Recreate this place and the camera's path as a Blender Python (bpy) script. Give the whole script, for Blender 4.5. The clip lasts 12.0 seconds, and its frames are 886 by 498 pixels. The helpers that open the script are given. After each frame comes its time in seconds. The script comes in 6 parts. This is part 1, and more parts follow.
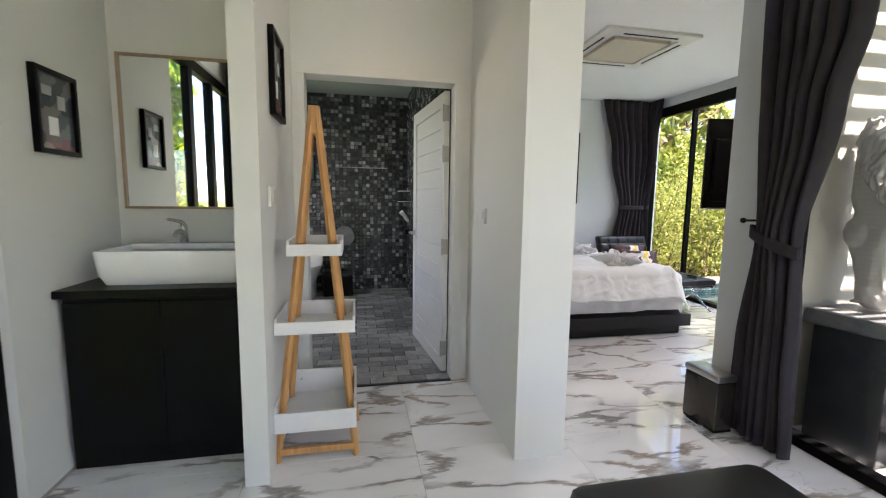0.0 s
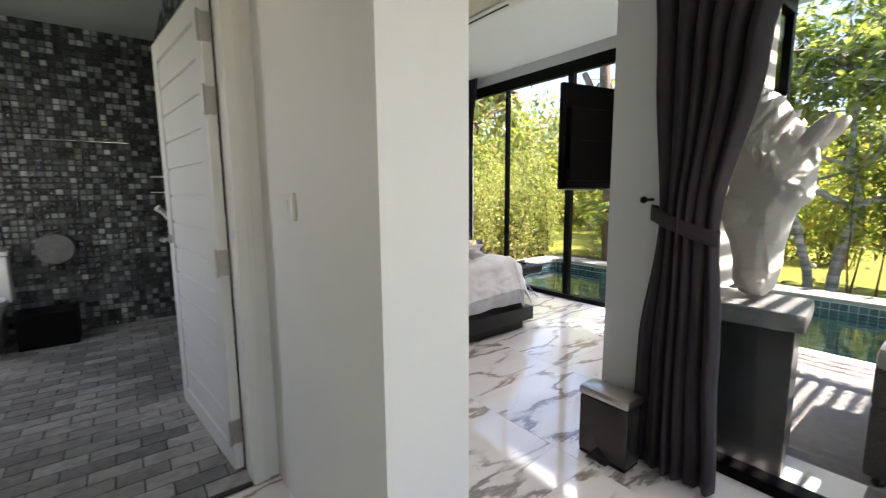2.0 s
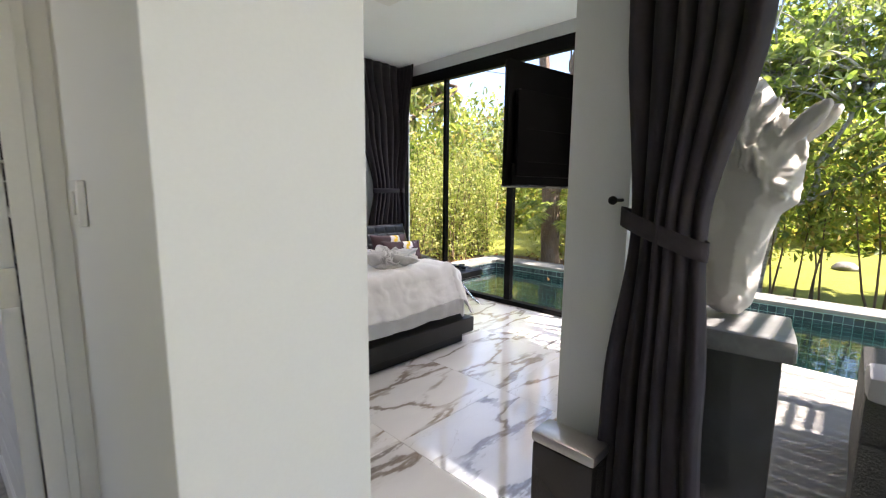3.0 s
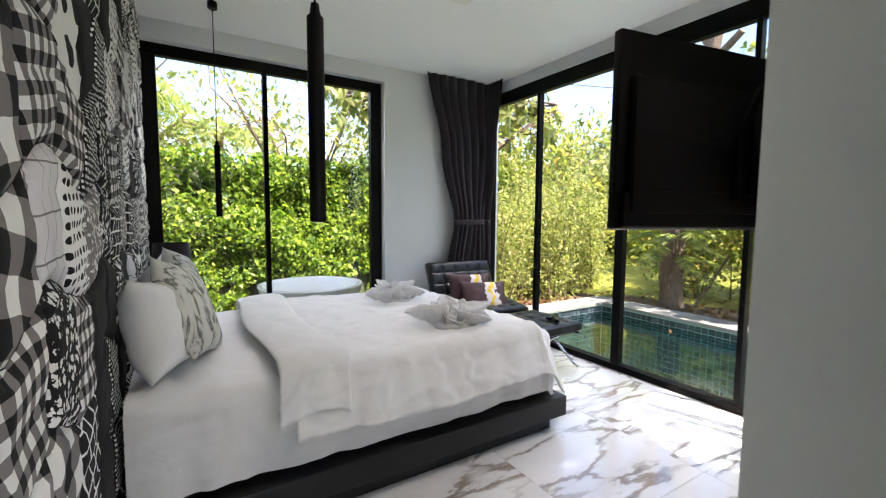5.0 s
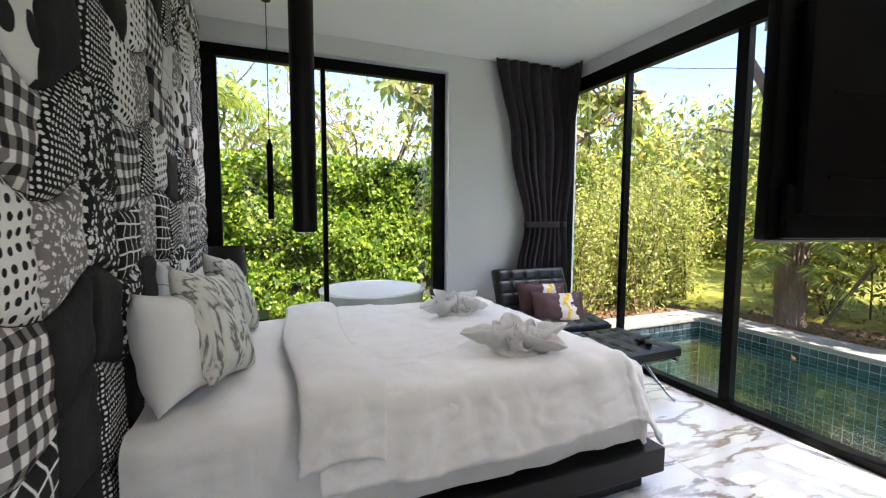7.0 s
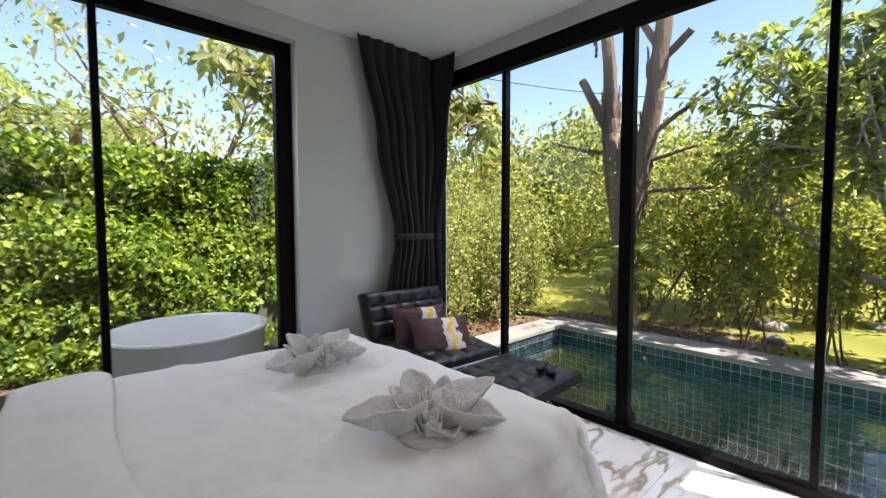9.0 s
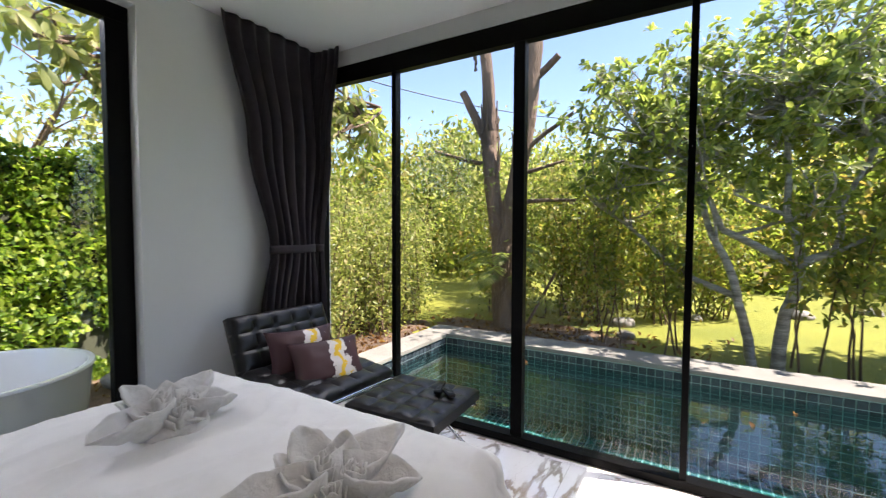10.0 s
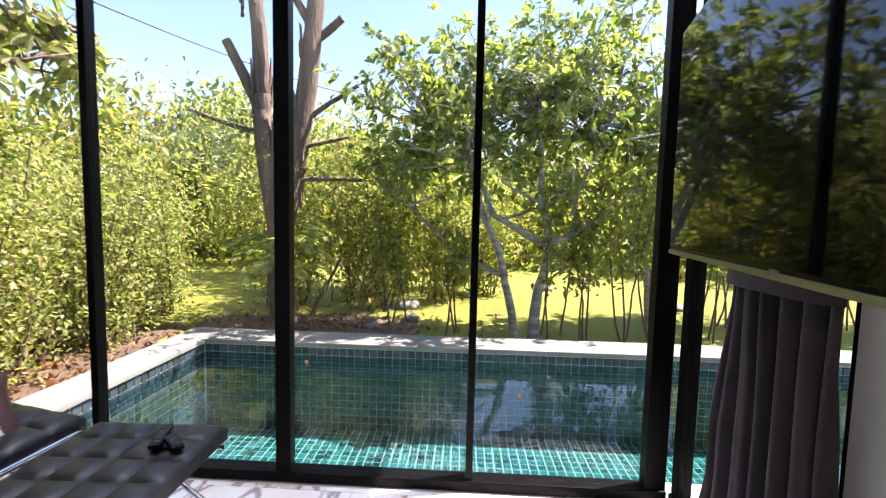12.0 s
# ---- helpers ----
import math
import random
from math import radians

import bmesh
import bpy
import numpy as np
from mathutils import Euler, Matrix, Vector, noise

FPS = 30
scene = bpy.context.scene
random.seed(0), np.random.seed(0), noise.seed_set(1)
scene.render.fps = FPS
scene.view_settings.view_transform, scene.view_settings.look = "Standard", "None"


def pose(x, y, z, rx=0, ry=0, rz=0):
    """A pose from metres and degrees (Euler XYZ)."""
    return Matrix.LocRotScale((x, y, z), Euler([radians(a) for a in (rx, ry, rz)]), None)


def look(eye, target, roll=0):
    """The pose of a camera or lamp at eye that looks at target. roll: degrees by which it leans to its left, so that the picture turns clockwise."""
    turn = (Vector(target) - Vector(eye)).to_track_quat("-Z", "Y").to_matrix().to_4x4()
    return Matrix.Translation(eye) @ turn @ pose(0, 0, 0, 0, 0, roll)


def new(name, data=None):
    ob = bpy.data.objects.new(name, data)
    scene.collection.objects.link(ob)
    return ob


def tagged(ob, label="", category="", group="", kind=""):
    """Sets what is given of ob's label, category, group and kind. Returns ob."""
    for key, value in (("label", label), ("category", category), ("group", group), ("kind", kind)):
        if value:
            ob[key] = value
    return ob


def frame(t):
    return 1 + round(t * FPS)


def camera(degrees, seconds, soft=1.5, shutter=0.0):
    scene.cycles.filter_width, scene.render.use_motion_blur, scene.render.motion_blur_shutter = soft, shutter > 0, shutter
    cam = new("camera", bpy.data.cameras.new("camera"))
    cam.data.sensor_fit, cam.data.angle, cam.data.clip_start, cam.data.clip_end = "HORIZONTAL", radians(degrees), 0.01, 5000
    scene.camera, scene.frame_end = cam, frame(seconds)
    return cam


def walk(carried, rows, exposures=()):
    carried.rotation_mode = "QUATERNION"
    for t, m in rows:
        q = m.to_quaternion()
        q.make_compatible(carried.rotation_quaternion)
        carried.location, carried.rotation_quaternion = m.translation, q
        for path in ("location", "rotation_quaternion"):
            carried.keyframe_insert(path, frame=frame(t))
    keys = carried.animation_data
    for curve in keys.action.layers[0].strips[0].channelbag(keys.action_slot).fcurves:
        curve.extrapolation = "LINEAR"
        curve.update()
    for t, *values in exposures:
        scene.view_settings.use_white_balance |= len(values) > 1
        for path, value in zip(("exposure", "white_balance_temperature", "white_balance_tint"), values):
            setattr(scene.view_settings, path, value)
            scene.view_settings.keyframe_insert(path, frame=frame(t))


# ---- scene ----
cam = camera(93.0, 12.0, soft=1.15, shutter=0.25)
PATH = [
    (0, (0.168, 0.222, 1.283), (0.562, 2.17, 1.055), 0.8),
    (0.5, (0.181, 0.501, 1.262), (0.705, 2.416, 1.027), 0.5),
    (1, (0.21, 0.798, 1.243), (0.972, 2.631, 1.0), 0.1),
    (1.5, (0.298, 1.035, 1.242), (1.283, 2.756, 0.985), -0.4),
    (2, (0.457, 1.235, 1.236), (1.661, 2.811, 0.972), -0.5),
    (2.5, (0.616, 1.408, 1.226), (2.032, 2.793, 0.95), 0.5),
    (4.3, (1.308, 1.85, 1.249), (2.618, 3.348, 1.047), 1.4),
    (4.5, (1.344, 1.892, 1.263), (2.581, 3.452, 1.072), 1.2),
    (5, (1.436, 2.005, 1.293), (2.486, 3.7, 1.135), 0.4),
    (5.5, (1.516, 2.084, 1.309), (2.392, 3.877, 1.174), 0.2),
    (6, (1.603, 2.13, 1.308), (2.358, 3.977, 1.179), 0.2),
    (6.5, (1.662, 2.183, 1.301), (2.361, 4.051, 1.15), 0.2),
    (8.3, (1.787, 2.855, 1.317), (2.881, 4.523, 1.171), -0.1),
    (8.5, (1.833, 2.917, 1.316), (2.994, 4.54, 1.177), -0.2),
    (9, (1.898, 3.05, 1.309), (3.255, 4.515, 1.201), -0.1),
    (9.5, (1.955, 3.174, 1.339), (3.504, 4.436, 1.242), 0.1),
    (10, (2.009, 3.261, 1.36), (3.727, 4.281, 1.273), 0.2),
    (10.5, (2.068, 3.312, 1.374), (3.923, 4.055, 1.283), 0.3),
    (11, (2.15, 3.321, 1.359), (4.09, 3.795, 1.256), 0.5),
    (11.5, (2.316, 3.331, 1.347), (4.296, 3.584, 1.226), 1.0),
    (12, (2.533, 3.333, 1.337), (4.525, 3.427, 1.186), 1.3),
]
walk(cam, [(t, look(eye, target, roll)) for t, eye, target, roll in PATH], exposures=[(0.0, 2.65, 6750, 22), (2.0, 2.5, 6850, 22), (2.7, 2.45, 6850, 22), (4.3, 2.5, 6700, 20), (6.7, 2.4, 6700, 20), (8.3, 1.95, 6750, 21), (9.5, 1.85, 6750, 20), (10.5, 2.0, 6800, 24), (12.0, 2.25, 6650, 27)])

# ---- light ----
world = bpy.data.worlds.new("sky_world")
scene.world = world
world.use_nodes = True
wn = world.node_tree.nodes
sky = wn.new("ShaderNodeTexSky")
sky.sky_type, sky.sun_disc = "NISHITA", False
SUN_DIR = Vector((0.16, -0.50, 0.85)).normalized()
sky.sun_elevation = math.asin(SUN_DIR.z)
sky.sun_rotation = math.atan2(SUN_DIR.x, SUN_DIR.y)
sky.altitude, sky.dust_density, sky.ozone_density = 10, 0.25, 2.5
world.node_tree.links.new(sky.outputs[0], wn["Background"].inputs[0])
wn["Background"].inputs[1].default_value = 0.095
sun_data = bpy.data.lights.new("sun", "SUN")
sun_data.energy, sun_data.angle, sun_data.color = 5.0, radians(0.55), (1.0, 0.95, 0.86)
sun = new("sun", sun_data)
sun.matrix_world = look(SUN_DIR * 30, (0, 0, 0))


def lamp(name, place, target, energy, size, color=(1, 0.82, 0.62), spot=False):
    d = bpy.data.lights.new(name, "SPOT" if spot else "AREA")
    d.energy, d.color = energy, color
    if spot:
        d.spot_size, d.spot_blend, d.shadow_soft_size = radians(110), 0.6, size
    else:
        d.shape, d.size = "DISK", size
    ob = new(name, d)
    ob.matrix_world = look(place, target)
    return ob


lamp("downlight_lamp", (0.35, 2.55, 2.74), (0.35, 2.5501, 0), 0.8, 0.05, (1.0, 0.72, 0.5), spot=True)
lamp("downlight_lamp", (2.62, 3.0, 2.74), (2.62, 3.0001, 0), 9, 0.05, (1, 0.9, 0.78), spot=True)


def window_light(name, place, target, sx, sy, energy, spread=180):
    d = bpy.data.lights.new(name, "AREA")
    d.shape, d.size, d.size_y, d.energy, d.color = "RECTANGLE", sx, sy, energy, (0.96, 0.985, 1.0)
    d.spread = radians(spread)
    ob = new(name, d)
    ob.matrix_world = look(place, target)


# area lamps added as sky fill: three inside openings, two strips above bedroom windows
window_light("window_light", (0.7, -2.12, 1.1), (0.7, 0, 1.0), 1.2, 1.9, 0.6)
window_light("window_light", (2.42, -0.45, 1.45), (0.3, -0.45, -1.2), 2.9, 2.0, 5.5)
window_light("window_light", (-1.15, 4.9, 1.5), (0, 4.9, 1.2), 1.4, 1.4, 3)
window_light("window_light", (4.86, 4.2, 2.80), (4.0, 4.2, 0.0), 3.4, 0.34, 7, 94)
window_light("window_light", (2.15, 6.45, 2.82), (2.15, 4.9, 0.4), 1.9, 0.34, 14)

# ---- materials ----
def nodes_of(name):
    m = bpy.data.materials.new(name)
    m.use_nodes = True
    t = m.node_tree
    return m, t.nodes, t.links, t.nodes["Principled BSDF"]


def ramp(n, stops, interpolation="LINEAR"):
    r = n.new("ShaderNodeValToRGB")
    r.color_ramp.interpolation = interpolation
    e = r.color_ramp.elements
    while len(e) < len(stops):
        e.new(0.5)
    for item, (p, c) in zip(e, stops):
        item.position, item.color = p, (*c, 1) if len(c) == 3 else c
    return r


def mix(n, l, kind, fac, a, b):
    m = n.new("ShaderNodeMix")
    m.data_type, m.blend_type = "RGBA", kind
    for sock, v in ((m.inputs[0], fac), (m.inputs[6], a), (m.inputs[7], b)):
        if isinstance(v, (int, float)):
            sock.default_value = v
        elif isinstance(v, tuple):
            sock.default_value = (*v, 1)
        else:
            l.new(v, sock)
    return m.outputs[2]


def coords(n, l, scale=(1, 1, 1), world_space=False, rot=(0, 0, 0)):
    if world_space:
        g = n.new("ShaderNodeNewGeometry").outputs["Position"]
    else:
        g = n.new("ShaderNodeTexCoord").outputs["Object"]
    mp = n.new("ShaderNodeMapping")
    mp.inputs["Scale"].default_value = scale
    mp.inputs["Rotation"].default_value = rot
    l.new(g, mp.inputs["Vector"])
    return mp.outputs[0]


def noise_tex(n, l, vec, scale, detail=4, rough=0.55, dist=0.0):
    t = n.new("ShaderNodeTexNoise")
    t.inputs["Scale"].default_value, t.inputs["Detail"].default_value = scale, detail
    t.inputs["Roughness"].default_value, t.inputs["Distortion"].default_value = rough, dist
    l.new(vec, t.inputs["Vector"])
    return t


def bump(n, l, p, height, strength=0.2, distance=0.01):
    b = n.new("ShaderNodeBump")
    b.inputs["Strength"].default_value, b.inputs["Distance"].default_value = strength, distance
    l.new(height, b.inputs["Height"])
    l.new(b.outputs[0], p.inputs["Normal"])


def surface(name, color, rough=0.5, metal=0.0, big=1.5, fine=60, vary=0.12, bumpy=0.1, depth=0.004, spec=0.5, stretch=(1, 1, 1), coat=0.0, sheen=0.0):
    """A plain surface with stains at one scale and grain at another."""
    m, n, l, p = nodes_of(name)
    v = coords(n, l, stretch, True)
    a, b = noise_tex(n, l, v, big, 5), noise_tex(n, l, v, fine, 3)
    dark = tuple(c * (1 - vary) for c in color)
    lite = tuple(min(1, c * (1 + vary * 0.6)) for c in color)
    r = ramp(n, [(0.3, dark), (0.7, lite)])
    l.new(a.outputs["Fac"], r.inputs[0])
    r2 = ramp(n, [(0.3, (1 - vary * 0.6,) * 3), (0.7, (1, 1, 1))])
    l.new(b.outputs["Fac"], r2.inputs[0])
    l.new(mix(n, l, "MULTIPLY", 1.0, r.outputs[0], r2.outputs[0]), p.inputs["Base Color"])
    rr = n.new("ShaderNodeMapRange")
    rr.inputs[3].default_value, rr.inputs[4].default_value = max(0.02, rough * 0.85), min(1, rough * 1.15)
    l.new(a.outputs["Fac"], rr.inputs[0])
    l.new(rr.outputs[0], p.inputs["Roughness"])
    p.inputs["Metallic"].default_value = metal
    p.inputs["Specular IOR Level"].default_value = spec
    p.inputs["Coat Weight"].default_value = coat
    p.inputs["Coat Roughness"].default_value = 0.08
    p.inputs["Sheen Weight"].default_value = sheen
    if bumpy:
        bump(n, l, p, b.outputs["Fac"], bumpy, depth)
    return m


def marble_mat():
    m, n, l, p = nodes_of("marble_tile")
    v = coords(n, l, (1, 1, 1), True)
    info = n.new("ShaderNodeObjectInfo")
    off = n.new("ShaderNodeVectorMath")
    off.operation = "SCALE"
    off.inputs[3].default_value = 13.0
    comb = n.new("ShaderNodeCombineXYZ")
    for k in range(3):
        l.new(info.outputs["Random"], comb.inputs[k])
    l.new(comb.outputs[0], off.inputs[0])
    add = n.new("ShaderNodeVectorMath")
    l.new(v, add.inputs[0])
    l.new(off.outputs[0], add.inputs[1])
    mp = n.new("ShaderNodeMapping")
    mp.inputs["Rotation"].default_value = (0, 0, 0.9)
    mp.inputs["Scale"].default_value = (0.8, 2.6, 1)
    l.new(add.outputs[0], mp.inputs["Vector"])
    warp = noise_tex(n, l, mp.outputs[0], 1.6, 6, 0.6)
    wv = mix(n, l, "LINEAR_LIGHT", 0.42, mp.outputs[0], warp.outputs["Color"])
    vo = n.new("ShaderNodeTexVoronoi")
    vo.feature = "DISTANCE_TO_EDGE"
    vo.inputs["Scale"].default_value = 1.35
    l.new(wv, vo.inputs["Vector"])
    thick = noise_tex(n, l, mp.outputs[0], 2.4, 2)
    tr = ramp(n, [(0.36, (0.0,) * 3), (0.52, (1.0,) * 3)])
    l.new(thick.outputs["Fac"], tr.inputs[0])
    wide = ramp(n, [(0.0, (1, 1, 1)), (0.034, (0.7,) * 3), (0.046, (0.12,) * 3), (0.11, (0, 0, 0))])
    l.new(vo.outputs["Distance"], wide.inputs[0])
    vein = mix(n, l, "MULTIPLY", 1.0, wide.outputs[0], tr.outputs[0])
    vo2 = n.new("ShaderNodeTexVoronoi")
    vo2.feature = "DISTANCE_TO_EDGE"
    vo2.inputs["Scale"].default_value = 2.6
    l.new(wv, vo2.inputs["Vector"])
    thin = ramp(n, [(0.0, (0.55,) * 3), (0.014, (0.0,) * 3)])
    l.new(vo2.outputs["Distance"], thin.inputs[0])
    thick2 = noise_tex(n, l, mp.outputs[0], 1.7, 2)
    tr2 = ramp(n, [(0.5, (0, 0, 0)), (0.62, (1, 1, 1))])
    l.new(thick2.outputs["Fac"], tr2.inputs[0])
    thin2 = mix(n, l, "MULTIPLY", 1.0, thin.outputs[0], tr2.outputs[0])
    allv = mix(n, l, "LIGHTEN", 1.0, vein, thin2)
    hue = noise_tex(n, l, mp.outputs[0], 1.1, 2)
    hr = ramp(n, [(0.4, (0.25, 0.235, 0.225)), (0.65, (0.36, 0.28, 0.21))])
    l.new(hue.outputs["Fac"], hr.inputs[0])
    cloud = noise_tex(n, l, mp.outputs[0], 1.3, 5)
    cr = ramp(n, [(0.3, (0.76, 0.75, 0.74)), (0.65, (0.87, 0.86, 0.85))])
    l.new(cloud.outputs["Fac"], cr.inputs[0])
    l.new(mix(n, l, "MIX", allv, cr.outputs[0], hr.outputs[0]), p.inputs["Base Color"])
    p.inputs["Roughness"].default_value = 0.07
    p.inputs["Specular IOR Level"].default_value = 0.75
    p.inputs["Coat Weight"].default_value, p.inputs["Coat Roughness"].default_value = 0.7, 0.04
    return m


def wood_mat(name, a, b, rough=0.45, along=2):
    m, n, l, p = nodes_of(name)
    sc = [28, 28, 28]
    sc[along] = 2.2
    v = coords(n, l, tuple(sc), False)
    t = noise_tex(n, l, v, 1.0, 6, 0.6, 0.6)
    r = ramp(n, [(0.3, a), (0.7, b)])
    l.new(t.outputs["Fac"], r.inputs[0])
    l.new(r.outputs[0], p.inputs["Base Color"])
    p.inputs["Roughness"].default_value = rough
    bump(n, l, p, t.outputs["Fac"], 0.12, 0.002)
    return m


def leaf_mat(name, cols, trans=0.6):
    """Leaf green that differs from leaf to leaf."""
    m, n, l, p = nodes_of(name)
    g = n.new("ShaderNodeNewGeometry")
    r = ramp(n, [(k / (len(cols) - 1), c) for k, c in enumerate(cols)])
    l.new(g.outputs["Random Per Island"], r.inputs[0])
    l.new(r.outputs[0], p.inputs["Base Color"])
    p.inputs["Roughness"].default_value = 0.42
    tb = n.new("ShaderNodeBsdfTranslucent")
    bright = mix(n, l, "MULTIPLY", 1.0, r.outputs[0], (1.3, 1.38, 0.8))
    l.new(bright, tb.inputs[0])
    ms = n.new("ShaderNodeMixShader")
    ms.inputs[0].default_value = trans
    l.new(p.outputs[0], ms.inputs[1])
    l.new(tb.outputs[0], ms.inputs[2])
    l.new(ms.outputs[0], n["Material Output"].inputs[0])
    return m


def piece_mat(name, stops, rough=0.4, spec=0.5, fine=40, bumpy=0.3, island=False, big=3.0):
    """Pieces that differ one from another."""
    m, n, l, p = nodes_of(name)
    if island:
        rnd = n.new("ShaderNodeNewGeometry").outputs["Random Per Island"]
    else:
        rnd = n.new("ShaderNodeObjectInfo").outputs["Random"]
    r = ramp(n, stops)
    l.new(rnd, r.inputs[0])
    v = coords(n, l, (1, 1, 1), True)
    a, b = noise_tex(n, l, v, fine, 5, 0.65), noise_tex(n, l, v, big, 4)
    r2 = ramp(n, [(0.3, (0.62,) * 3), (0.68, (1.15,) * 3)])
    l.new(a.outputs["Fac"], r2.inputs[0])
    r3 = ramp(n, [(0.3, (0.8,) * 3), (0.7, (1.1,) * 3)])
    l.new(b.outputs["Fac"], r3.inputs[0])
    c = mix(n, l, "MULTIPLY", 1.0, r.outputs[0], r2.outputs[0])
    l.new(mix(n, l, "MULTIPLY", 1.0, c, r3.outputs[0]), p.inputs["Base Color"])
    p.inputs["Roughness"].default_value = rough
    p.inputs["Specular IOR Level"].default_value = spec
    bump(n, l, p, a.outputs["Fac"], bumpy, 0.004)
    return m


def glass_mat(name="window_glass", tint=(0.97, 0.985, 0.98)):
    m, n, l, p = nodes_of(name)
    tr = n.new("ShaderNodeBsdfTransparent")
    tr.inputs[0].default_value = (*tint, 1)
    gl = n.new("ShaderNodeBsdfGlossy")
    gl.inputs["Roughness"].default_value = 0.01
    lw = n.new("ShaderNodeLayerWeight")
    pw = n.new("ShaderNodeMath")
    pw.operation = "POWER"
    pw.inputs[1].default_value = 4.5
    l.new(lw.outputs["Facing"], pw.inputs[0])
    sc = n.new("ShaderNodeMath")
    sc.operation = "MULTIPLY_ADD"
    sc.inputs[1].default_value, sc.inputs[2].default_value = 0.55, 0.014
    l.new(pw.outputs[0], sc.inputs[0])
    ms = n.new("ShaderNodeMixShader")
    l.new(sc.outputs[0], ms.inputs[0])
    l.new(tr.outputs[0], ms.inputs[1])
    l.new(gl.outputs[0], ms.inputs[2])
    l.new(ms.outputs[0], n["Material Output"].inputs[0])
    return m


def water_mat():
    m, n, l, p = nodes_of("pool_water")
    v = coords(n, l, (1, 1, 1), True)
    w = noise_tex(n, l, v, 3.2, 3, 0.5, 0.6)
    w2 = noise_tex(n, l, v, 11, 2)
    s = n.new("ShaderNodeMath")
    s.operation = "MULTIPLY_ADD"
    s.inputs[1].default_value = 0.25
    l.new(w2.outputs["Fac"], s.inputs[0])
    l.new(w.outputs["Fac"], s.inputs[2])
    b = n.new("ShaderNodeBump")
    b.inputs["Strength"].default_value, b.inputs["Distance"].default_value = 0.12, 0.03
    l.new(s.outputs[0], b.inputs["Height"])
    tr = n.new("ShaderNodeBsdfTransparent")
    tr.inputs[0].default_value = (0.34, 0.62, 0.64, 1)
    gl = n.new("ShaderNodeBsdfGlossy")
    gl.inputs["Roughness"].default_value = 0.02
    l.new(b.outputs[0], gl.inputs["Normal"])
    fr = n.new("ShaderNodeFresnel")
    fr.inputs[0].default_value = 1.5
    l.new(b.outputs[0], fr.inputs["Normal"])
    ms = n.new("ShaderNodeMixShader")
    l.new(fr.outputs[0], ms.inputs[0])
    l.new(tr.outputs[0], ms.inputs[1])
    l.new(gl.outputs[0], ms.inputs[2])
    l.new(ms.outputs[0], n["Material Output"].inputs[0])
    return m


def cloth_mat(name, color, vary=0.08, weave=900, rough=0.85, wrinkle=9, wr=0.25, sheen=0.2):
    m, n, l, p = nodes_of(name)
    v = coords(n, l, (1, 1, 1), True)
    a, b = noise_tex(n, l, v, wrinkle, 5, 0.55, 0.4), noise_tex(n, l, v, weave, 1)
    r = ramp(n, [(0.3, tuple(c * (1 - vary) for c in color)), (0.7, color)])
    l.new(a.outputs["Fac"], r.inputs[0])
    l.new(r.outputs[0], p.inputs["Base Color"])
    p.inputs["Roughness"].default_value = rough
    p.inputs["Specular IOR Level"].default_value = 0.25
    p.inputs["Sheen Weight"].default_value = sheen
    s = n.new("ShaderNodeMath")
    s.operation = "MULTIPLY_ADD"
    s.inputs[1].default_value = 0.05
    l.new(b.outputs["Fac"], s.inputs[0])
    l.new(a.outputs["Fac"], s.inputs[2])
    bump(n, l, p, s.outputs[0], wr, 0.012)
    return m


def emit_mat(name, color, strength):
    m, n, l, p = nodes_of(name)
    p.inputs["Emission Color"].default_value = (*color, 1)
    p.inputs["Emission Strength"].default_value = strength
    return m


M = {}
M["wall"] = surface("wall_paint", (0.72, 0.73, 0.71), 0.55, big=0.9, fine=160, vary=0.04, bumpy=0.08, depth=0.001)
M["wall_bed"] = surface("grey_wall_paint", (0.62, 0.64, 0.645), 0.6, big=0.9, fine=160, vary=0.04, bumpy=0.08, depth=0.001)
M["render"] = surface("beige_outer_render", (0.42, 0.39, 0.34), 0.85, big=1.6, fine=90, vary=0.1, bumpy=0.2)
M["ceiling"] = surface("ceiling_paint", (0.85, 0.85, 0.84), 0.7, big=0.7, fine=120, vary=0.03, bumpy=0.04, depth=0.001)
M["trim"] = surface("white_gloss_paint", (0.70, 0.71, 0.69), 0.35, big=2, fine=90, vary=0.05, bumpy=0.05, depth=0.001)
M["alu"] = surface("black_aluminium", (0.0025, 0.0025, 0.0027), 0.45, spec=0.10, big=3, fine=200, vary=0.2, bumpy=0.03, depth=0.001)
M["marble"] = marble_mat()
M["grout"] = surface("pale_grout", (0.45, 0.44, 0.42), 0.8)
M["glass"] = glass_mat()
M["water"] = water_mat()
M["mosaic"] = piece_mat("shell_mosaic", [(0.0, (0.012, 0.015, 0.016)), (0.4, (0.03, 0.037, 0.039)), (0.7, (0.09, 0.105, 0.105)), (0.9, (0.22, 0.245, 0.245)), (1.0, (0.42, 0.45, 0.45))], 0.16, 0.9, 60, 1.0, True)
M["mosaic_bed"] = surface("dark_grout", (0.03, 0.03, 0.03), 0.8)
M["bath_tile"] = piece_mat("slate_floor_tile", [(0.0, (0.17, 0.175, 0.17)), (0.5, (0.29, 0.295, 0.28)), (1.0, (0.43, 0.43, 0.41))], 0.38, 0.5, 16, 0.5, False, 5)
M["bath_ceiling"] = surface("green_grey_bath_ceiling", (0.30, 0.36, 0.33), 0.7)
M["curtain"] = cloth_mat("charcoal_curtain_cloth", (0.034, 0.028, 0.034), 0.25, 700, 0.85, 14, 0.2, 0.05)
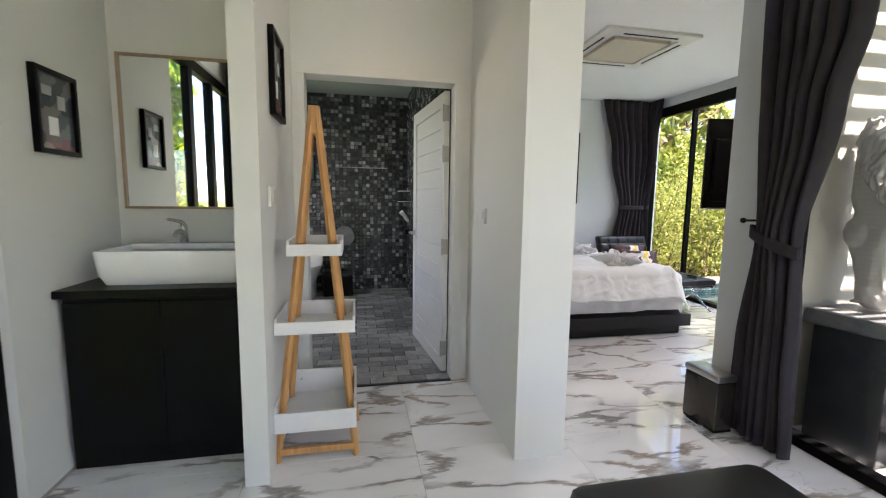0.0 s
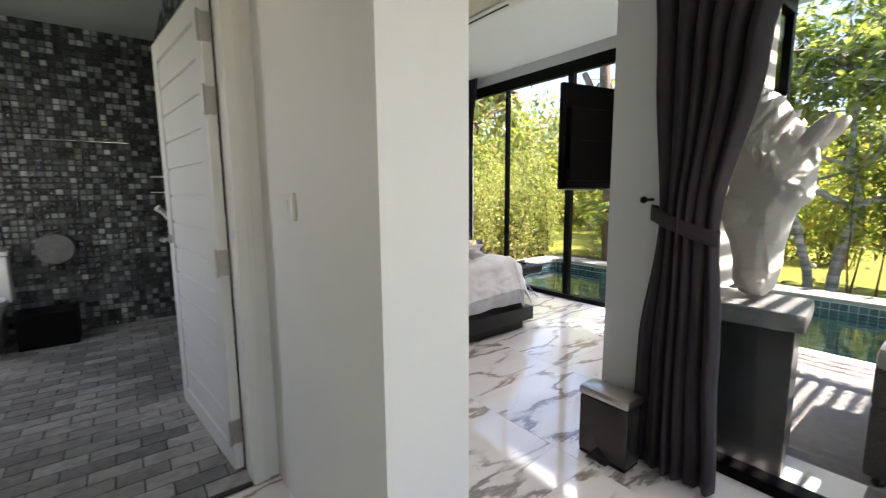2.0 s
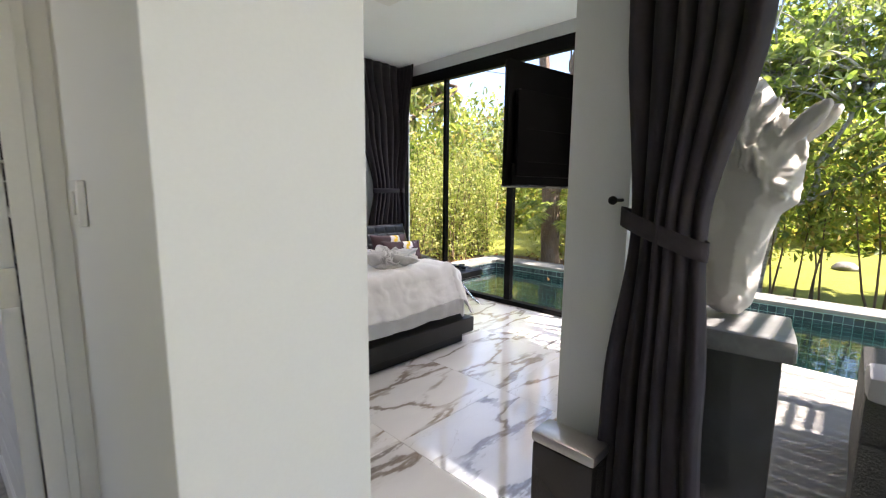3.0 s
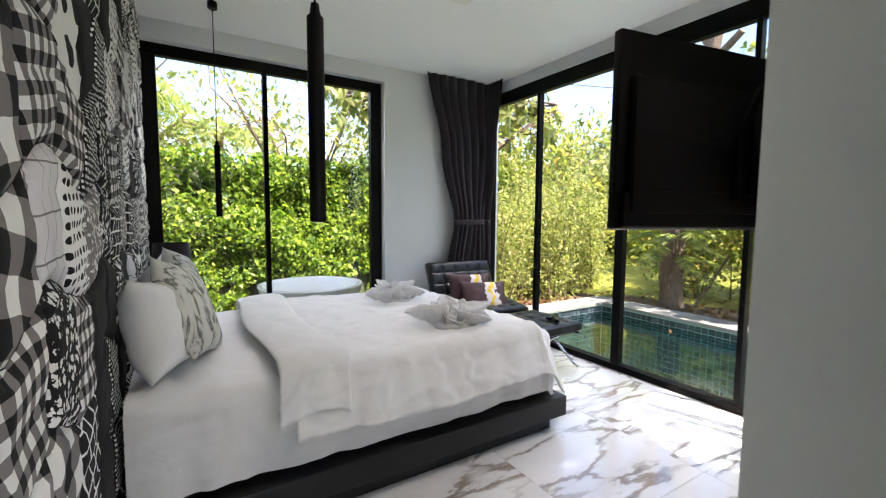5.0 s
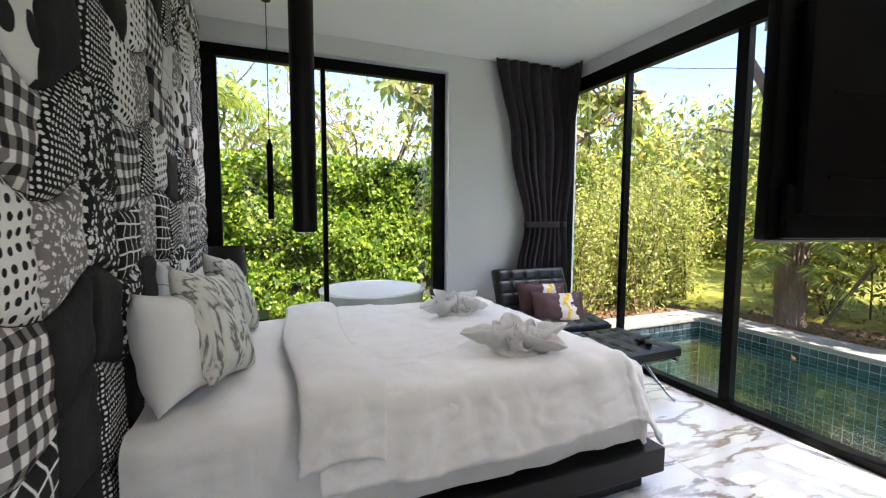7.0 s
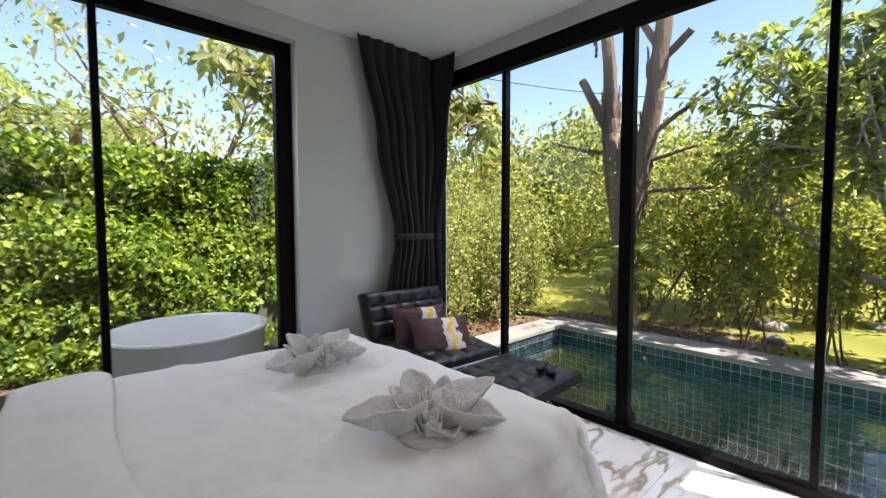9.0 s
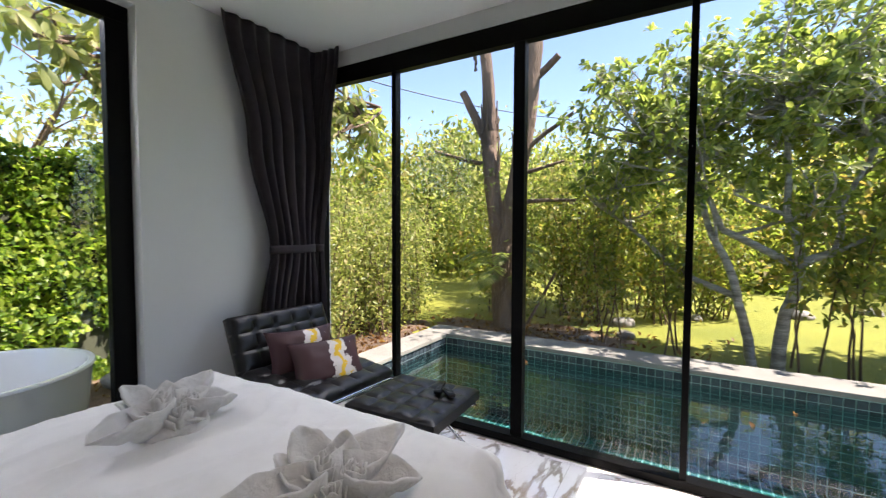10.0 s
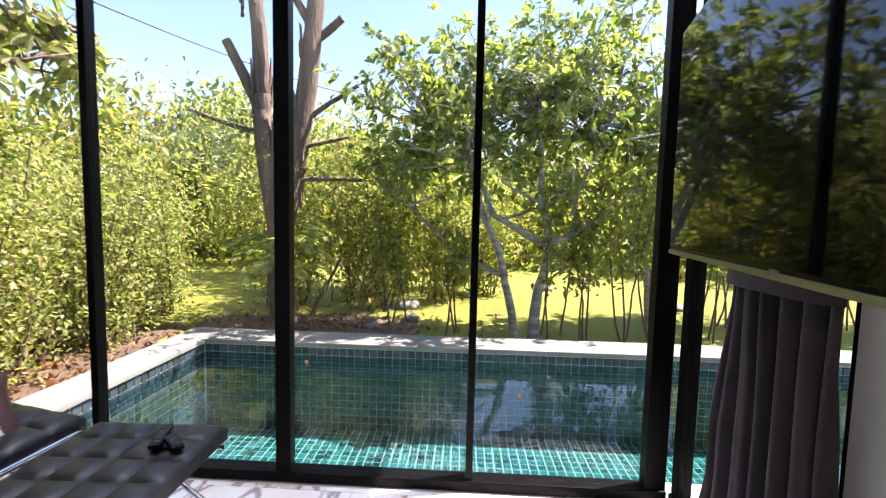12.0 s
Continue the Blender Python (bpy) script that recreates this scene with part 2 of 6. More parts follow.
M["linen"] = cloth_mat("white_bed_linen", (0.80, 0.80, 0.80), 0.05, 900, 0.85, 8, 0.55)
M["towel"] = cloth_mat("white_towel_cloth", (0.72, 0.72, 0.72), 0.14, 500, 0.9, 26, 0.8)
M["black_wood"] = surface("black_stained_board", (0.005, 0.005, 0.0055), 0.32, spec=0.16, big=2, fine=60, vary=0.25, bumpy=0.06, depth=0.001)
M["bed_base"] = surface("charcoal_bed_board", (0.016, 0.0165, 0.018), 0.42, spec=0.3, big=2, fine=60, vary=0.2, bumpy=0.08, depth=0.001)
M["bamboo"] = wood_mat("bamboo_wood", (0.42, 0.20, 0.065), (0.66, 0.36, 0.14), 0.4)
M["white_lacquer"] = surface("white_lacquer", (0.74, 0.74, 0.73), 0.3, vary=0.03, bumpy=0.02)
M["ceramic"] = surface("white_ceramic", (0.82, 0.82, 0.81), 0.08, vary=0.02, bumpy=0, coat=0.4)
M["chrome"] = surface("chrome", (0.75, 0.75, 0.76), 0.08, metal=1.0, vary=0.03, bumpy=0)
M["steel"] = surface("brushed_steel", (0.5, 0.49, 0.47), 0.3, metal=1.0, vary=0.1, bumpy=0.05)
M["black_metal"] = surface("matt_black_metal", (0.002, 0.002, 0.0021), 0.4, spec=0.14, vary=0.2, bumpy=0.02)
M["black_plastic"] = surface("black_plastic", (0.002, 0.002, 0.0021), 0.35, spec=0.12, vary=0.15, bumpy=0.05, depth=0.001)
M["screen"] = surface("dark_glass_screen", (0.003, 0.003, 0.003), 0.035, vary=0.1, bumpy=0, spec=0.42, coat=0.0)
M["leather"] = surface("black_leather", (0.007, 0.007, 0.008), 0.36, spec=0.4, big=5, fine=240, vary=0.2, bumpy=0.25, depth=0.002)
M["stone"] = surface("white_statue_plaster", (0.55, 0.52, 0.49), 0.6, big=4, fine=50, vary=0.12, bumpy=0.15)
M["slate"] = surface("polished_grey_stone", (0.03, 0.03, 0.032), 0.3, big=6, fine=70, vary=0.45, bumpy=0.1)
M["slate_top"] = surface("rough_cut_grey_stone", (0.16, 0.16, 0.16), 0.4, big=9, fine=60, vary=0.4, bumpy=0.3)
M["deck"] = piece_mat("bleached_deck_board", [(0.0, (0.40, 0.38, 0.37)), (1.0, (0.55, 0.53, 0.51))], 0.6, 0.4, 25, 0.3)
M["coping"] = surface("sandstone_coping", (0.21, 0.20, 0.18), 0.8, big=3, fine=50, vary=0.2, bumpy=0.3)
M["pool_tile"] = piece_mat("teal_pool_tile", [(0.0, (0.006, 0.065, 0.066)), (0.6, (0.010, 0.105, 0.105)), (1.0, (0.02, 0.16, 0.15))], 0.2, 0.6, 25, 0.1, True)
M["pool_dark"] = piece_mat("slate_blue_band_tile", [(0.0, (0.022, 0.032, 0.04)), (1.0, (0.06, 0.08, 0.095))], 0.2, 0.6, 25, 0.1, True)
M["pool_grout"] = surface("pool_grout", (0.27, 0.41, 0.39), 0.8)
M["wicker"] = surface("dark_wicker", (0.035, 0.032, 0.03), 0.55, big=5, fine=110, vary=0.5, bumpy=0.9, depth=0.01)
M["cushion_grey"] = cloth_mat("grey_outdoor_cloth", (0.33, 0.32, 0.34), 0.12)
M["grass"] = leaf_mat("grass_blade", [(0.10, 0.15, 0.02), (0.19, 0.24, 0.035), (0.27, 0.29, 0.06)], 0.3)
M["bark"] = surface("pale_bark", (0.46, 0.43, 0.38), 0.9, big=6, fine=30, vary=0.6, bumpy=0.8, depth=0.02, stretch=(0.6, 0.6, 3.5))
M["bark_brown"] = surface("brown_bark", (0.20, 0.135, 0.095), 0.9, big=5, fine=30, vary=0.5, bumpy=1.0, depth=0.03, stretch=(1, 1, 0.25))
M["twig"] = surface("twig_bark", (0.13, 0.085, 0.05), 0.9, vary=0.4)
M["leaf_tree"] = leaf_mat("broad_leaf", [(0.09, 0.135, 0.04), (0.18, 0.235, 0.06), (0.29, 0.33, 0.09), (0.41, 0.42, 0.15)])
M["leaf_lime"] = leaf_mat("lime_leaf", [(0.12, 0.15, 0.045), (0.22, 0.26, 0.075), (0.34, 0.36, 0.125), (0.43, 0.36, 0.19)])
M["leaf_ivy"] = leaf_mat("ivy_leaf", [(0.05, 0.11, 0.02), (0.13, 0.22, 0.03), (0.26, 0.36, 0.05), (0.44, 0.50, 0.09)])
M["leaf_dark"] = leaf_mat("shade_leaf", [(0.09, 0.125, 0.03), (0.16, 0.20, 0.045), (0.25, 0.28, 0.06), (0.36, 0.25, 0.09)])
M["leaf_dry"] = leaf_mat("dry_leaf", [(0.10, 0.04, 0.02), (0.20, 0.09, 0.04), (0.28, 0.18, 0.08)])
M["rock"] = surface("garden_rock", (0.26, 0.24, 0.22), 0.9, big=4, fine=30, vary=0.4, bumpy=0.8, depth=0.02)


def ground_mat():
    m, n, l, p = nodes_of("lawn_ground")
    v = coords(n, l, (1, 1, 1), True)
    a, b = noise_tex(n, l, v, 0.5, 4), noise_tex(n, l, v, 40, 4, 0.7)
    r = ramp(n, [(0.35, (0.15, 0.17, 0.015)), (0.65, (0.25, 0.25, 0.03))])
    l.new(a.outputs["Fac"], r.inputs[0])
    r2 = ramp(n, [(0.3, (0.6,) * 3), (0.7, (1.15,) * 3)])
    l.new(b.outputs["Fac"], r2.inputs[0])
    l.new(mix(n, l, "MULTIPLY", 1.0, r.outputs[0], r2.outputs[0]), p.inputs["Base Color"])
    p.inputs["Roughness"].default_value = 0.9
    bump(n, l, p, b.outputs["Fac"], 0.8, 0.03)
    return m


M["lawn"] = ground_mat()
M["soil"] = surface("leaf_litter_soil", (0.16, 0.10, 0.065), 0.95, big=4, fine=40, vary=0.5, bumpy=0.9, depth=0.03)


# ---- building blocks ----
def add_box(bm, x0, x1, y0, y1, z0, z1, bevel=0.0, m=None):
    r = bmesh.ops.create_cube(bm, size=1.0)
    vs = r["verts"]
    for v in vs:
        v.co = Vector((x0 + (v.co.x + 0.5) * (x1 - x0), y0 + (v.co.y + 0.5) * (y1 - y0), z0 + (v.co.z + 0.5) * (z1 - z0)))
    if bevel:
        es = list({e for v in vs for e in v.link_edges})
        g = bmesh.ops.bevel(bm, geom=es, offset=bevel, segments=2, affect="EDGES", profile=0.6)
        vs = list({v for f in g["faces"] for v in f.verts} | {v for v in vs if v.is_valid})
    if m is not None:
        bmesh.ops.transform(bm, matrix=m, verts=[v for v in vs if v.is_valid])
    return vs


def boxed(x0, x1, y0, y1, z0, z1, bevel=0.0, m=None):
    bm = bmesh.new()
    add_box(bm, x0, x1, y0, y1, z0, z1, bevel, m)
    return bm


def add_cyl(bm, a, b, r1, r2=None, seg=16, caps=True):
    a, b = Vector(a), Vector(b)
    r2 = r1 if r2 is None else r2
    d = b - a
    q = d.to_track_quat("Z", "Y").to_matrix().to_4x4()
    res = bmesh.ops.create_cone(bm, cap_ends=caps, segments=seg, radius1=r1, radius2=r2, depth=d.length)
    bmesh.ops.transform(bm, matrix=Matrix.Translation((a + b) / 2) @ q, verts=res["verts"])
    return res["verts"]


def cyl(a, b, r1, r2=None, seg=16, bevel=0.0):
    bm = bmesh.new()
    add_cyl(bm, a, b, r1, r2, seg)
    if bevel:
        es = [e for e in bm.edges if len(e.link_faces) == 2 and e.calc_face_angle(0) > 0.8]
        bmesh.ops.bevel(bm, geom=es, offset=bevel, segments=2, affect="EDGES")
    return bm


def lathe(profile, seg=32, centre=(0, 0, 0), sx=1.0, sy=1.0):
    """A turned shape from (radius, height) steps."""
    bm = bmesh.new()
    rings = []
    for r, z in profile:
        rings.append([bm.verts.new((centre[0] + sx * r * math.cos(2 * math.pi * k / seg), centre[1] + sy * r * math.sin(2 * math.pi * k / seg), centre[2] + z)) for k in range(seg)])
    for a, b in zip(rings, rings[1:]):
        for k in range(seg):
            bm.faces.new((a[k], a[(k + 1) % seg], b[(k + 1) % seg], b[k]))
    bm.faces.new(rings[0][::-1])
    bm.faces.new(rings[-1])
    return bm


def tube(points, radius, seg=8, taper=None):
    """A round bar bent through points."""
    bm = bmesh.new()
    pts = [Vector(p) for p in points]
    rings = []
    for k, p in enumerate(pts):
        d = (pts[min(k + 1, len(pts) - 1)] - pts[max(k - 1, 0)]).normalized()
        q = d.to_track_quat("Z", "Y")
        r = radius if taper is None else radius + (taper - radius) * k / (len(pts) - 1)
        rings.append([bm.verts.new(p + q @ Vector((r * math.cos(2 * math.pi * s / seg), r * math.sin(2 * math.pi * s / seg), 0))) for s in range(seg)])
    for a, b in zip(rings, rings[1:]):
        for s in range(seg):
            bm.faces.new((a[s], a[(s + 1) % seg], b[(s + 1) % seg], b[s]))
    bm.faces.new(rings[0][::-1])
    bm.faces.new(rings[-1])
    return bm


def sheet(fn, nu, nv, thick=0.0):
    """A grid of (u, v) in 0..1 laid by fn, with an optional thickness."""
    bm = bmesh.new()
    P = np.array([[fn(i / nu, j / nv) for j in range(nv + 1)] for i in range(nu + 1)], float)

    def grid(Q, flip):
        g = [[bm.verts.new(Q[i, j]) for j in range(nv + 1)] for i in range(nu + 1)]
        for i in range(nu):
            for j in range(nv):
                f = (g[i][j], g[i + 1][j], g[i + 1][j + 1], g[i][j + 1])
                bm.faces.new(f[::-1] if flip else f)
        return g

    a = grid(P, False)
    if thick:
        N = np.cross(np.gradient(P, axis=0), np.gradient(P, axis=1))
        N /= np.linalg.norm(N, axis=2)[:, :, None] + 1e-9
        b = grid(P - N * thick, True)
        rim = [(i, 0) for i in range(nu)] + [(nu, j) for j in range(nv)] + [(i, nv) for i in range(nu, 0, -1)] + [(0, j) for j in range(nv, 0, -1)]
        for (i0, j0), (i1, j1) in zip(rim, rim[1:] + rim[:1]):
            bm.faces.new((a[i1][j1], a[i0][j0], b[i0][j0], b[i1][j1]))
    return bm


def mesh_of(name, bm, material, smooth=False):
    bmesh.ops.recalc_face_normals(bm, faces=bm.faces)
    me = bpy.data.meshes.new(name)
    bm.to_mesh(me)
    bm.free()
    for mt in (material if isinstance(material, (list, tuple)) else [material]):
        me.materials.append(mt)
    if smooth:
        me.polygons.foreach_set("use_smooth", [True] * len(me.polygons))
        if smooth is not True:
            me.set_sharp_from_angle(angle=radians(smooth))
    return me


def part(name, bm, material, parent=None, label="", smooth=False):
    """Links a bmesh as one mesh object under a thing or a part."""
    ob = new(name, mesh_of(name, bm, material, smooth))
    if parent is not None:
        ob.parent = parent
    if label:
        ob["label"] = label
    return ob


def thing(name, place, label, category, group="", rz=0.0):
    ob = new(name)
    ob.empty_display_size = 0.1
    ob.matrix_world = pose(*place, 0, 0, rz)
    return tagged(ob, label, category, group)


def whole(name, bm, material, label, category, group="", smooth=False, kind=""):
    return tagged(part(name, bm, material, None, "", smooth), label, category, group, kind)


def structure(name, bm, material, label, category="wall", smooth=False):
    return tagged(part(name, bm, material, None, "", smooth), label, category, "", "structure")


def rect(bm, x0, x1, y0, y1, z0, z1):
    add_box(bm, x0, x1, y0, y1, z0, z1)


# ---- structure ----
CEIL = 2.77
floor = structure("floor", boxed(-1.3, 4.66, -2.2, 6.2, -0.12, -0.004), M["grout"], "pale grout bed under polished marble floor tiles", "floor")
bath_floor = structure("bath_floor", boxed(-1.3, 0.9, 3.07, 6.4, -0.0035, 0.0), M["mosaic_bed"], "dark grouted floor of the bathroom", "floor")
bm = boxed(-1.4, 2.56, -2.3, 2.1, CEIL, CEIL + 0.25)
add_box(bm, -1.4, 4.7, 2.1, 6.4, CEIL, CEIL + 0.25)
ceiling = structure("ceiling", bm, M["ceiling"], "flat white painted ceiling", "ceiling")
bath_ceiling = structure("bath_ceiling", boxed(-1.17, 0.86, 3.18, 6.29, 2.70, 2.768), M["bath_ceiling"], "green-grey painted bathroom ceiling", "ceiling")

structure("wall_divider", boxed(0.92, 1.185, 2.075, 6.30, -0.1, CEIL), M["wall"], "pale grey painted wall between hall and bedroom")
bm = bmesh.new()
for a in ((-0.232, -0.2, 3.06, 3.18, 0, CEIL), (0.855, 0.92, 3.06, 3.18, 0, CEIL), (-0.2, 0.855, 3.06, 3.18, 2.10, CEIL)):
    rect(bm, *a)
structure("wall_door", bm, M["wall"], "painted wall round the bathroom doorway")
structure("wall_partition", boxed(-0.336, -0.232, 2.10, 3.18, 0, CEIL), M["wall"], "thin painted partition beside the wash basin")
structure("wall_niche", boxed(-1.17, -0.336, 2.95, 3.18, 0, CEIL), M["wall"], "painted back wall of the wash basin niche")
bm = bmesh.new()
for a in ((-1.30, -1.17, 2.12, 4.2, 0, CEIL), (-1.30, -1.17, 5.6, 6.4, 0, CEIL), (-1.30, -1.17, 4.2, 5.6, 0, 0.8), (-1.30, -1.17, 4.2, 5.6, 2.2, CEIL), (-1.30, -1.17, -2.2, 0.5, 0, CEIL), (-1.30, -1.17, 0.5, 2.12, 2.45, CEIL)):
    rect(bm, *a)
structure("wall_west", bm, M["wall"], "pale grey painted outer wall with a garden window")
bm = bmesh.new()
for a in ((-1.30, 0.0, -2.3, -2.2, 0, CEIL), (1.4, 2.6, -2.3, -2.2, 0, CEIL), (0.0, 1.4, -2.3, -2.2, 2.15, CEIL)):
    rect(bm, *a)
structure("wall_hall", bm, M["wall"], "plain painted unseen end wall round the added glass")
bm = bmesh.new()
for a in ((2.31, 3.60, 2.12, 2.352, 0, CEIL), (3.60, 4.66, 2.12, 2.352, 2.62, CEIL)):
    rect(bm, *a)
structure("wall_south", bm, M["wall_bed"], "grey painted wall that carries the television")
structure("outer_render", boxed(2.6, 3.60, 2.10, 2.118, 0, CEIL + 0.2), M["render"], "beige rendered outer face towards the terrace")
structure("wall_over_terrace", boxed(2.44, 2.56, -2.2, 2.10, 2.56, CEIL), M["wall"], "painted strip over the terrace window")
bm = bmesh.new()
for a in ((3.2, 4.66, 5.98, 6.18, 0, CEIL), (1.185, 3.2, 5.98, 6.18, 2.62, CEIL)):
    rect(bm, *a)
structure("wall_north", bm, M["wall_bed"], "grey painted wall beside the garden window")
bm = bmesh.new()
rect(bm, 4.50, 4.66, 2.352, 5.98, 2.655, CEIL)
structure("wall_east", bm, M["wall_bed"], "grey strip of wall over the pool window")
bm = bmesh.new()
for a in ((-1.30, 0.92, 6.29, 6.42, 0, CEIL), (0.86, 0.92, 3.18, 6.29, 0, CEIL)):
    rect(bm, *a)
structure("wall_bath", bm, M["mosaic_bed"], "dark backing of the mosaic bathroom walls")


def window(name, axis, at, a, b, z0, z1, mullions, label, deep=0.07, rail=0.05, foot=0.05, head=0.09, ends=0.07):
    """A black aluminium window in the plane axis = at; mullions: (place, width)."""
    w = tagged(new(name), label, "window", "", "structure")

    def bx(u0, u1, z0, z1, d=deep, off=0.0):
        if axis == "x":
            return boxed(at - d / 2 + off, at + d / 2 + off, u0, u1, z0, z1, 0.004)
        return boxed(u0, u1, at - d / 2 + off, at + d / 2 + off, z0, z1, 0.004)

    part("head_rail", bx(a, b, z1 - head, z1), M["alu"], w)
    part("bottom_track", bx(a, b, z0, z0 + foot, deep * 1.25), M["alu"], w)
    edges = [(a + ends / 2, ends)] + list(mullions) + [(b - ends / 2, ends)]
    for c, wd in edges:
        part("mullion", bx(c - wd / 2, c + wd / 2, z0 + foot, z1 - head, deep * 0.9), M["alu"], w)
    for (c0, w0), (c1, w1) in zip(edges, edges[1:]):
        p = part("pane", bx(c0 + w0 / 2, c1 - w1 / 2, z0 + foot, z1 - head, 0.006), M["glass"], w)
        p.visible_shadow = False
    return w


window("window_1", "x", 4.545, 2.33, 6.0, 0.0, 2.655, [(3.275, 0.035), (4.205, 0.075), (5.175, 0.038)], "tall black framed sliding glass onto the pool", ends=0.10, head=0.13)
window("window_2", "y", 6.10, 1.185, 3.2, 0.0, 2.62, [(2.095, 0.04)], "tall black framed glass onto the ivy hedge", head=0.09, ends=0.115)
window("window_3", "x", 2.50, -2.2, 2.10, 0.0, 2.56, [(0.75, 0.06)], "black framed sliding glass onto the terrace", ends=0.06)
window("window_4", "y", 2.28, 3.60, 4.5, 0.0, 2.62, [(4.12, 0.04)], "black framed corner glass towards the terrace", ends=0.06, head=0.12)
window("window_5", "x", -1.235, 0.5, 2.12, 0.0, 2.45, [(1.1, 0.09), (1.62, 0.09)], "black framed side window onto greenery", ends=0.09)

# opening added in the unseen end wall to let daylight into the hall
window("fill_window", "y", -2.25, 0.0, 1.4, 0.0, 2.15, [(0.7, 0.06)], "black framed glass added in the unseen end wall for light")

# door casing
bm = bmesh.new()
for a in ((-0.2, -0.155, 3.04, 3.19, 0, 2.055), (0.81, 0.855, 3.04, 3.19, 0, 2.055), (-0.2, 0.855, 3.04, 3.19, 2.055, 2.10)):
    add_box(bm, *a, 0.003)
for a in ((-0.231, -0.185, 3.045, 3.06, 0, 2.085), (0.84, 0.878, 3.045, 3.06, 0, 2.085), (-0.231, 0.878, 3.045, 3.06, 2.085, 2.128)):
    add_box(bm, *a, 0.003)
structure("door_casing", bm, M["trim"], "pale painted casing round the bathroom door", "trim")
structure("door_sill", boxed(-0.155, 0.81, 3.05, 3.072, 0.0, 0.006), M["slate"], "thin dark sill under the bathroom door", "trim")


def louvre_door():
    """Boarded door, hinged at its origin, width along +x, thickness along y."""
    d = thing("door_1", (0.805, 3.19, 0.012), "pale painted boarded door standing open into the bathroom", "door", "", 96)
    d["kind"] = "structure"
    W, H, T = 0.93, 2.03, 0.04
    bm = bmesh.new()
    for a in ((0, 0.10, 0, T, 0, H), (W - 0.10, W, 0, T, 0, H), (0.10, W - 0.10, 0, T, 0, 0.10), (0.10, W - 0.10, 0, T, H - 0.10, H)):
        add_box(bm, *a, 0.003)
    part("door_frame", bm, M["trim"], d)
    n = 13
    step = (H - 0.2) / n
    for k in range(n):
        part("board", boxed(0.098, W - 0.098, 0.008, T - 0.008, 0.10 + k * step, 0.10 + (k + 1) * step - 0.012, 0.003), M["trim"], d)
    part("backing", boxed(0.098, W - 0.098, 0.018, T - 0.018, 0.1, H - 0.1), M["trim"], d)
    for z in (0.18, 0.94, 1.60, 1.88):
        bm = bmesh.new()
        add_box(bm, -0.004, 0.0, 0.0, T + 0.012, z - 0.055, z + 0.055)
        add_cyl(bm, (-0.006, T + 0.008, z - 0.06), (-0.006, T + 0.008, z + 0.06), 0.007, seg=8)
        part("hinge", bm, M["steel"], d, "steel butt hinge")
    for y, s in ((T, 1), (0, -1)):
        bm = tube([(W - 0.06, y, 0.98), (W - 0.06, y + s * 0.05, 0.98), (W - 0.08, y + s * 0.055, 0.98), (W - 0.17, y + s * 0.055, 0.98)], 0.009)
        add_cyl(bm, (W - 0.06, y, 0.98), (W - 0.06, y + s * 0.012, 0.98), 0.025, seg=16)
        part("door_handle", bm, M["steel"], d, "steel lever handle", 40)
    return d


louvre_door()

# overhang added out of sight to shorten the sun patch on the bedroom floor
structure("roof_eave", boxed(4.7, 5.15, 2.0, 6.7, 2.95, 3.08), M["render"], "flat slab added unseen over the pool window to block sun", "roof")

# slim skirting
structure("baseboard", boxed(3.2, 4.45, 5.965, 5.98, 0, 0.06), M["wall_bed"], "low painted skirting under the grey wall", "trim")


# ---- outdoors: ground, pool, terrace ----
bm = bmesh.new()
R = 150
# one sheet with a hole for the house and the pool
xs, ys = [-R, -1.3, 4.60, 7.0, 9.5, 14, 22, R], [-R, -12, -2.3, 2.0, 6.3, 10, 16, R]
vs = {}
for x in xs:
    for y in ys:
        vs[x, y] = bm.verts.new((x, y, -0.16))
for i in range(len(xs) - 1):
    for j in range(len(ys) - 1):
        cx, cy = (xs[i] + xs[i + 1]) / 2, (ys[j] + ys[j + 1]) / 2
        if -12 < cy < 6.3 and 4.60 < cx < 7.0:
            continue
        bm.faces.new((vs[xs[i], ys[j]], vs[xs[i + 1], ys[j]], vs[xs[i + 1], ys[j + 1]], vs[xs[i], ys[j + 1]]))
structure("ground", bm, M["lawn"], "bright mown lawn reaching far into the garden", "ground")


def patch(name, cx, cy, rx, ry, z, mat, label, seed):
    rng = random.Random(seed)
    bm = bmesh.new()
    c = bm.verts.new((cx, cy, z + 0.01))
    n = 40
    ring = []
    for k in range(n):
        a = 2 * math.pi * k / n
        f = 0.85 + 0.3 * rng.random()
        ring.append(bm.verts.new((cx + rx * f * math.cos(a), cy + ry * f * math.sin(a), z)))
    for k in range(n):
        bm.faces.new((c, ring[k], ring[(k + 1) % n]))
    return structure(name, bm, mat, label, "ground")


patch("soil_bed", 5.6, 8.5, 2.6, 2.1, -0.152, M["soil"], "bare reddish soil with dry leaves beside the pool", 3)
patch("soil_bed", 7.9, 5.4, 0.8, 1.5, -0.153, M["soil"], "bare soil under the pruned tree", 4)
patch("soil_bed", 2.0, 7.6, 3.0, 1.3, -0.154, M["soil"], "dark soil strip under the ivy hedge", 5)

